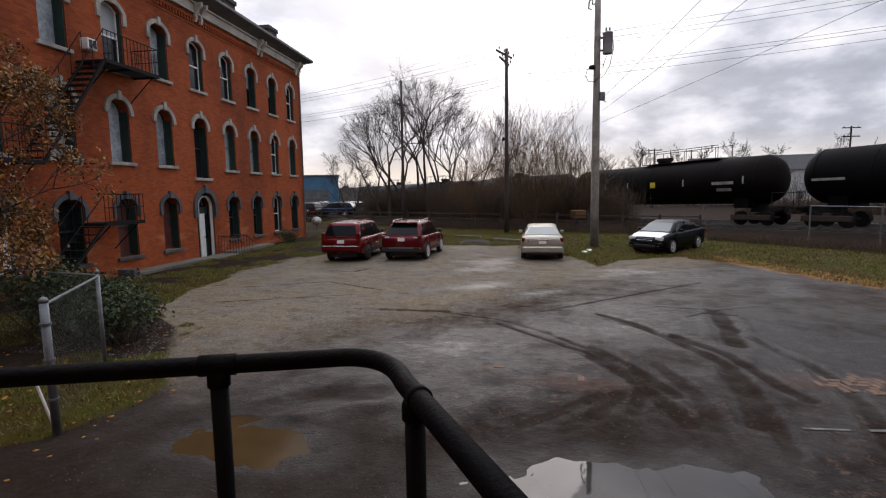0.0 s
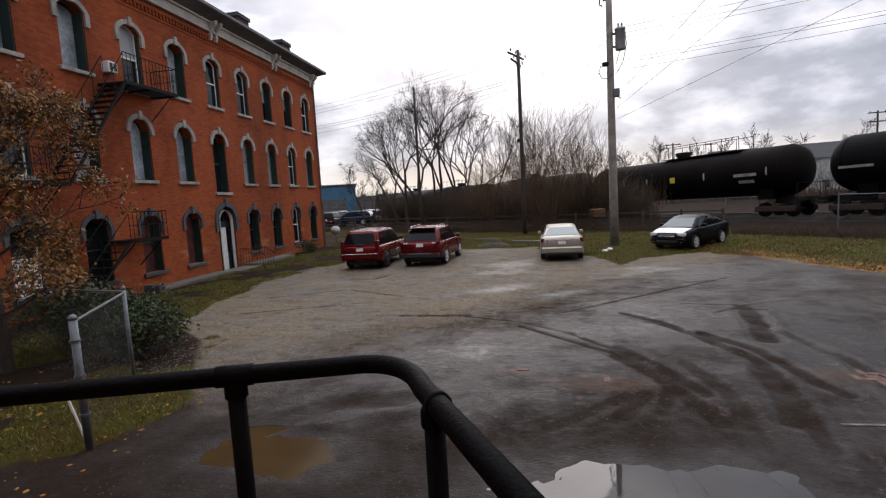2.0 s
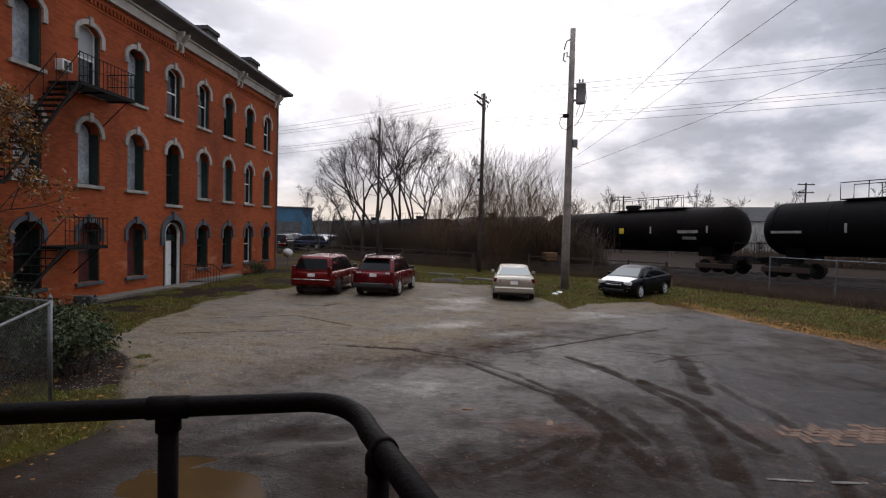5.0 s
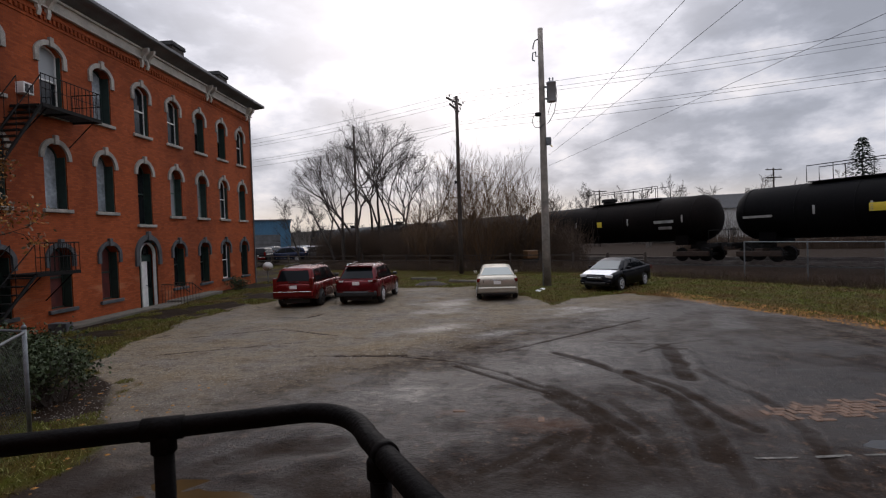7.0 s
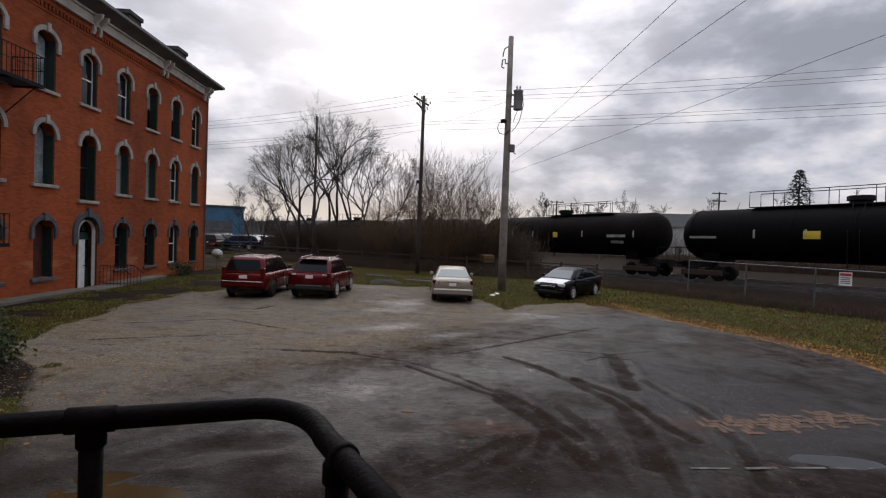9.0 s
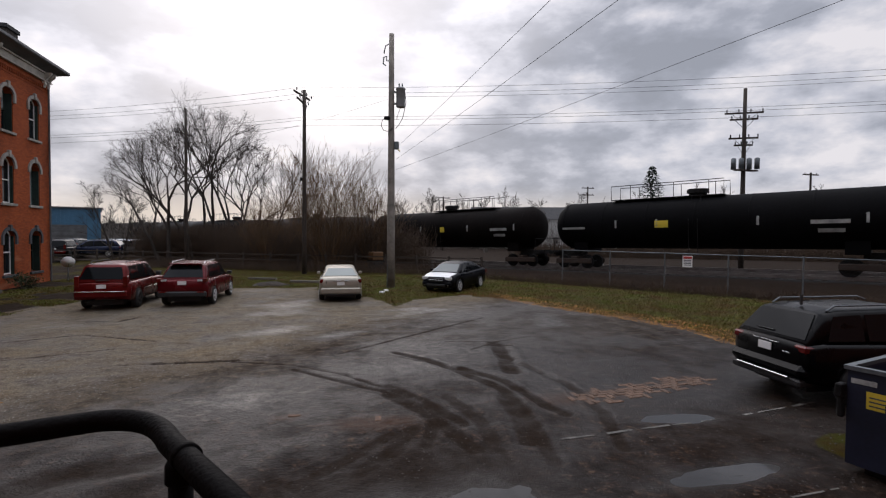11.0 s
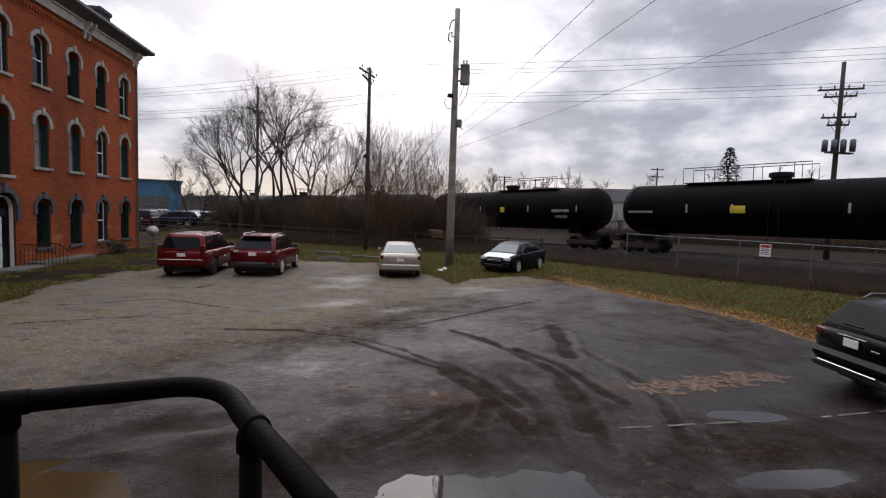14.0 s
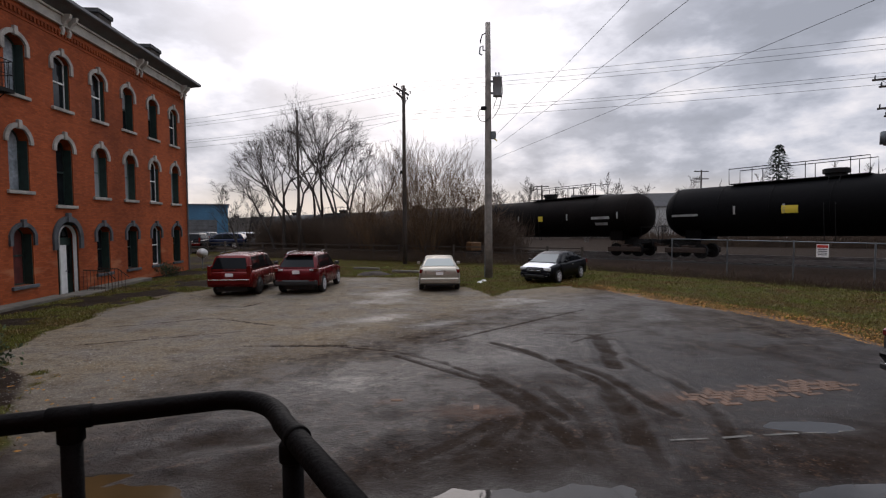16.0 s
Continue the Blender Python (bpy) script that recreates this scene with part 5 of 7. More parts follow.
SEDAN = dict(
    body=[(-2.40, 0.50, 0.92, 0.70), (-2.34, 0.42, 1.0, 0.82), (-2.1, 0.32, 1.04, 0.885), (-1.3, 0.27, 1.02, 0.905), (0.9, 0.26, 0.94, 0.91), (1.4, 0.26, 0.92, 0.90), (2.15, 0.30, 0.80, 0.83), (2.40, 0.36, 0.66, 0.62)],
    cabin=[(-1.95, 1.05, 0.72), (-1.15, 1.39, 0.60), (-0.6, 1.455, 0.61), (0.1, 1.45, 0.61), (0.55, 1.37, 0.60), (1.5, 0.95, 0.72)],
    # screens lighter than the side glass: mirrored sky is mixed into their colour
    wheel=0.325, axles=(-1.38, 1.40), side_windows=[(-1.45, -0.95, 0.28, 0.0), (-0.9, -0.05, 0, -0.02), (0.03, 1.05, 0, -0.5)], glass=CLEAR_CAR_GLASS, screen_glass=glass_material("sky_toned_rear_glass", (0.22, 0.26, 0.25), 0.05),
    rear_glass=(-1.95, -1.15, 0.10, 0.92), front_glass=(1.5, 0.55, 0.08, 0.92),
    details=[("tail_lamp", RED_LENS, (-2.37, -2.12, 0.70, 0.865, 0.82, 0.98), True, 0.02), ("rear_bumper", SILVER, (-2.47, -2.1, -0.84, 0.84, 0.36, 0.62), False, 0.05), plate(-2.43, 0.80), ("trim_strip", CHROME, (-2.43, -2.40, -0.3, 0.3, 0.90, 0.925), False, 0.004), ("head_lamp", CLEAR_LENS, (2.1, 2.3, 0.5, 0.75, 0.62, 0.74), True), ("mirror", SILVER, (0.75, 0.92, 0.9, 1.06, 0.96, 1.08), True), ("bumper_lip", BLACK_PLASTIC, (-2.44, -2.2, -0.7, 0.7, 0.30, 0.37), False, 0.02)])

COMPACT = dict(
    body=[(-2.30, 0.48, 0.95, 0.68), (-2.24, 0.40, 1.02, 0.80), (-2.0, 0.30, 1.05, 0.875), (-1.2, 0.26, 1.02, 0.895), (0.9, 0.25, 0.96, 0.90), (1.3, 0.25, 0.94, 0.89), (2.0, 0.28, 0.84, 0.84), (2.22, 0.32, 0.74, 0.76), (2.30, 0.38, 0.64, 0.62)],
    cabin=[(-1.9, 1.06, 0.70), (-1.05, 1.40, 0.58), (-0.5, 1.47, 0.60), (0.15, 1.465, 0.60), (0.6, 1.38, 0.60), (1.45, 0.97, 0.73)],
    # the windscreen's grey base colour stands for sky mirrored in dark glass
    wheel=0.325, axles=(-1.32, 1.36), side_windows=[(-1.4, -0.92, 0.28, 0.0), (-0.86, -0.02, 0, -0.02), (0.06, 1.02, 0, -0.5)], screen_glass=glass_material("sky_toned_windscreen", (0.12, 0.14, 0.14), 0.03),
    rear_glass=(-1.9, -1.05, 0.10, 0.92), front_glass=(1.45, 0.6, 0.06, 0.94),
    details=[("grille", BLACK_PLASTIC, (2.24, 2.33, -0.36, 0.36, 0.56, 0.74), False, 0.02), ("grille_frame", CHROME, (2.25, 2.345, -0.38, 0.38, 0.635, 0.665), False, 0.006), ("lower_grille", BLACK_PLASTIC, (2.2, 2.33, -0.5, 0.5, 0.34, 0.46), False, 0.02), ("head_lamp", CLEAR_LENS, (2.05, 2.27, 0.46, 0.78, 0.64, 0.80), True, 0.03), ("front_bumper", BLACK_CAR, (2.0, 2.31, -0.78, 0.78, 0.36, 0.58), False, 0.06), ("tail_lamp", RED_LENS, (-2.28, -2.05, 0.6, 0.86, 0.8, 0.98), True), ("mirror", BLACK_CAR, (0.72, 0.9, 0.89, 1.06, 0.98, 1.1), True), ("door_handle", CHROME, (-0.3, -0.12, 0.895, 0.915, 0.84, 0.87), True, 0.004), ("fog_lamp", CLEAR_LENS, (2.22, 2.30, 0.56, 0.68, 0.38, 0.46), True)])

WAGON = dict(
    body=[(-2.44, 0.55, 1.0, 0.74), (-2.36, 0.44, 1.07, 0.90), (-2.05, 0.38, 1.1, 0.935), (0.9, 0.34, 1.04, 0.94), (1.3, 0.34, 1.02, 0.935), (2.2, 0.40, 0.92, 0.86), (2.44, 0.46, 0.8, 0.70)],
    cabin=[(-2.36, 1.12, 0.78), (-1.98, 1.60, 0.68), (-1.6, 1.665, 0.69), (-0.2, 1.69, 0.70), (0.45, 1.62, 0.68), (1.35, 1.06, 0.74)],
    wheel=0.36, axles=(-1.44, 1.45), side_windows=[(-1.98, -1.25, 0.2, 0.0), (-1.17, -0.2, 0, -0.02), (-0.12, 0.95, 0, -0.5)],
    rear_glass=(-2.36, -1.98, 0.06, 0.92), front_glass=(1.35, 0.45, 0.08, 0.92),
    details=[("tail_lamp", RED_LENS, (-2.43, -2.2, 0.60, 0.87, 0.92, 1.06), True, 0.03), ("rear_bumper", CHARCOAL, (-2.52, -2.2, -0.87, 0.87, 0.48, 0.72), False, 0.09), ("bumper_trim", CHROME, (-2.55, -2.5, -0.62, 0.62, 0.46, 0.495), False, 0.01), ("lower_bumper", BLACK_PLASTIC, (-2.5, -2.2, -0.82, 0.82, 0.34, 0.47), False, 0.03), plate(-2.475, 0.92), ("badge", CHROME, (-2.465, -2.44, -0.3, 0.3, 1.02, 1.035), False, 0.003), ("badge", CHROME, (-2.465, -2.44, -0.56, -0.4, 0.88, 0.905), False, 0.003),
             ("mirror", CHARCOAL, (0.7, 0.9, 0.94, 1.12, 1.08, 1.22), True), ("wiper", BLACK_PLASTIC, (-2.34, -2.31, -0.05, 0.35, 1.20, 1.22), False, 0.004), ("antenna", BLACK_PLASTIC, (-1.75, -1.71, -0.02, 0.02, 1.66, 1.86), False, 0.003), ("sill_trim", CHROME, (-0.9, 1.0, 0.93, 0.95, 0.40, 0.43), True, 0.004), ("door_handle", BLACK_PLASTIC, (-0.35, -0.15, 0.935, 0.96, 0.92, 0.95), True, 0.004), ("head_lamp", CLEAR_LENS, (2.2, 2.4, 0.5, 0.78, 0.74, 0.86), True)],
    bars=[([(-1.8, 0.6, 1.63), (-1.65, 0.6, 1.72), (0.1, 0.6, 1.735), (0.3, 0.6, 1.66)], 0.02, GALV, "roof_rail")])

make_car("parked_suv", pose(-7.34, 22.95, 0, 0, 0, 89), "boxy dark red sport utility car parked nose-in", RED_A, BOXY)
make_car("parked_crossover", pose(-4.66, 23.4, 0, 0, 0, 86), "rounded maroon crossover with silver roof rails parked nose-in", RED_B, CROSSOVER)
make_car("parked_sedan", pose(1.27, 23.75, 0, 0, 0, 88), "champagne silver sedan parked nose-in by the grass", SILVER, SEDAN)
black_car = make_car("parked_compact", pose(7.35, 25.3, 0.03, 0, 0, 229), "black compact sedan on the grass edge, sky glare painted on its bonnet", BLACK_CAR, COMPACT)
# raised bonnet sheet, white in place of the sky's reflection on black paint
HOOD = bmesh.new()
for x0, x1 in [(1.32, 1.56), (1.56, 1.8), (1.8, 2.04), (2.04, 2.2)]:
    r0, r1 = interp_rows(COMPACT["body"], x0), interp_rows(COMPACT["body"], x1)
    for s0, s1 in ((-0.86, -0.45), (-0.45, 0.45), (0.45, 0.86)):
        up = lambda s: 0.05 if abs(s) < 0.5 else 0.028
        sheet(HOOD, [(x0, s0 * r0[2], r0[1] + up(s0)), (x1, s0 * r1[2], r1[1] + up(s0)), (x1, s1 * r1[2], r1[1] + up(s1)), (x0, s1 * r0[2], r0[1] + up(s1))])
bmesh.ops.remove_doubles(HOOD, verts=HOOD.verts, dist=0.001)
bmesh.ops.recalc_face_normals(HOOD, faces=HOOD.faces)
part("bonnet", HOOD, car_paint("bonnet_sky_glare", (0.86, 0.87, 0.88), 0.15, 0.0), black_car, "bonnet panel painted white as sky reflection")
make_car("parked_wagon", pose(10.68, 7.13, 0, 0, 0, -7), "near-black crossover wagon with chrome bumper trim and roof rails", CHARCOAL, WAGON)
# cars in the yard beyond
far_white, far_blue, far_grey = car_paint("white_car_paint", (0.6, 0.61, 0.62)), car_paint("dark_blue_car_paint", (0.015, 0.022, 0.05)), car_paint("grey_car_paint", (0.10, 0.105, 0.11))

# ---- railway ----
def on_track(s, side=0.0, z=0.0):
    p = TRACK_N * (TRACK_D + side) + TRACK_U * s
    return Vector((p.x, p.y, float(track_z(s)) + z))


TANK_BLACK = material("sooty_black_tank_paint", (0.0035, 0.0035, 0.004), 0.7, var=0.5, scale=0.5, fine=8, bump=0.05, spec=0.06)
TANK_GREY = material("faded_dark_grey_tank_paint", (0.010, 0.011, 0.013), 0.65, var=0.4, scale=0.5, fine=8, bump=0.05)
TANK_BROWN = material("rusty_black_tank_paint", (0.006, 0.0045, 0.004), 0.72, var=0.5, scale=0.5, fine=8, bump=0.05, spec=0.06)
STEEL_RAIL = material("worn_rail_steel", (0.22, 0.20, 0.19), 0.35, metal=0.8, var=0.3, scale=2)
BALLAST = material("dark_grey_ballast", (0.013, 0.0115, 0.0105), 0.95, var=0.6, scale=5, fine=28, bump=1.0)
SLEEPER = material("tarred_sleeper_wood", (0.045, 0.035, 0.028), 0.9, var=0.4, scale=4)


def tracks():
    for k, off in enumerate((0.0, 4.3)):
        t = thing("railway_track", pose(0, 0, 0), "steel railway track on dark ballast", "railway track", kind="structure")
        bm = bmesh.new()
        prof = [(-2.6, -0.75), (-1.55, -0.19), (1.55, -0.19), (2.6, -0.75)]
        rows = [[bm.verts.new(on_track(s, off + a, z)) for a, z in prof] for s in range(-80, 181, 5)]
        for a, b in zip(rows, rows[1:]):
            for j in range(3):
                bm.faces.new((a[j], a[j + 1], b[j + 1], b[j]))
        bmesh.ops.recalc_face_normals(bm, faces=bm.faces)
        part("ballast_bed", bm, BALLAST, t)
        for g in (-0.72, 0.72):
            bm = bmesh.new()
            rows = [[bm.verts.new(on_track(s, off + g + a, z)) for a, z in ((-0.036, -0.16), (-0.036, 0.0), (0.036, 0.0), (0.036, -0.16))] for s in range(-80, 181, 5)]
            for a, b in zip(rows, rows[1:]):
                for j in range(3):
                    bm.faces.new((a[j], a[j + 1], b[j + 1], b[j]))
            bmesh.ops.recalc_face_normals(bm, faces=bm.faces)
            part("rail", bm, STEEL_RAIL, t)
        bm = bmesh.new()
        for j in range(-60, 200):
            s = j * 0.55
            m4 = Matrix.Translation(on_track(s, off)) @ pose(0, 0, 0, 0, 0, TRACK_YAW)
            box(bm, -1.28, 1.28, -0.11, 0.11, -0.21, -0.15, m=m4)
        part("sleepers", bm, SLEEPER, t)["kind"] = "stuff"


tracks()


def tank_car(s0, paint, label, marks, flip=1):
    """A tank car whose end nearest the far curve lies at s0; 19.2 m long."""
    length = 19.2
    a, b = on_track(s0), on_track(s0 - length)
    mid = (a + b) / 2
    slope = math.degrees(math.atan2(b.z - a.z, length))
    c = thing("tank_car", Matrix.Translation(mid) @ pose(0, 0, 0, 0, 0, TRACK_YAW - 90) @ pose(0, 0, 0, 0, -slope, 0), label, "railway car", "cars of the freight train")
    half, R, zc = length / 2 - 0.05, 1.60, 3.0
    prof = [(-half, 0.02), (-half + 0.03, 0.45), (-half + 0.14, 0.9), (-half + 0.36, 1.25), (-half + 0.62, 1.44), (-half + 0.95, R)]
    prof += [(x, R) for x in np.linspace(-half + 2.2, half - 2.2, 9)] + [(-x, r) for x, r in reversed(prof)]
    bm = lathe([(r, x) for x, r in prof], 36)
    bmesh.ops.transform(bm, matrix=Matrix.Translation((0, 0, zc)) @ pose(0, 0, 0, 0, 0, -90), verts=bm.verts)
    part("tank", bm, paint, c, smooth=True)
    for x in np.linspace(-half + 1.0, half - 1.0, 7):
        bm = lathe([(R + 0.004, x - 0.05), (R + 0.012, x - 0.04), (R + 0.012, x + 0.04), (R + 0.004, x + 0.05)], 36)
        bmesh.ops.transform(bm, matrix=Matrix.Translation((0, 0, zc)) @ pose(0, 0, 0, 0, 0, -90), verts=bm.verts)
        part("weld_band", bm, paint, c, smooth=True)
    dome = lathe([(0.5, -0.1), (0.5, 0.22), (0.62, 0.24), (0.62, 0.46), (0.55, 0.5), (0.02, 0.52)], 20)
    bmesh.ops.transform(dome, matrix=Matrix.Translation((-0.2 * flip, 0, zc + R - 0.02)) @ pose(0, 0, 0, 90), verts=dome.verts)
    d = part("dome", dome, BLACK_IRON, c, "black valve dome")
    part("walkway", boxes((*sorted((-5.4 * flip, 1.4 * flip)), -0.75, 0.75, zc + R + 0.0, zc + R + 0.05)), BLACK_IRON, c)
    for y in (-0.75, 0.75):
        part("handrail", tubes(([(-5.4 * flip, y, zc + R + 0.05), (-5.4 * flip, y, zc + R + 0.95), (1.4 * flip, y, zc + R + 0.95), (1.4 * flip, y, zc + R + 0.05)], 0.025), seg=6), BLACK_IRON, c)
        for x in (-4.1, -2.8, -1.4, 0.6):
            part("post", tubes(([(x * flip, y, zc + R), (x * flip, y, zc + R + 0.95)], 0.022), seg=6), BLACK_IRON, c)
    part("ladder", tubes(([(-0.3, -1.45, 1.2), (-0.3, -1.62, 3.1), (-0.3, -0.8, 4.65)], 0.022), ([(0.2, -1.45, 1.2), (0.2, -1.62, 3.1), (0.2, -0.8, 4.65)], 0.022), seg=6), BLACK_IRON, c)
    for sg in (-1, 1):
        part("end_sill", boxes((sg * (half - 1.9), sg * (half + 0.3), -0.35, 0.35, 0.85, 1.25), (sg * (half - 0.1), sg * (half + 0.2), -1.45, 1.45, 1.0, 1.2)), BLACK_IRON, c)
        part("end_rail", tubes(([(sg * (half + 0.1), -1.4, 1.1), (sg * (half + 0.1), -1.4, 2.1), (sg * (half + 0.1), 1.4, 2.1), (sg * (half + 0.1), 1.4, 1.1)], 0.025), seg=6), BLACK_IRON, c)
        part("coupler", boxes((sg * (half + 0.3), sg * (half + 0.70), -0.12, 0.12, 0.78, 1.02), bevel=0.03), RUST, c)
        part("saddle", boxes((sg * (half - 2.6), sg * (half - 1.6), -1.1, 1.1, 1.15, 1.9)), paint, c)
        bogie = part("bogie", boxes((sg * (half - 1.5) - 1.35, sg * (half - 1.5) + 1.35, -1.12, -0.95, 0.35, 0.7), (sg * (half - 1.5) - 1.35, sg * (half - 1.5) + 1.35, 0.95, 1.12, 0.35, 0.7), (sg * (half - 1.5) - 0.25, sg * (half - 1.5) + 0.25, -1.0, 1.0, 0.45, 0.85), bevel=0.04), RUST, c, "rusty wheel truck")
        for ax in (-0.9, 0.9):
            w = bmesh.new()
            for y in (-0.72, 0.72):
                ww = lathe([(0.3, -0.06), (0.455, -0.06), (0.46, 0.05), (0.49, 0.07), (0.49, 0.09), (0.2, 0.09)], 24)
                me = bpy.data.meshes.new("tmp")
                bmesh.ops.translate(ww, vec=(0, y, 0), verts=ww.verts)
                ww.to_mesh(me); ww.free()
                w.from_mesh(me)
                bpy.data.meshes.remove(me)
            tube(w, [(0, -0.7, 0), (0, 0.7, 0)], 0.09)
            wo = part("wheelset", w, BLACK_IRON, bogie)
            wo.matrix_basis = Matrix.Translation((sg * (half - 1.5) + ax, 0, 0.47))
    # lettering and placards on the side that faces the lot
    for nm, mat, x0, x1, z0, z1, lab in marks:
        bm = bmesh.new()
        n = 5
        rows = []
        for j in range(n + 1):
            z = z0 + (z1 - z0) * j / n
            y = -math.sqrt(max(0, (R + 0.012) ** 2 - (z - zc) ** 2))
            rows.append((bm.verts.new((x0, y, z)), bm.verts.new((x1, y, z))))
        for p, q in zip(rows, rows[1:]):
            bm.faces.new((p[0], p[1], q[1], q[0]))
        part(nm, bm, mat, c, lab)
    return c


FAINT = material("faded_white_stencil", (0.30, 0.30, 0.29), 0.7, var=0.4, scale=3)


def plain_marks(k):
    m = [("placard", YELLOW_PAINT, *((-2.25, -1.45) if k % 2 else (0.2, 0.7)), 2.72, 3.15, "yellow placard"), ("stencil_bar", FAINT, -8.6, -6.9, 2.72, 2.86, "faded white stencil bar"), ("stencil_bar", FAINT, 5.6, 7.2, 2.75, 2.95, "faded white stencil bar"), ("stencil_panel", FAINT, 5.9, 7.0, 2.3, 2.5, "faded data panel")]
    for x in (-4.8, -2.2, 3.2, 7.8):
        m.append(("band_mark", FAINT, x, x + 0.12, 2.75, 3.25, "short pale band mark"))
    return m


SHIFT = 3.5      # where the train stands on its track
for k, (s0, paint, label) in enumerate((
        (-26.0, TANK_BLACK, "long black tank car with faded stencil bars"), (-5.4, TANK_BLACK, "long black tank car with faded stencil bars"),
        (15.0, TANK_BLACK, "long black tank car with faded stencil bars"), (35.6, TANK_BROWN, "black riveted tank car with valve dome and yellow placard"),
        (56.2, TANK_GREY, "faded dark grey tank car behind bare shrubs"), (76.8, TANK_BLACK, "sooty black tank car far down the line"),
        (97.4, TANK_GREY, "faded grey tank car far down the line"), (118.0, TANK_BLACK, "sooty black tank car far down the line"),
        (138.6, TANK_BLACK, "sooty black tank car far down the line"))):
    tank_car(s0 + SHIFT, paint, label, plain_marks(0 if k == 3 else 1), -1 if k == 3 else 1)

# ---- poles and wires ----
LINE_U = Vector((0.913, -0.408, 0))           # run of the overhead line
LINE_N = Vector((0.408, 0.913, 0))
LINE_P = Vector((-0.53, 36.1, 0))             # the dark pole stands here


def round_pole(h, r0, r1, lean=(0, 0), seg=14):
    bm = bmesh.new()
    tube(bm, [(lean[0] * t * h, lean[1] * t * h, -0.4 + (h + 0.4) * t) for t in (0, 0.25, 0.5, 0.75, 1)], r0, r1, seg)
    return bm


def insulator(p, parent, m4=None):
    bm = lathe([(0.02, -0.02), (0.05, 0.0), (0.03, 0.05), (0.06, 0.08), (0.035, 0.13), (0.045, 0.17), (0.01, 0.19)], 10)
    bmesh.ops.transform(bm, matrix=Matrix.Translation(p) @ pose(0, 0, 0, 90), verts=bm.verts)
    part("insulator", bm, DARK_STONE, parent)


def crossarm(parent, z, half, bar_r=0.06, n=4, axis=LINE_N):
    a, b = axis * half, axis * -half
    bm = bmesh.new()
    box(bm, -half, half, -0.05, 0.05, -0.06, 0.06, bevel=0.008, m=Matrix.Translation((0, 0, z)) @ Matrix.Rotation(math.atan2(axis.y, axis.x), 4, "Z") @ Matrix.Translation((0, 0.17, 0)))
    part("crossarm", bm, DARK_POLE, parent)
    for sgn in (1, -1):
        part("brace", tubes(([tuple(axis * (half * 0.7 * sgn) + Vector((0, 0, z - 0.06))), (0, 0, z - 0.75)], 0.016), seg=5), GALV, parent)
    for k in range(n):
        t = -0.92 + 1.84 * k / (n - 1)
        p = axis * (half * t) + Vector((0, 0, z + 0.06))
        insulator(p, parent)


dark_pole = thing("utility_pole", pose(LINE_P.x, LINE_P.y, 0), "tall dark creosoted utility pole with one crossarm", "utility pole", "utility poles")
part("pole", round_pole(12.75, 0.165, 0.11), DARK_POLE, dark_pole, smooth=True)
crossarm(dark_pole, 12.4, 1.25)
crossarm(dark_pole, 11.95, 1.15, axis=Vector((0.25, 0.968, 0)))
part("lamp_box", boxes((-0.32, -0.12, -0.1, 0.1, 6.5, 6.75), bevel=0.02), BLACK_IRON, dark_pole, "small dark box on the pole")

grey_pole = thing("utility_pole", pose(4.06, 26.3, 0), "weathered grey wooden utility pole with a can transformer", "utility pole", "utility poles")
part("pole", round_pole(13.35, 0.225, 0.13, (-0.003, 0.0)), POLE_WOOD, grey_pole, smooth=True)
can = lathe([(0.02, 0.0), (0.22, 0.0), (0.235, 0.04), (0.235, 0.92), (0.255, 0.93), (0.255, 0.98), (0.16, 1.05), (0.02, 1.07)], 24)
bmesh.ops.transform(can, matrix=Matrix.Translation((0.44, -0.12, 9.55)) @ pose(0, 0, 0, 90), verts=can.verts)
can_ob = part("transformer", can, material("grey_enamel", (0.27, 0.28, 0.29), 0.4, var=0.15, scale=3), grey_pole, "grey can transformer", smooth=True)
for x in (0.36, 0.52):
    bm = lathe([(0.02, 0.0), (0.05, 0.02), (0.03, 0.08), (0.05, 0.12), (0.02, 0.2)], 10)
    bmesh.ops.transform(bm, matrix=Matrix.Translation((x, -0.12, 10.6)) @ pose(0, 0, 0, 90), verts=bm.verts)
    part("bushing", bm, GALV, can_ob)
for z in (9.7, 10.3):
    part("hanger", boxes((0.1, 0.24, -0.1, 0.02, z, z + 0.08)), GALV, grey_pole)
part("cable", tubes(([(0.66, -0.12, 10.45), (0.72, -0.14, 9.8), (0.55, -0.16, 9.0), (0.3, -0.2, 8.55), (0.15, -0.2, 8.4)], 0.018), ([(0.44, -0.14, 9.55), (0.3, -0.2, 9.2), (0.22, -0.22, 8.9)], 0.016), seg=6), BLACK_PLASTIC, grey_pole)
part("cable", tubes(([(-0.25, -0.1, 8.95), (-0.5, -0.12, 8.85), (-0.58, -0.12, 8.55), (-0.45, -0.12, 8.3), (-0.2, -0.14, 8.25), (0.05, -0.24, 8.45)], 0.02), seg=6), BLACK_PLASTIC, grey_pole)
part("weatherhead", boxes((-0.42, -0.12, -0.2, 0.02, 8.85, 9.05), bevel=0.05), BLACK_IRON, grey_pole)
part("cutout", tubes(([(-0.1, 0, 11.95), (-0.3, -0.05, 11.93), (-0.3, -0.05, 12.15), (-0.45, -0.05, 12.1), (-0.48, -0.05, 11.75), (-0.34, -0.05, 11.68)], 0.035), seg=8), GALV, grey_pole, "fused cutout on a bracket")
part("cutout", tubes(([(-0.1, 0, 12.85), (-0.34, -0.02, 12.72), (-0.42, -0.02, 12.45), (-0.43, -0.02, 12.3)], 0.03), seg=8), BLACK_IRON, grey_pole, "dark dead-end insulator")
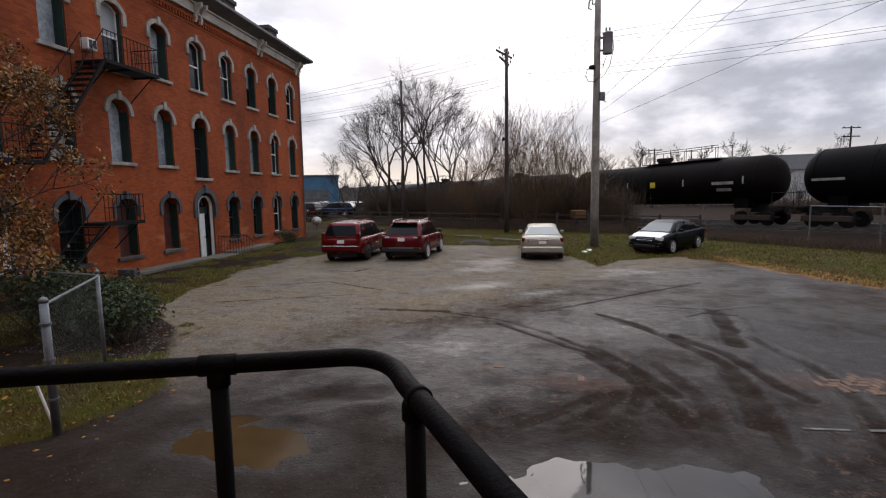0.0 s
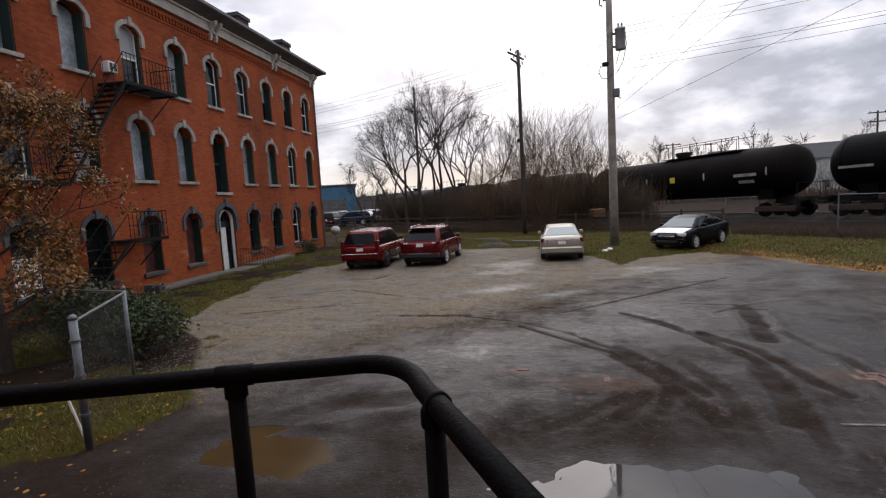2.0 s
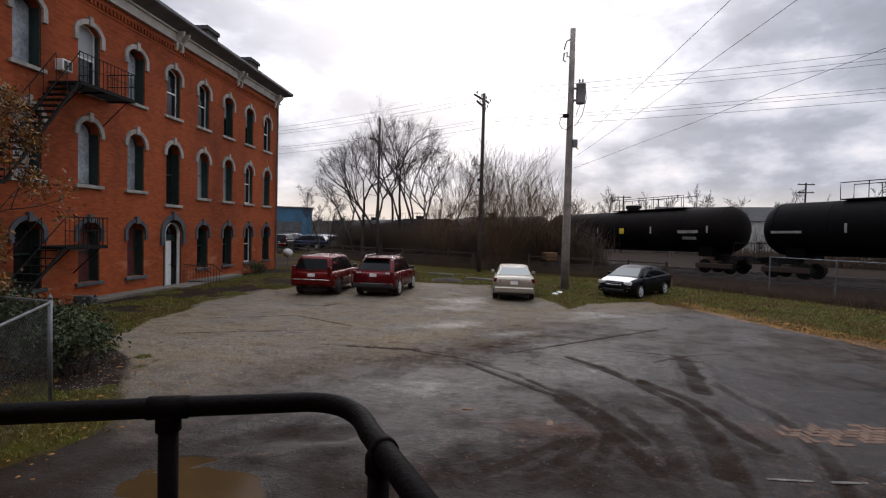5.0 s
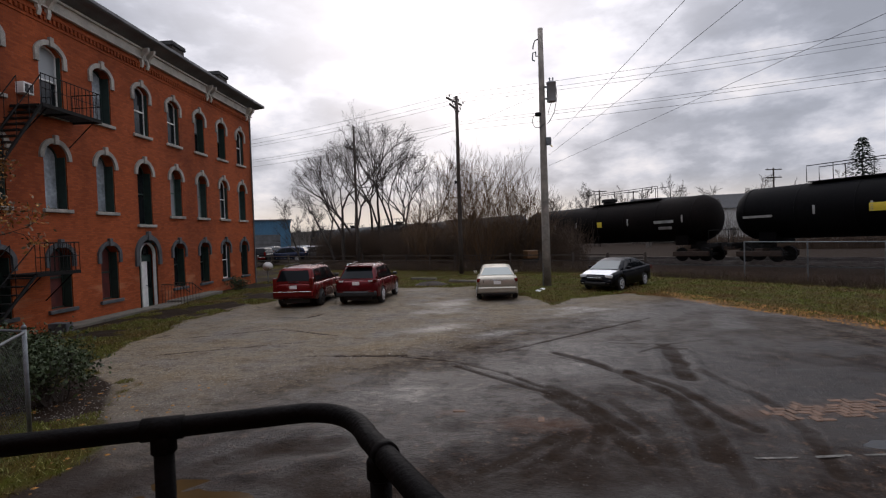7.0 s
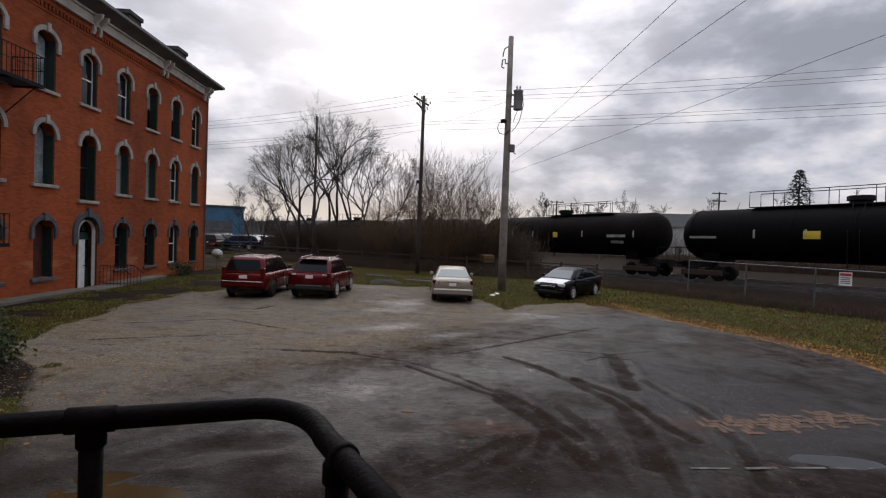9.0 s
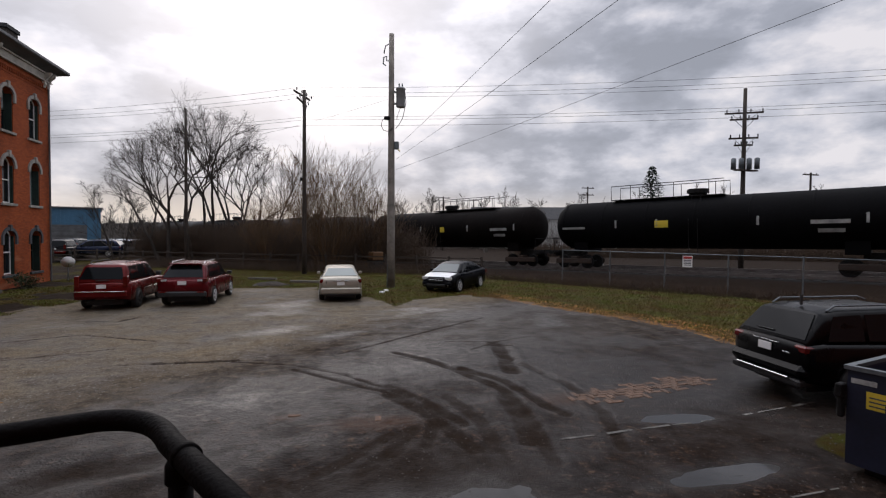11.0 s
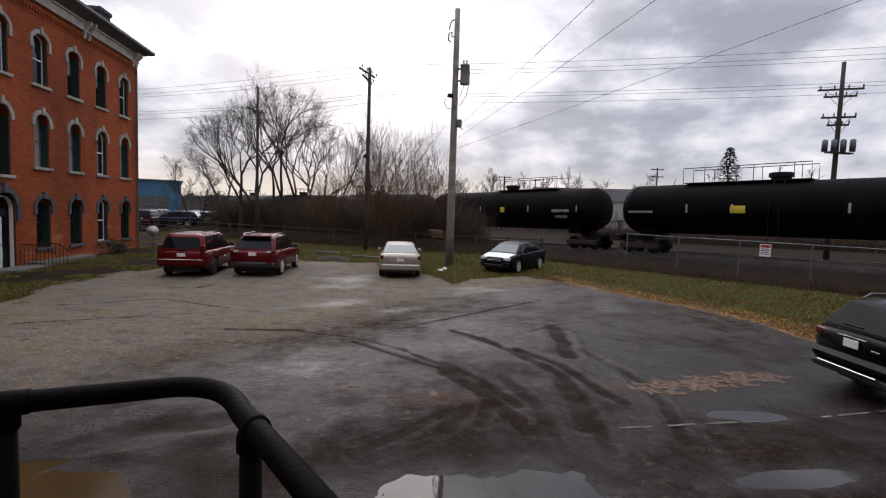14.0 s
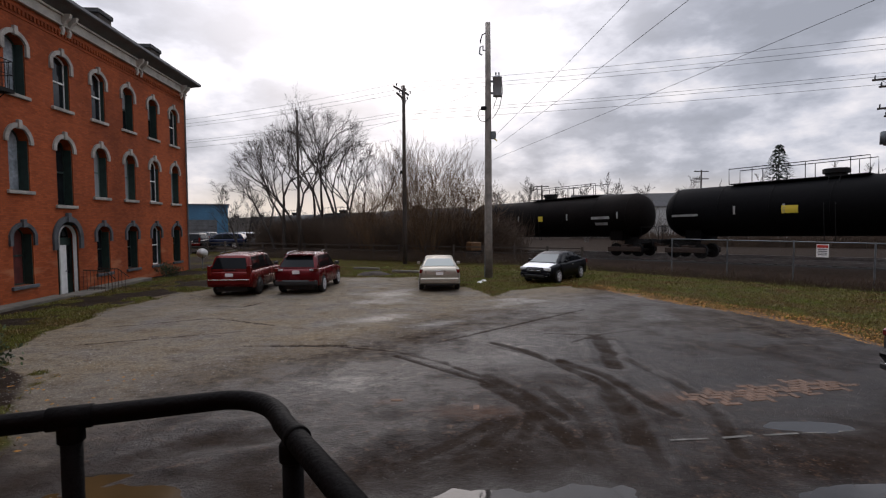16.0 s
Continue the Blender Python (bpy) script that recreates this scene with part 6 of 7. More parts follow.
part("meter_box", boxes((0.1, 0.36, -0.22, 0.0, 7.35, 7.75), bevel=0.03), GALV, grey_pole)
part("lamp_arm", tubes(([(0.2, -0.1, 7.45), (0.42, -0.14, 7.25)], 0.03), seg=6), YELLOW_PAINT, grey_pole)
part("conduit", tubes(([(-0.22, -0.1, 0.0), (-0.2, -0.1, 1.3)], 0.025), seg=8), GALV, grey_pole, "grey plastic conduit at the foot")

thin_pole = thing("utility_pole", pose(-9.75, 43.9, 0), "thin dark utility pole among bare trees", "utility pole", "utility poles")
part("pole", round_pole(12.7, 0.14, 0.09, seg=10), DARK_POLE, thin_pole, smooth=True)
crossarm(thin_pole, 10.7, 1.1, n=3)

right_pole = thing("utility_pole", pose(29.9, 29.4, 0.6), "utility pole with three crossarms and transformer bank beyond the rails", "utility pole", "utility poles")
part("pole", round_pole(12.9, 0.19, 0.12), DARK_POLE, right_pole, smooth=True)
RP = Vector((0.86, -0.5, 0))
for z, h in ((11.2, 1.25), (10.75, 0.9), (9.4, 0.95), (8.9, 0.6)):
    crossarm(right_pole, z, h, n=4, axis=RP)
for k in range(4):
    p = RP * (-0.75 + 0.5 * k)
    bm = lathe([(0.02, 0), (0.17, 0.02), (0.17, 0.75), (0.1, 0.82), (0.02, 0.84)], 14)
    bmesh.ops.transform(bm, matrix=Matrix.Translation((p.x - 0.1, p.y - 0.25, 7.1)) @ pose(0, 0, 0, 90), verts=bm.verts)
    part("transformer", bm, GALV, right_pole, smooth=True)
part("platform", boxes((-0.9, 0.9, -0.4, -0.05, 7.0, 7.1)), DARK_POLE, right_pole)

for x, y, h, arms in ((51.0, 86.0, 12.2, 2), (64.0, 52.2, 11.5, 1), (24.0, 92.0, 10.0, 1), (38.5, 118.0, 11.5, 1), (-1.0, 95.0, 10.0, 1)):
    p = thing("utility_pole", pose(x, y, 0), "distant utility pole with short crossarms", "utility pole", "utility poles")
    part("pole", round_pole(h, 0.17, 0.12, seg=8), DARK_POLE, p)
    for k in range(arms):
        part("crossarm", boxes((-1.3, 1.3, -0.08, 0.08, h - 0.35 - 1.3 * k, h - 0.2 - 1.3 * k)), DARK_POLE, p)
        for xx in (-1.0, 1.0):
            insulator(Vector((xx, 0, h - 0.2 - 1.3 * k)), p)


def wire(a, b, sag, r=0.010, name="overhead_wire", label="thin overhead electric wire"):
    a, b = Vector(a), Vector(b)
    pts = [a.lerp(b, t) - Vector((0, 0, 4 * sag * t * (1 - t))) for t in [k / 18 for k in range(19)]]
    bm = bmesh.new()
    tube(bm, pts, r, seg=5)
    tagged(part(name, bm, BLACK_PLASTIC), label, "wire", "overhead wires")


for k, (off, z) in enumerate(((-1.1, 12.6), (0.15, 12.6), (1.1, 12.6))):
    here = LINE_P + LINE_N * off + Vector((0, 0, z))
    wire(here, LINE_P + LINE_N * off - LINE_U * 44 + Vector((0, 0, 12.4)), 0.9)
    wire(here, LINE_P + LINE_N * off + LINE_U * 62 + Vector((0, 0, 13.6)), 0.9)
for k, z in enumerate((10.95, 10.75, 10.35)):
    here = LINE_P + LINE_N * 0.15 + Vector((0, 0, z))
    wire(here, here - LINE_U * 44 + Vector((0, 0, -0.2)), 0.7)
    wire(here, here + LINE_U * 62 + Vector((0, 0, 1.0)), 0.7)
wire((3.95, 26.3, 10.0), (-14.0, 44.0, 9.0), 0.6, 0.008)
for a, b, sag in (((4.3, 26.2, 7.45), (4.9, 10.3, 8.0), 0.1), ((4.3, 26.2, 6.85), (6.4, 9.5, 8.1), 0.1), ((4.3, 26.2, 6.3), (11.5, 8.0, 8.3), 0.1)):
    a, b = Vector(a), Vector(b)
    wire(a, a + (b - a) * 1.75, sag, 0.0065, label="service wire running off the grey pole")


# ---- railway fence ----
CHAIN = material("chain_link_steel", (0.085, 0.09, 0.095), 0.5, metal=0.5, var=0.2, scale=5, bump=0)


def wire_mesh(a, b, z0, z1, pitch, r=0.0025):
    """Diamond mesh between two uprights: crossing flat wires."""
    a, b = Vector(a), Vector(b)
    length, u = (b - a).length, (b - a).normalized()
    h = z1 - z0
    vs, fs = [], []
    n = int((length + h) / pitch)
    for sgn in (1, -1):
        for k in range(n + 1):
            s0 = k * pitch - (h if sgn > 0 else 0)
            p0, p1 = (s0, 0.0), (s0 + h, h)
            if sgn < 0:
                p0, p1 = (s0, 0.0), (s0 - h, h)
            (xa, ya), (xb, yb) = p0, p1
            for lim in (0.0, length):
                if (xa - lim) * (xb - lim) < 0:
                    t = (lim - xa) / (xb - xa)
                    q = (lim, ya + (yb - ya) * t)
                    if (lim == 0.0) == (xa < xb):
                        xa, ya = q
                    else:
                        xb, yb = q
            if max(xa, xb) > length + 1e-6 or min(xa, xb) < -1e-6 or abs(xa - xb) < 1e-4:
                continue
            d = r * 1.4
            i = len(vs)
            za0, zb0 = a.z + z0, a.z + z0
            for x, y, o in ((xa, ya, -d), (xa, ya, d), (xb, yb, d), (xb, yb, -d)):
                p = a + u * (x + o)
                base = a.z + (b.z - a.z) * x / length
                vs.append((p.x, p.y, base + z0 + y))
            fs.append((i, i + 1, i + 2, i + 3))
    me = bpy.data.meshes.new("mesh")
    me.from_pydata(vs, [], fs)
    return me


def rail_fence():
    f = thing("chain_link_fence", pose(0, 0, 0), "galvanised chain-link fence along the railway bank", "fence")
    pts = []
    for s in np.arange(-36.5, 16.5, 3.05):
        p = TRACK_N * 27.9 + TRACK_U * float(s)
        pts.append(Vector((p.x, p.y, float(ground_height(np.array(p.x), np.array(p.y))))))
    H = 1.95
    for k, p in enumerate(pts):
        part("post", tubes(([(p.x, p.y, p.z - 0.2), (p.x, p.y, p.z + H + 0.05)], 0.036), seg=8), GALV, f)
    for a, b in zip(pts, pts[1:]):
        part("top_rail", tubes(([(a.x, a.y, a.z + H), (b.x, b.y, b.z + H)], 0.024), seg=6), GALV, f)
        mesh_part("mesh", wire_mesh(a, b, 0.05, H, 0.16, 0.0014), CHAIN, f)
    sgn = thing("warning_sign", look((18.78, 21.75, 1.62), (0, 0, 2.2)), "white warning sign with red header on the fence", "sign")
    part("board", boxes((-0.23, 0.23, -0.3, 0.3, -0.012, 0.0)), WHITE_PAINT, sgn)
    part("header", boxes((-0.2, 0.2, 0.14, 0.26, -0.022, -0.0125)), RED_PAINT, sgn, "red header bar")
    for k in range(4):
        part("text_bar", boxes((-0.17, 0.17, 0.04 - 0.08 * k, 0.075 - 0.08 * k, -0.02, -0.0125)), DARK_STONE, sgn, "dark line of small writing")


rail_fence()


def street_fence():
    f = thing("rail_fence", pose(0, 0, 0), "weathered dark wooden rail fence by the street", "fence")
    a, b = Vector((11.5, 33.2, 0.05)), Vector((-22.0, 51.0, 0.05))
    n = 16
    for k in range(n + 1):
        p = a.lerp(b, k / n)
        part("post", boxes((p.x - 0.07, p.x + 0.07, p.y - 0.07, p.y + 0.07, -0.2, 1.35), bevel=0.01), DARK_POLE, f)
        if k < n:
            q = a.lerp(b, (k + 1) / n)
            for z in (0.4, 0.8, 1.2):
                part("rail", tubes(([(p.x, p.y, z), (q.x, q.y, z)], 0.055), seg=4), DARK_POLE, f)


street_fence()

# ---- trees and brush ----
class Wood:
    """Collects tapered twigs into one mesh."""

    def __init__(self):
        self.v, self.f = [], []

    def twig(self, p, q, r0, r1, sides=4):
        d = (q - p)
        if d.length < 1e-4:
            return
        d.normalize()
        s = d.orthogonal().normalized()
        o = d.cross(s)
        i = len(self.v)
        for c, r in ((p, r0), (q, r1)):
            for k in range(sides):
                a = 2 * math.pi * k / sides
                w = c + (s * math.cos(a) + o * math.sin(a)) * r
                self.v.append((w.x, w.y, w.z))
        for k in range(sides):
            j = (k + 1) % sides
            self.f.append((i + k, i + j, i + sides + j, i + sides + k))

    def mesh(self, name):
        me = bpy.data.meshes.new(name)
        me.from_pydata(self.v, [], self.f)
        return me


def limb(w, rng, p, d, length, r, depth, kids, up=0.15, wild=0.16, tips=None, minr=0.006):
    """A bending limb with side limbs."""
    n = 4 if depth else 2
    pts = [p.copy()]
    dd = d.copy()
    for k in range(n):
        dd = (dd + Vector((rng.uniform(-1, 1), rng.uniform(-1, 1), rng.uniform(-0.6, 1))) * wild + Vector((0, 0, up * 0.3))).normalized()
        pts.append(pts[-1] + dd * length / n)
    for k in range(n):
        a, b = r * (1 - 0.75 * k / n), r * (1 - 0.75 * (k + 1) / n)
        w.twig(pts[k], pts[k + 1], max(minr, a), max(minr * 0.7, b), 6 if r > 0.06 else (4 if r > 0.02 else 3))
    if depth == 0:
        if tips is not None:
            tips.append((pts[-1], dd))
        return
    for c in range(kids[0]):
        t = rng.uniform(0.28, 1.0)
        k = min(n - 1, int(t * n))
        q = pts[k].lerp(pts[k + 1], t * n - k)
        base = (pts[k + 1] - pts[k]).normalized()
        az = rng.uniform(0, 2 * math.pi)
        side = base.orthogonal().normalized()
        side = Matrix.Rotation(az, 3, base) @ side
        ang = rng.uniform(0.45, 0.95)
        nd = (base * math.cos(ang) + side * math.sin(ang) + Vector((0, 0, up))).normalized()
        limb(w, rng, q, nd, length * rng.uniform(0.38, 0.62) * (1.15 - 0.5 * t), max(minr, r * rng.uniform(0.35, 0.5)), depth - 1, kids[1:], up, wild, tips, minr)


def bare_tree(m, label, stems, seed, kids=(8, 6, 5), group="bare trees", mat=None, minr=0.011, up=0.1, wild=0.18):
    rng = random.Random(seed)
    t = thing("bare_tree", m, label, "tree", group)
    crown = Wood()
    for x, y, lx, ly, h, r in stems:
        p, d = Vector((x, y, -0.3)), Vector((lx, ly, 1)).normalized()
        tw = Wood()
        # trunk as a bending limb; its side limbs make the crown
        pts, dd, n = [p.copy()], d.copy(), 7
        for k in range(n):
            dd = (dd + Vector((rng.uniform(-1, 1), rng.uniform(-1, 1), 0.3)) * 0.06).normalized()
            pts.append(pts[-1] + dd * h / n)
        for k in range(n):
            tw.twig(pts[k], pts[k + 1], r * (1 - 0.85 * k / n), r * (1 - 0.85 * (k + 1) / n), 8)
        mesh_part("trunk", tw.mesh("trunk"), mat or BARK, t, smooth=True)
        for c in range(kids[0] * 2):
            tt = rng.uniform(0.2, 1.0)
            k = min(n - 1, int(tt * n))
            q = pts[k].lerp(pts[k + 1], tt * n - k)
            base = (pts[k + 1] - pts[k]).normalized()
            side = Matrix.Rotation(rng.uniform(0, 6.283), 3, base) @ base.orthogonal().normalized()
            nd = (base * 0.85 + side * rng.uniform(0.4, 0.75) + Vector((0, 0, up))).normalized()
            limb(crown, rng, q, nd, h * rng.uniform(0.30, 0.56) * (1.2 - 0.65 * tt), r * 0.34 * (1.25 - tt), len(kids) - 1, kids[1:], up, wild, None, minr)
    mesh_part("crown", crown.mesh("crown"), mat or BARK, t, "leafless branches and twigs")
    return t


def forked_tree(m, label, stems, seed, levels=6):
    """A many-stemmed tree whose limbs fork again and again into a rounded crown of fine twigs."""
    rng = random.Random(seed)
    t = thing("bare_tree", m, label, "tree", "bare trees")
    crown = Wood()

    def turned(d, angle):
        side = Matrix.Rotation(rng.uniform(0, 6.283), 3, d) @ d.orthogonal().normalized()
        return (d * math.cos(angle) + side * math.sin(angle)).normalized()

    def grow(w, p, d, length, r, level):
        n = 3
        q, dd = p, d
        for k in range(n):
            dd = (dd + Vector((rng.uniform(-1, 1), rng.uniform(-1, 1), rng.uniform(-0.6, 0.8))) * 0.11).normalized()
            e = q + dd * length / n
            ra, rb = r * (1 - 0.3 * k / n), r * (1 - 0.3 * (k + 1) / n)
            w.twig(q, e, max(0.006, ra), max(0.005, rb), 7 if r > 0.08 else (5 if r > 0.03 else 3))
            if level < levels - 1:
                for _ in range(1):
                    s0 = q.lerp(e, rng.random())
                    sd = turned(dd, rng.uniform(0.5, 1.0))
                    mid = s0 + sd * length * rng.uniform(0.2, 0.38)
                    crown.twig(s0, mid, max(0.006, r * 0.3), 0.006, 3)
                    for _ in range(2):
                        crown.twig(mid, mid + turned(sd, 0.5) * length * rng.uniform(0.15, 0.3), 0.006, 0.004, 3)
            q = e
        if level == 0:
            return
        for c in range(3 if rng.random() < 0.35 else 2):
            nd = (turned(dd, rng.uniform(0.25, 0.72)) + Vector((0, 0, 0.12))).normalized()
            grow(crown, q, nd, length * rng.uniform(0.68, 0.88), r * (0.70 if c == 0 else 0.55), level - 1)

    for x, y, lx, ly, first, r in stems:
        trunk = Wood()
        grow(trunk, Vector((x, y, -0.3)), Vector((lx, ly, 1)).normalized(), first, r, levels)
        mesh_part("trunk", trunk.mesh("trunk"), BARK, t, smooth=True)
    mesh_part("crown", crown.mesh("crown"), BARK, t, "leafless branches and twigs")


rs = random.Random(4)
stems = []
for k in range(9):
    x = -4.2 + k
    stems.append((x * 0.85, rs.uniform(-1.5, 1.5), x * 0.075, rs.uniform(-0.08, 0.08), 3.95 - 0.07 * x * x + rs.uniform(-0.2, 0.2), rs.uniform(0.16, 0.22)))
for k in range(2):
    forked_tree(pose(-9.6, 50.5, 0.0, 0, 0, 11), "tall clump of bare grey-brown trees", stems[5 * k:5 * k + 5], 11 + k)
bare_tree(pose(-16.8, 50.0, 0, 0, 0, 0), "small crooked bare tree beside the taller clump", [(0, 0, -0.18, 0, 6.2, 0.12), (0.3, 0.2, 0.15, 0.1, 5.6, 0.10)], 31, (7, 6, 5), minr=0.011)
bare_tree(pose(-4.3, 48.5, 0, 0, 0, 0), "leaning young bare tree", [(0, 0, 0.28, 0, 9.4, 0.13)], 33, (7, 6, 5), minr=0.011)


def fan_shrub(m, label, seed, n, spread, h, mat):
    rng = random.Random(seed)
    t = thing("bare_shrub", m, label, "shrub", "bare shrubs")
    for k in range(n):
        w = Wood()
        a, o = rng.uniform(0, 6.283), rng.uniform(0, 0.6)
        p = Vector((o * math.cos(a) * spread * 0.35, o * math.sin(a) * spread * 0.35, -0.1))
        tilt = rng.uniform(0.05, 0.7)
        d = Vector((math.cos(a) * tilt, math.sin(a) * tilt, 1)).normalized()
        limb(w, rng, p, d, h * rng.uniform(0.65, 1.02), rng.uniform(0.014, 0.036), 2, (9, 6), 0.24, 0.07, None, 0.007)
        mesh_part("stem", w.mesh("stem"), mat, t)


fan_shrub(pose(1.3, 39.2, 0), "large leafless shrub with fanned brown stems", 7, 56, 4.6, 7.8, SHRUB_TWIG)
fan_shrub(pose(4.6, 41.0, 0), "leafless brown shrub near the rails", 8, 22, 3.2, 6.2, SHRUB_TWIG)
fan_shrub(pose(-3.2, 42.0, 0), "leafless brown shrub near the street", 9, 20, 3.4, 5.4, SHRUB_TWIG)


def thicket(name, label, seed, n, place, hmin, hmax, mat, r=0.012, lean=0.35):
    rng = random.Random(seed)
    w = Wood()
    for k in range(n):
        p = place(rng)
        h = rng.uniform(hmin, hmax)
        d = Vector((rng.uniform(-lean, lean), rng.uniform(-lean, lean), 1)).normalized()
        q = p + d * h * 0.55
        e = q + (d + Vector((rng.uniform(-0.35, 0.35), rng.uniform(-0.35, 0.35), 0.1))).normalized() * h * 0.45
        w.twig(p, q, r, r * 0.7, 3)
        w.twig(q, e, r * 0.7, r * 0.3, 3)
        for _ in range(2):
            s = p.lerp(e, rng.uniform(0.3, 0.8))
            w.twig(s, s + Vector((rng.uniform(-1, 1), rng.uniform(-1, 1), rng.uniform(0.2, 1.2))) * h * 0.25, r * 0.6, r * 0.25, 3)
    tagged(mesh_part(name, w.mesh(name), mat), label, "brush", kind="stuff")


def along(a, b, wide, zf=True):
    a, b = Vector(a), Vector(b)

    def place(rng):
        p = a.lerp(b, rng.random()) + Vector((rng.uniform(-wide, wide), rng.uniform(-wide, wide), 0))
        s, d = p.dot(TRACK_U), p.dot(TRACK_N)
        p.z = float(smooth(TRACK_D - 5.4, TRACK_D - 2.2, d) * (track_z(s) - 0.25)) - 0.03
        return p
    return place


thicket("thicket", "dense brown leafless brush below the trees", 51, 6000, along((-14.0, 52, 0), (-4.5, 50, 0), 2.4), 1.4, 4.0, TWIG, 0.018)
thicket("thicket", "dense brown leafless brush beyond the street fence", 52, 9000, along((-6.0, 48.5, 0), (7.5, 41.5, 0), 2.4), 1.0, 4.3, TWIG, 0.013)
thicket("thicket", "low dark brush behind the railway track", 57, 5000, along((70.0, 5.0, 1.0), (50.9, 34.4, 0.5), 1.5), 0.9, 2.0, TWIG, 0.03)
thicket("thicket", "low dark brush behind the railway track", 58, 4200, along((50.9, 34.4, 0.5), (29.1, 68.0, -0.1), 1.5), 0.9, 2.0, TWIG, 0.03)
thicket("dry_weeds", "dry brown weeds along the railway fence", 53, 5200, along((11.0, 30.5, 0), (27.0, 9.5, 0), 0.55), 0.2, 0.75, TWIG, 0.007, 0.6)
thicket("dry_weeds", "dry brown weeds below the rail fence", 54, 4200, along((11.0, 33.0, 0), (-16.0, 47.0, 0), 1.0), 0.3, 1.1, TWIG, 0.009, 0.6)
# woods beyond the railway
rw = random.Random(77)
for k in range(24):
    b = radians(-7.0 - 2.3 * k + rw.uniform(-1, 1))
    d = rw.uniform(78, 120)
    h = d * math.tan(radians(rw.uniform(4.2, 5.9))) + 1.5
    bare_tree(pose(-d * math.sin(b), d * math.cos(b), 0), "distant bare tree beyond the railway", [(0, 0, rw.uniform(-0.1, 0.1), 0, h * 0.85, 0.16), (0.6, 0.3, rw.uniform(-0.2, 0.2), 0, h * 0.75, 0.12)], 100 + k, (6, 5, 4), "distant trees", HAZED_TWIG, 0.022)


def far_place(rng):
    b = radians(rng.uniform(-66, 26))
    d = rng.uniform(95, 150)
    return Vector((-d * math.sin(b), d * math.cos(b), 0))


thicket("far_brush", "far bare hedgerows along the horizon", 55, 7000, far_place, 2.5, 6.0, HAZED_TWIG, 0.05)


def conifer(m, h, r, seed):
    rng = random.Random(seed)
    t = thing("conifer", m, "dark green spruce with drooping boughs beyond the railway", "tree", "conifers")
    bm = bmesh.new()
    tube(bm, [(0, 0, -0.2), (0, 0, h)], 0.22, 0.03, 8)
    part("trunk", bm, BARK, t)
    vs, fs = [], []
    for k in range(1500):
        z = h * (0.10 + 0.9 * rng.random() ** 0.85)
        rad = r * (1 - z / h) ** 0.8 * rng.uniform(0.3, 1.08) + 0.15
        a = rng.uniform(0, 6.283)
        c = Vector((rad * math.cos(a), rad * math.sin(a), z - 0.25 * rad))
        out = Vector((math.cos(a), math.sin(a), -0.45)).normalized() * rng.uniform(0.35, 0.8)
        side = Vector((-math.sin(a), math.cos(a), rng.uniform(-0.3, 0.3))) * rng.uniform(0.12, 0.26)
        i = len(vs)
        vs += [tuple(c - side), tuple(c + side), tuple(c + out)]
        fs.append((i, i + 1, i + 2))
    me = bpy.data.meshes.new("crown")
    me.from_pydata(vs, [], fs)
    mesh_part("crown", me, NEEDLES, t, "dark needle boughs")


NEEDLES = material("dark_spruce_needles", (0.018, 0.034, 0.020), 0.8, var=0.4, scale=0.8, bump=0)
conifer(pose(66.4, 87.6, 0), 17.0, 5.6, 5)
conifer(pose(52.5, 79.0, 0), 9.0, 1.8, 6)


def leaf_cloud(name, parent, mat, centres, n, size, rng, label=""):
    vs, fs = [], []
    for k in range(n):
        p, _ = centres[rng.randrange(len(centres))]
        c = p + Vector((rng.gauss(0, 1), rng.gauss(0, 1), rng.gauss(0, 1))) * size * 1.9
        a, b = Vector((rng.uniform(-1, 1), rng.uniform(-1, 1), rng.uniform(-1, 1))).normalized(), Vector((rng.uniform(-1, 1), rng.uniform(-1, 1), rng.uniform(-1, 1)))
        b = (b - a * b.dot(a)).normalized()
        s = size * rng.uniform(0.6, 1.2)
        i = len(vs)
        vs += [tuple(c - a * s), tuple(c + b * s * 0.45 + a * s * 0.1), tuple(c + a * s), tuple(c - b * s * 0.45 + a * s * 0.1)]
        fs.append((i, i + 1, i + 2, i + 3))
    me = bpy.data.meshes.new(name)
    me.from_pydata(vs, [], fs)
    return mesh_part(name, me, mat, parent, label)


LEAF_GOLD = material("ochre_autumn_leaves", (0.30, 0.135, 0.018), 0.8, var=0.5, scale=2.5, bump=0)
LEAF_BROWN = material("dull_brown_leaves", (0.11, 0.062, 0.022), 0.7, var=0.5, scale=2.5, bump=0)
LEAF_GREEN = material("dark_evergreen_leaves", (0.034, 0.056, 0.016), 0.75, var=0.5, scale=3, bump=0)


def garden_tree():
    rng = random.Random(41)
    t = thing("garden_tree", pose(-10.15, 7.85, 0), "small tree with sparse ochre autumn leaves by the building", "tree")
    w, tips = Wood(), []
    limb(w, rng, Vector((0, 0, -0.2)), Vector((0.02, 0, 1)), 4.6, 0.13, 0, (), 0.1, 0.05)
    for k in range(26):
        a = 6.283 * k / 9 + rng.uniform(-0.3, 0.3)
        z = rng.uniform(1.0, 4.2)
        d = Vector((math.cos(a), math.sin(a), 0.15 + 0.16 * z)).normalized()
        limb(w, rng, Vector((0, 0, z)), d, rng.uniform(1.3, 2.3), 0.035, 3, (4, 4, 4), 0.06, 0.16, tips, 0.004)
    mesh_part("trunk", w.mesh("trunk"), BARK, t)
    leaf_cloud("leaves", t, LEAF_GOLD, tips, 9000, 0.052, rng, "ochre leaves")
    leaf_cloud("leaves", t, LEAF_BROWN, tips, 8000, 0.052, rng, "brown leaves")


garden_tree()


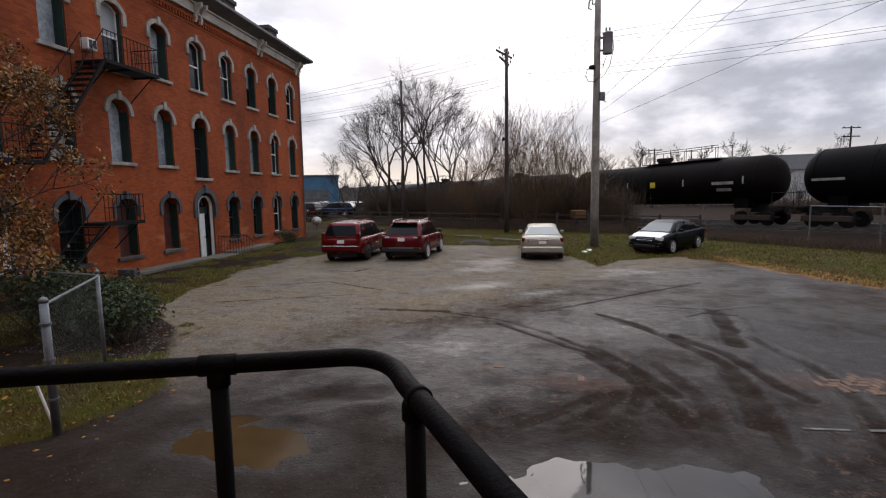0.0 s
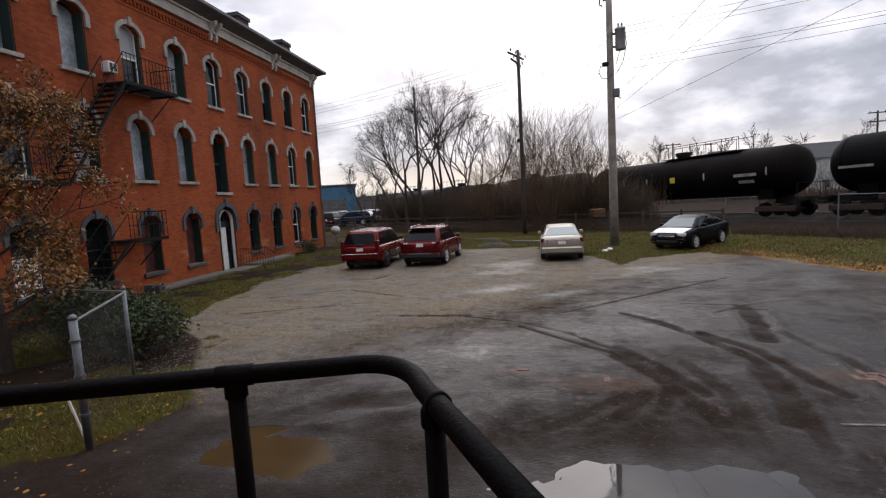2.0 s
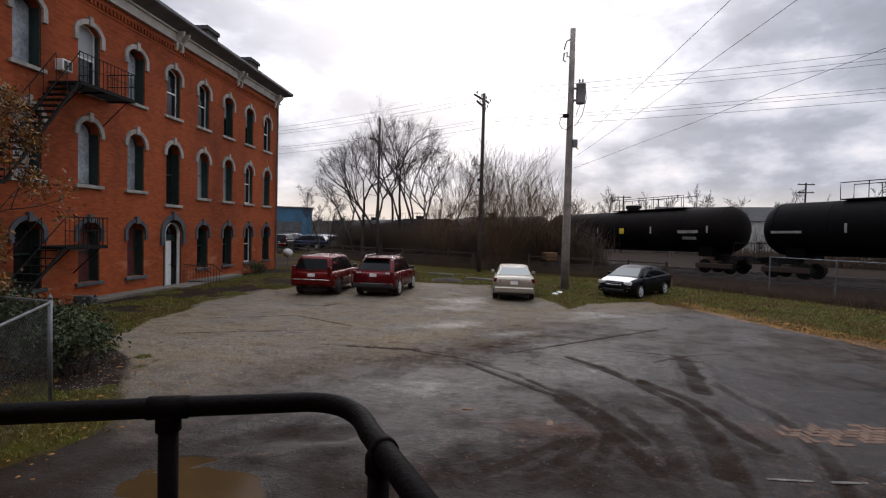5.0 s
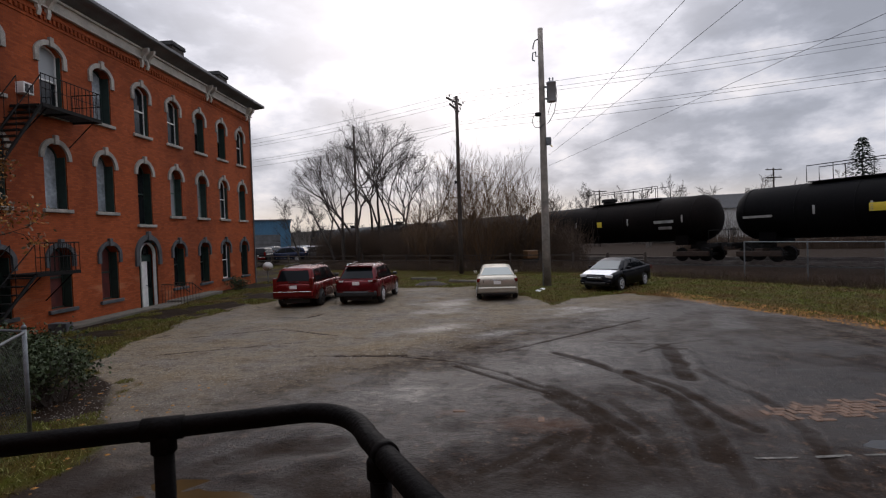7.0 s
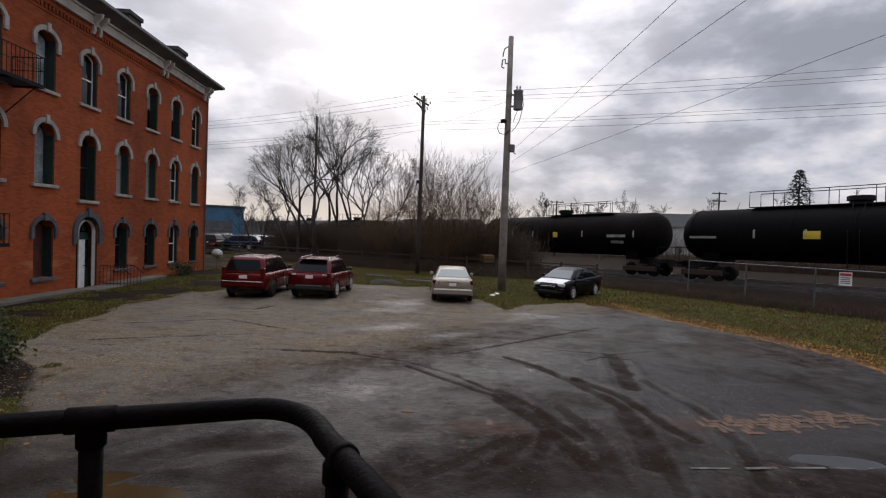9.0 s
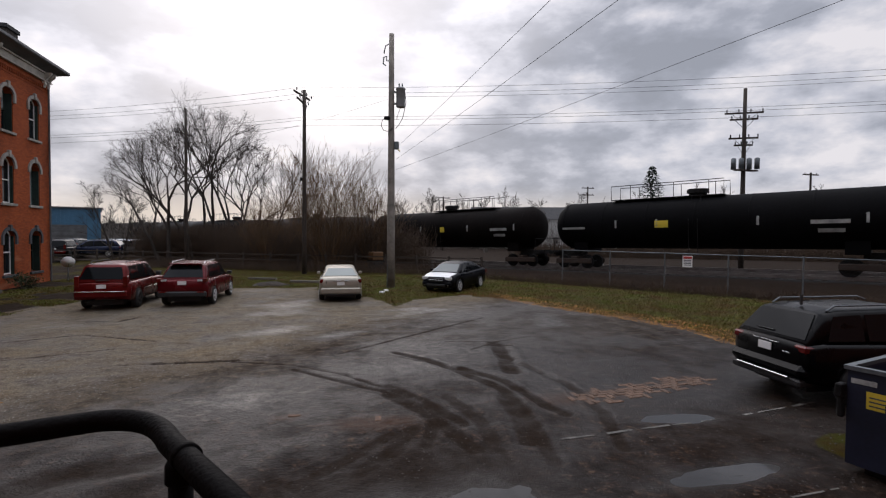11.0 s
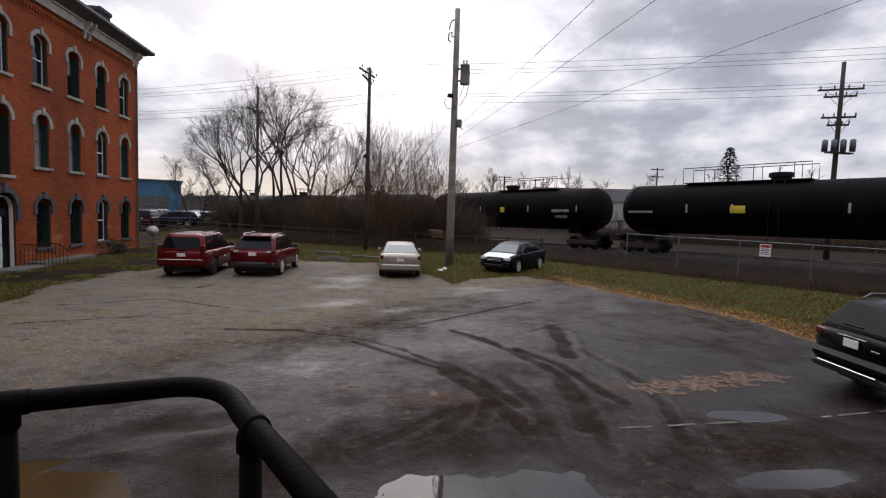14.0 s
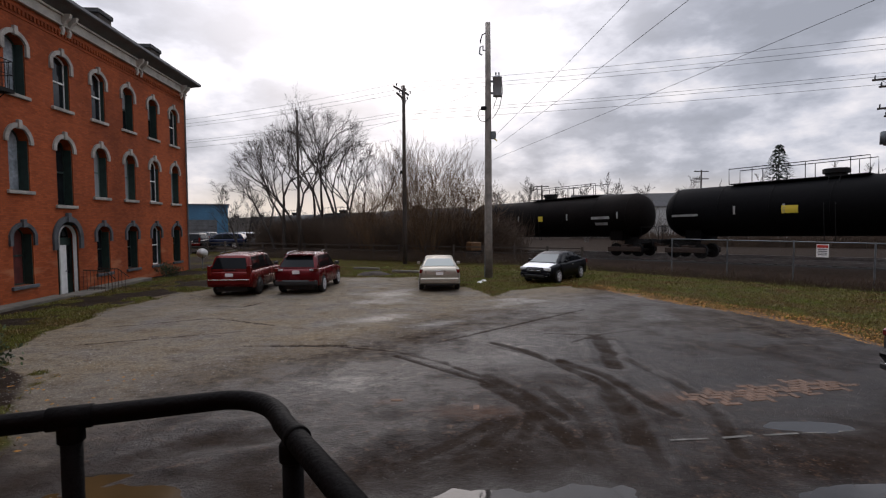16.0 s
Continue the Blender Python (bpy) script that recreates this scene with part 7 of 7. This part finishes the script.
def bush(m, rx, ry, h, n, seed, label):
    rng = random.Random(seed)
    t = thing("evergreen_bush", m, label, "bush", "evergreen bushes")
    w, tips = Wood(), []
    for k in range(26):
        a = rng.uniform(0, 6.283)
        d = Vector((math.cos(a) * rx, math.sin(a) * ry, rng.uniform(0.5, 1.3) * h)).normalized()
        limb(w, rng, Vector((rng.uniform(-0.3, 0.3) * rx, rng.uniform(-0.3, 0.3) * ry, 0)), d, h * rng.uniform(0.7, 1.05), 0.016, 1, (7,), 0.1, 0.2, tips, 0.003)
    mesh_part("branchwork", w.mesh("branchwork"), BARK, t)
    leaf_cloud("leaves", t, LEAF_GREEN, tips, n, 0.05, rng)


bush(pose(-7.75, 8.75, 0), 0.45, 0.6, 0.95, 3600, 61, "rounded dark evergreen bush beside the wire fence")
bush(pose(-9.1, 9.2, 0), 1.0, 0.9, 1.3, 4200, 62, "dark evergreen hedge clump under the small tree")
bush(pose(-10.2, 9.3, 0), 1.2, 0.9, 1.4, 3600, 63, "dark evergreen hedge clump under the small tree")
bush(pose(-13.5, 28.6, 0), 0.5, 0.6, 0.7, 900, 64, "small dark shrub against the brick wall")

# ---- the platform and its rail ----
RAIL_Z = 2.495


def platform():
    p = thing("platform", pose(0, 0, 0), "plain concrete entrance platform under the camera", "platform", kind="structure")
    part("deck", slab([(-2.6, -1.6), (1.2, -1.6), (0.25, 0.55), (-0.28, 1.2), (-0.5, 1.32), (-2.6, 0.75)], -0.2, 1.42), CONCRETE, p)
    # added out of view, wide and tall, to shade faces turned towards the platform
    w = thing("unseen_shade_wall", pose(0, 0, 0), "unseen brick wall added behind the platform to block sky light", "wall", kind="structure")
    part("wall", boxes((-11.0, 26.0, -2.3, -1.7, -0.3, 11.0)), BRICK, w)


platform()


def handrail():
    h = thing("pipe_railing", pose(0, 0, 0), "black painted pipe railing with welded posts and chipped paint", "railing")
    a, b = Vector((-0.445, 1.245, RAIL_Z)), Vector((-0.25, 1.085, RAIL_Z))
    left, end = Vector((-2.5, 0.64, RAIL_Z + 0.0)), Vector((0.28, 0.16, RAIL_Z))
    d0, d1 = (a - left).normalized(), (end - b).normalized()
    corner = Vector((-0.322, 1.262, RAIL_Z))
    bend = [a.lerp(corner, t).lerp(corner.lerp(b, t), t) for t in [k / 10 for k in range(11)]]
    pts = [left, left.lerp(a, 0.5)] + bend + [end]
    bm = bmesh.new()
    tube(bm, pts, 0.0245, seg=20)
    part("top_rail", bm, RAIL_PAINT, h, smooth=True)
    for q, r in ((left.lerp(a, 0.847), 0.023), (Vector((-0.213, 1.02, RAIL_Z)), 0.023), (left.lerp(a, 0.2), 0.023)):
        part("post", tubes(([(q.x, q.y, 1.42), (q.x, q.y, RAIL_Z)], r), seg=16), RAIL_PAINT, h, smooth=True)
        part("base_flange", tubes(([(q.x, q.y, 1.42), (q.x, q.y, 1.435)], 0.05), seg=16), RAIL_PAINT, h)
        bm2 = lathe([(r, -0.05), (r + 0.006, -0.045), (r + 0.006, -0.012), (r, 0.0)], 16)
        bmesh.ops.transform(bm2, matrix=Matrix.Translation((q.x, q.y, RAIL_Z - 0.01)) @ pose(0, 0, 0, 90), verts=bm2.verts)
        part("weld_collar", bm2, RAIL_PAINT, h, smooth=True)
    for q, d in ((Vector((-0.199, 1.0, RAIL_Z)), d1), (left.lerp(a, 0.847), d0)):
        bm = bmesh.new()
        wide = 0.012 if d is d1 else 0.045
        tube(bm, [q - d * wide, q + d * wide], 0.0280, seg=20)
        part("sleeve", bm, RAIL_PAINT, h, smooth=True)


handrail()


# ---- garden fence ----
def garden_fence():
    f = thing("garden_fence", pose(0, 0, 0), "galvanised chain-link garden fence with a thick end post", "fence")
    p0, p1, p2, p3 = Vector((-5.64, 5.2, 0.05)), Vector((-6.87, 7.33, 0.05)), Vector((-11.6, 8.4, 0.05)), Vector((-13.9, 9.3, 0.05))
    for p, r, h in ((p0, 0.048, 1.66), (p1, 0.032, 1.66), (p2, 0.032, 1.6), (p3, 0.032, 1.6)):
        part("post", tubes(([(p.x, p.y, -0.2), (p.x, p.y, p.z + h)], r), seg=14), GALV, f, smooth=True)
        bm = lathe([(r + 0.004, -0.03), (r + 0.006, 0.0), (r * 0.7, 0.03), (0.01, 0.04)], 14)
        bmesh.ops.transform(bm, matrix=Matrix.Translation((p.x, p.y, p.z + h)) @ pose(0, 0, 0, 90), verts=bm.verts)
        part("post_cap", bm, GALV, f, smooth=True)
    for a, b in ((p0, p1), (p1, p2), (p2, p3)):
        part("top_rail", tubes(([(a.x, a.y, a.z + 1.6), (b.x, b.y, b.z + 1.58)], 0.02), seg=10), GALV, f)
        mesh_part("mesh", wire_mesh(a, b, 0.05, 1.58, 0.075, 0.0022), CHAIN, f)
    for z in (0.45, 0.95, 1.4):
        part("tension_band", tubes(([(p0.x, p0.y, z), (p0.x, p0.y, z + 0.03)], 0.062), seg=14), GALV, f)
    s = thing("marker_stake", pose(-5.70, 5.25, 0, 0, -19, 0), "thin white marker stake with a pink top", "stake")
    part("stake", boxes((-0.014, 0.014, -0.01, 0.01, -0.1, 0.78)), WHITE_PAINT, s)
    part("flag", boxes((-0.03, 0.03, -0.012, 0.012, 0.77, 0.85), bevel=0.008), RED_PAINT, s, "faded pink top")


garden_fence()


# ---- skip by the platform ----
def dumpster():
    blue = material("dark_navy_skip_paint", (0.010, 0.013, 0.030), 0.45, var=0.35, scale=2, fine=20, bump=0.15)
    d = thing("dumpster", pose(6.5, 4.66, 0, 0, 0, 14), "open dark navy steel dumpster with pale rim and yellow label", "dumpster")
    L, W, H = 2.0, 1.7, 1.3
    part("body", boxes((0, L, -0.04, 0, 0.12, H), (0, L, -W, -W + 0.04, 0.12, H), (0, 0.04, -W + 0.04, -0.04, 0.12, H), (L - 0.04, L, -W + 0.04, -0.04, 0.12, H), (0.04, L - 0.04, -W + 0.04, -0.04, 0.12, 0.18)), blue, d)
    part("rim", boxes((-0.03, L + 0.03, -0.05, 0.03, H, H + 0.05), (-0.03, L + 0.03, -W - 0.03, -W + 0.05, H, H + 0.05), (-0.03, 0.05, -W + 0.05, -0.05, H, H + 0.05), (L - 0.05, L + 0.03, -W + 0.05, -0.05, H, H + 0.05)), GALV, d, "worn pale steel rim")
    for y in (-0.45, -1.25):
        part("rib", boxes((-0.05, 0, y - 0.05, y + 0.05, 0.15, H - 0.35)), blue, d)
    part("label_plate", boxes((-0.006, -0.001, -0.48, -0.2, 0.86, 1.07)), YELLOW_PAINT, d, "yellow printed label")
    for k in range(3):
        part("text_bar", boxes((-0.009, -0.0065, -0.45, -0.23, 0.895 + 0.05 * k, 0.912 + 0.05 * k)), DARK_STONE, d, "dark line of small writing")
    part("label_plate", boxes((-0.006, -0.001, -1.05, -0.86, 0.7, 1.08)), WHITE_PAINT, d, "white printed label")
    part("strip", boxes((-0.006, -0.001, -0.3, -0.04, 1.14, 1.2)), FAINT, d, "pale sticker strip")
    part("hook", boxes((-0.12, 0.02, 0.0, 0.09, 0.95, 1.12), (-0.1, -0.02, 0.0, 0.07, 0.7, 0.95), bevel=0.015), BLACK_IRON, d, "black lifting hook")
    for x in (0.25, L - 0.25):
        for y in (-0.25, -W + 0.25):
            part("foot", boxes((x - 0.1, x + 0.1, y - 0.1, y + 0.1, 0.0, 0.12)), BLACK_IRON, d)


dumpster()


# ---- brick paving showing through, parking lines, loose things ----
def brick_beds():
    rng = random.Random(9)
    mat = material("worn_paving_brick", (0.125, 0.070, 0.042), 0.75, var=0.5, scale=4, fine=50, bump=0.4)
    shapes = []
    for k in range(4):
        bm = boxes((-0.1, 0.1, -0.048, 0.048, -0.03, 0.016), bevel=0.008)
        me = bpy.data.meshes.new("brick")
        bm.to_mesh(me); bm.free()
        me.materials.append(mat)
        shapes.append(me)
    count = 0
    for cx, cy, rx, ry, a in BRICK_BEDS:
        bed = thing("brick_paving", pose(cx, cy, 0, 0, 0, a), "worn herringbone paving bricks showing through the tarmac", "paving", kind="structure")
        W = 0.108
        for i in range(-18, 19):
            for j in range(-8, 9):
                r = (i - j) % 4
                if r not in (0, 3):
                    continue
                x, y, turn = ((i + 1) * W, (j + 0.5) * W, 0) if r == 0 else ((i + 0.5) * W, (j + 1) * W, 90)
                if (x / rx) ** 2 + (y / ry) ** 2 < 1 + 0.4 * math.sin(i * 0.9 + j * 1.7) and count < 460 and rng.random() > (0.05 if rx > 0.65 else 0.85):
                    z = float(ground_height(np.array(cx + x), np.array(cy + y)))
                    mesh_part("brick", shapes[rng.randrange(4)], None, bed, at=pose(x, y, z + rng.uniform(-0.008, -0.002), rng.uniform(-2, 2), rng.uniform(-2, 2), turn + rng.uniform(-3, 3)))
                    count += 1


def scatter(name, label, mat, pts, size, rng, flat=0.5, category="gravel"):
    """Loose little stones, leaves or blades as one mesh."""
    vs, fs = [], []
    zs = ground_height(np.array([p[0] for p in pts]), np.array([p[1] for p in pts]))
    for (x, y), z in zip(pts, zs):
        z = float(z)
        s = size * rng.uniform(0.5, 1.5)
        a = rng.uniform(0, 6.283)
        i = len(vs)
        c, sn = math.cos(a) * s, math.sin(a) * s
        h = s * flat * rng.uniform(0.6, 1.2)
        vs += [(x + c, y + sn, z - 0.003), (x - sn * 0.8, y + c * 0.8, z - 0.003), (x - c, y - sn, z - 0.003), (x + sn * 0.7, y - c * 0.7, z - 0.003), (x + c * 0.2, y + sn * 0.1, z + h), (x - c * 0.35, y - sn * 0.3, z + h * 0.9)]
        fs += [(i, i + 1, i + 4), (i + 1, i + 5, i + 4), (i + 1, i + 2, i + 5), (i + 2, i + 3, i + 5), (i + 3, i + 4, i + 5), (i + 3, i, i + 4)]
    me = bpy.data.meshes.new(name)
    me.from_pydata(vs, [], fs)
    tagged(mesh_part(name, me, mat), label, category, kind="stuff")


def heights(xs, ys):
    return ground_height(np.asarray(xs), np.asarray(ys))


def grass():
    rs = np.random.RandomState(3)
    x, y = rs.uniform(-14, 20, 520000), rs.uniform(3, 34, 520000)
    t = turf_amount(x, y) + 0.5 * field(x, y, 4, 4, 1.6)
    d = x * TRACK_N.x + y * TRACK_N.y
    dist = np.hypot(x, y)
    bare = bare_soil(x, y) > 0.4
    keep = ~bare & (t > rs.uniform(-0.15, 0.35, len(x))) & (d < 27.9) & (rs.uniform(0, 1, len(x)) < np.clip(13.0 / dist, 0.25, 1.0)) & (x > -14.2)
    x, y, dist = x[keep][:150000], y[keep][:150000], dist[keep][:150000]
    n = len(x)
    z = heights(x, y)
    h = rs.uniform(0.02, 0.075, n) * (1 + 0.4 * field(x, y, 17, 2, 1.2))
    a = rs.uniform(0, 6.283, n)
    w = 0.004 + 0.0007 * dist
    lx, ly = rs.normal(0, 0.035, n), rs.normal(0, 0.035, n)
    v = np.empty((n, 3, 3))
    v[:, 0] = np.stack([x - np.cos(a) * w, y - np.sin(a) * w, z - 0.01], -1)
    v[:, 1] = np.stack([x + np.cos(a) * w, y + np.sin(a) * w, z - 0.01], -1)
    v[:, 2] = np.stack([x + lx, y + ly, z + h], -1)
    me = bpy.data.meshes.new("grass")
    me.vertices.add(n * 3)
    me.vertices.foreach_set("co", v.ravel())
    me.loops.add(n * 3)
    me.loops.foreach_set("vertex_index", np.arange(n * 3))
    me.polygons.add(n)
    me.polygons.foreach_set("loop_start", np.arange(0, n * 3, 3))
    me.update(calc_edges=True)
    tagged(mesh_part("grass", me, GRASS), "short patchy winter grass, green with straw-brown blades", "grass", kind="stuff")


GRASS = material("winter_grass_blades", (0.066, 0.084, 0.007), 0.7, var=0.8, scale=0.8, fine=5, bump=0, dark=(0.125, 0.070, 0.019))
grass()
brick_beds()
rg = random.Random(12)


def near_points(n, x0, x1, y0, y1, test=None):
    out = []
    while len(out) < n:
        x, y = rg.uniform(x0, x1), y0 + (y1 - y0) * rg.random() ** 1.4
        if test is None or test(x, y):
            out.append((x, y))
    return out


def edge_points(n):
    x, y = np.random.RandomState(8).uniform(8.5, 12.5, 9000), np.random.RandomState(9).uniform(11, 23, 9000)
    t = turf_amount(x, y)
    k = np.where((t > -0.3) & (t < 1.0))[0][:n]
    return [(float(x[i]), float(y[i])) for i in k]


LOOSE = material("loose_pale_stones", (0.28, 0.27, 0.245), 0.8, var=0.6, scale=6, bump=0)
WET_STONE = material("wet_grey_stones", (0.050, 0.044, 0.038), 0.6, var=0.6, scale=6, bump=0)
scatter("gravel", "loose pale gravel stones on the lot", LOOSE, near_points(9000, -9.5, 3, 8, 20, lambda x, y: y > 7.5 + 0.95 * (x + 6)), 0.013, rg)
scatter("gravel", "wet grey gravel stones on the lot", WET_STONE, near_points(5000, -5, 9, 4.3, 12), 0.014, rg)
scatter("fallen_leaves", "fallen ochre leaves along the grass edges", LEAF_GOLD, [p for p in near_points(240, -10, -5, 4, 10)] + edge_points(2600), 0.04, rg, 0.25, "leaves")


def painted_lines():
    worn = material("worn_white_line_paint", (0.15, 0.145, 0.13), 0.8, var=0.7, scale=5, fine=30, bump=0.2)
    for (ax, ay), (bx, by) in (((3.5, 6.37), (6.4, 6.53)), ((6.9, 6.57), (9.6, 6.9)), ((3.75, 4.25), (6.0, 4.35))):
        a, b = Vector((ax, ay, 0)), Vector((bx, by, 0))
        u = (b - a).normalized()
        n = Vector((-u.y, u.x, 0))
        bm = bmesh.new()
        k, length = 0.0, (b - a).length
        while k < length:
            e = min(length, k + rg.uniform(0.15, 0.7))
            w = rg.uniform(0.012, 0.03)
            q = []
            for t, sg in ((k, -1), (e, -1), (e, 1), (k, 1)):
                p = a + u * t + n * sg * w
                q.append((p.x, p.y, max(float(ground_height(np.array(p.x), np.array(p.y))), -0.012) + 0.006))
            sheet(bm, q)
            k = e + rg.uniform(0.02, 0.25)
        tagged(part("parking_line", bm, worn), "worn broken white parking line", "road marking", kind="structure")


painted_lines()


def clutter():
    for x, y, a in ((-2.9, 31.9, -20), (-0.4, 29.6, -25), (0.9, 29.2, -20)):
        k = thing("parking_kerb", pose(x, y, 0.03, 0, 0, a), "old concrete wheel stop in the grass", "kerb", "wheel stops")
        part("block", boxes((-0.9, 0.9, -0.09, 0.09, 0, 0.16), bevel=0.03), CONCRETE, k)
    d = thing("satellite_dish", pose(-13.55, 33.1, 0), "white satellite dish on a short post by the wall", "satellite dish")
    part("post", tubes(([(0, 0, 0), (0, 0, 1.0)], 0.03)), GALV, d)
    bm = lathe([(0.34, 0.0), (0.325, -0.025), (0.2, -0.075), (0.02, -0.10), (0.02, -0.085), (0.2, -0.06), (0.325, -0.01)], 24)
    bmesh.ops.transform(bm, matrix=Matrix.Translation((0.05, -0.1, 1.12)) @ pose(0, 0, 0, -20, 0, 202), verts=bm.verts)
    part("reflector", bm, WHITE_PAINT, d, smooth=True)
    part("arm", tubes(([(0.05, -0.1, 0.8), (0.28, -0.55, 1.05)], 0.015)), GALV, d)
    b = thing("equipment_box", pose(4.75, 38.5, 0.1, 0, 0, 20), "small orange equipment box on a dark wheeled frame", "trailer")
    part("box", boxes((-0.45, 0.45, -0.4, 0.4, 0.75, 1.4), bevel=0.05), material("dull_orange_paint", (0.10, 0.045, 0.012), 0.6, var=0.3), b)
    part("frame", boxes((-0.55, 0.8, -0.38, 0.38, 0.55, 0.74)), BLACK_IRON, b)
    for sy in (-0.55, 0.55):
        wh = lathe([(0.15, -0.08), (0.33, -0.08), (0.35, 0.0), (0.33, 0.08), (0.15, 0.08)], 18)
        part("wheel", wh, TYRE, b, at=pose(0, sy, 0.35))
    s = thing("dirt_pile", pose(-2.2, 28.6, 0), "low heap of dark soil at the lot's edge", "soil heap")
    bm = bmesh.new()
    rows = []
    for i in range(9):
        r = 0.9 * (1 - i / 8)
        rows.append([bm.verts.new((1.3 * r * math.cos(t) * (1 + 0.15 * math.sin(5 * t + i)), 0.7 * r * math.sin(t) * (1 + 0.12 * math.cos(3 * t + i)), 0.26 * (1 - (1 - i / 8) ** 2) - 0.02 + 0.03 * math.sin(7 * t + 2 * i))) for t in [6.283 * k / 20 for k in range(20)]])
    for a, c in zip(rows, rows[1:]):
        for k in range(20):
            bm.faces.new((a[k], a[(k + 1) % 20], c[(k + 1) % 20], c[k]))
    part("heap", bm, material("dark_soil", (0.045, 0.034, 0.026), 0.95, var=0.5, scale=5, bump=0.8), s, smooth=True)
    for x, y in ((3.3, 24.2), (3.6, 24.9)):
        r = thing("white_stone", pose(x, y, 0.05), "small pale stone lying in the grass", "stone", "pale stones")
        bm = bmesh.new()
        bmesh.ops.create_icosphere(bm, subdivisions=2, radius=0.13)
        for v in bm.verts:
            v.co *= 1 + 0.25 * math.sin(7 * v.co.x * 9 + 3 * v.co.y * 11)
            v.co.z *= 0.6
        part("stone", bm, WHITE_PAINT, r)


clutter()


# ---- beyond the street ----
def blue_shed():
    blue = material("blue_sheet_metal", (0.05, 0.15, 0.25), 0.5, var=0.2, scale=0.6, fine=6, bump=0.1)
    m = pose(-25.3, 70.5, 0, 0, 0, 20)
    b = thing("metal_shed", m, "blue sheet-metal shed with a grey roller door", "shed")
    part("wall", boxes((-16, 0, 0, 14, 0, 5.6)), blue, b)
    bm = bmesh.new()
    for k in range(40):
        box(bm, -16 + 0.4 * k, -16 + 0.4 * k + 0.05, -0.04, 0.0, 0.0, 5.5)
    part("ribs", bm, blue, b)["kind"] = "stuff"
    part("roof", boxes((-16.2, 0.2, -0.2, 14.2, 5.6, 5.75)), GUTTER_GREY, b)
    dr = part("roller_door", boxes((-4.9, -1.4, -0.06, -0.045, 0, 3.6)), GUTTER_GREY, b, "grey roller door")
    for k in range(12):
        part("slat", boxes((-4.85, -1.45, -0.085, -0.06, 0.05 + 0.3 * k, 0.28 + 0.3 * k), bevel=0.01), GUTTER_GREY, dr)


blue_shed()
for k, (x, y, a, paint, spec) in enumerate(((-22.4, 54.0, 95, BLACK_CAR, BOXY), (-20.3, 55.2, 180, far_blue, WAGON), (-17.0, 56.0, 175, far_grey, CROSSOVER), (-20.8, 60.5, 185, far_white, WAGON), (-17.3, 62.0, 170, far_white, SEDAN), (-14.6, 60.0, 178, far_grey, COMPACT), (-24.0, 61.0, 90, far_grey, BOXY))):
    make_car("parked_car", pose(x, y, 0.35, 0, 0, a), ("black", "dark blue", "grey", "white", "white", "grey", "grey")[k] + " car parked in the yard across the street", paint, spec, "cars in the far yard")


def far_houses():
    for x, y, a, w, h in ((88.0, 82.0, -40, 11, 5.2), (50.5, 69.2, -30, 13, 5.0), (46.0, 103.0, -22, 24, 6.2), (30.0, 130.0, -10, 12, 5.0)):
        t = thing("far_house", pose(x, y, 0, 0, 0, a), "distant pale house with a grey gabled roof", "house", "distant houses")
        part("wall", boxes((-w / 2, w / 2, -4, 4, 0, h)), material("pale_siding", (0.42, 0.41, 0.39), 0.7, var=0.15), t)
        bm = bmesh.new()
        v = [bm.verts.new(p) for p in ((-w / 2 - 0.4, -4.4, h), (w / 2 + 0.4, -4.4, h), (w / 2 + 0.4, 4.4, h), (-w / 2 - 0.4, 4.4, h), (-w / 2 - 0.4, 0, h + 2.8), (w / 2 + 0.4, 0, h + 2.8))]
        for f in ((0, 1, 5, 4), (2, 3, 4, 5), (1, 2, 5), (3, 0, 4), (3, 2, 1, 0)):
            bm.faces.new([v[k] for k in f])
        part("roof", bm, ROOFING, t)
        for xx in (-w / 4, w / 4):
            wn = part("window", boxes((xx - 0.5, xx + 0.5, -4.06, -4.0, 1.0, 2.4)), DARK_PANE, t)
            part("sill", boxes((xx - 0.6, xx + 0.6, -4.12, -4.0, 0.9, 0.99)), WHITE_WOOD, wn)


far_houses()
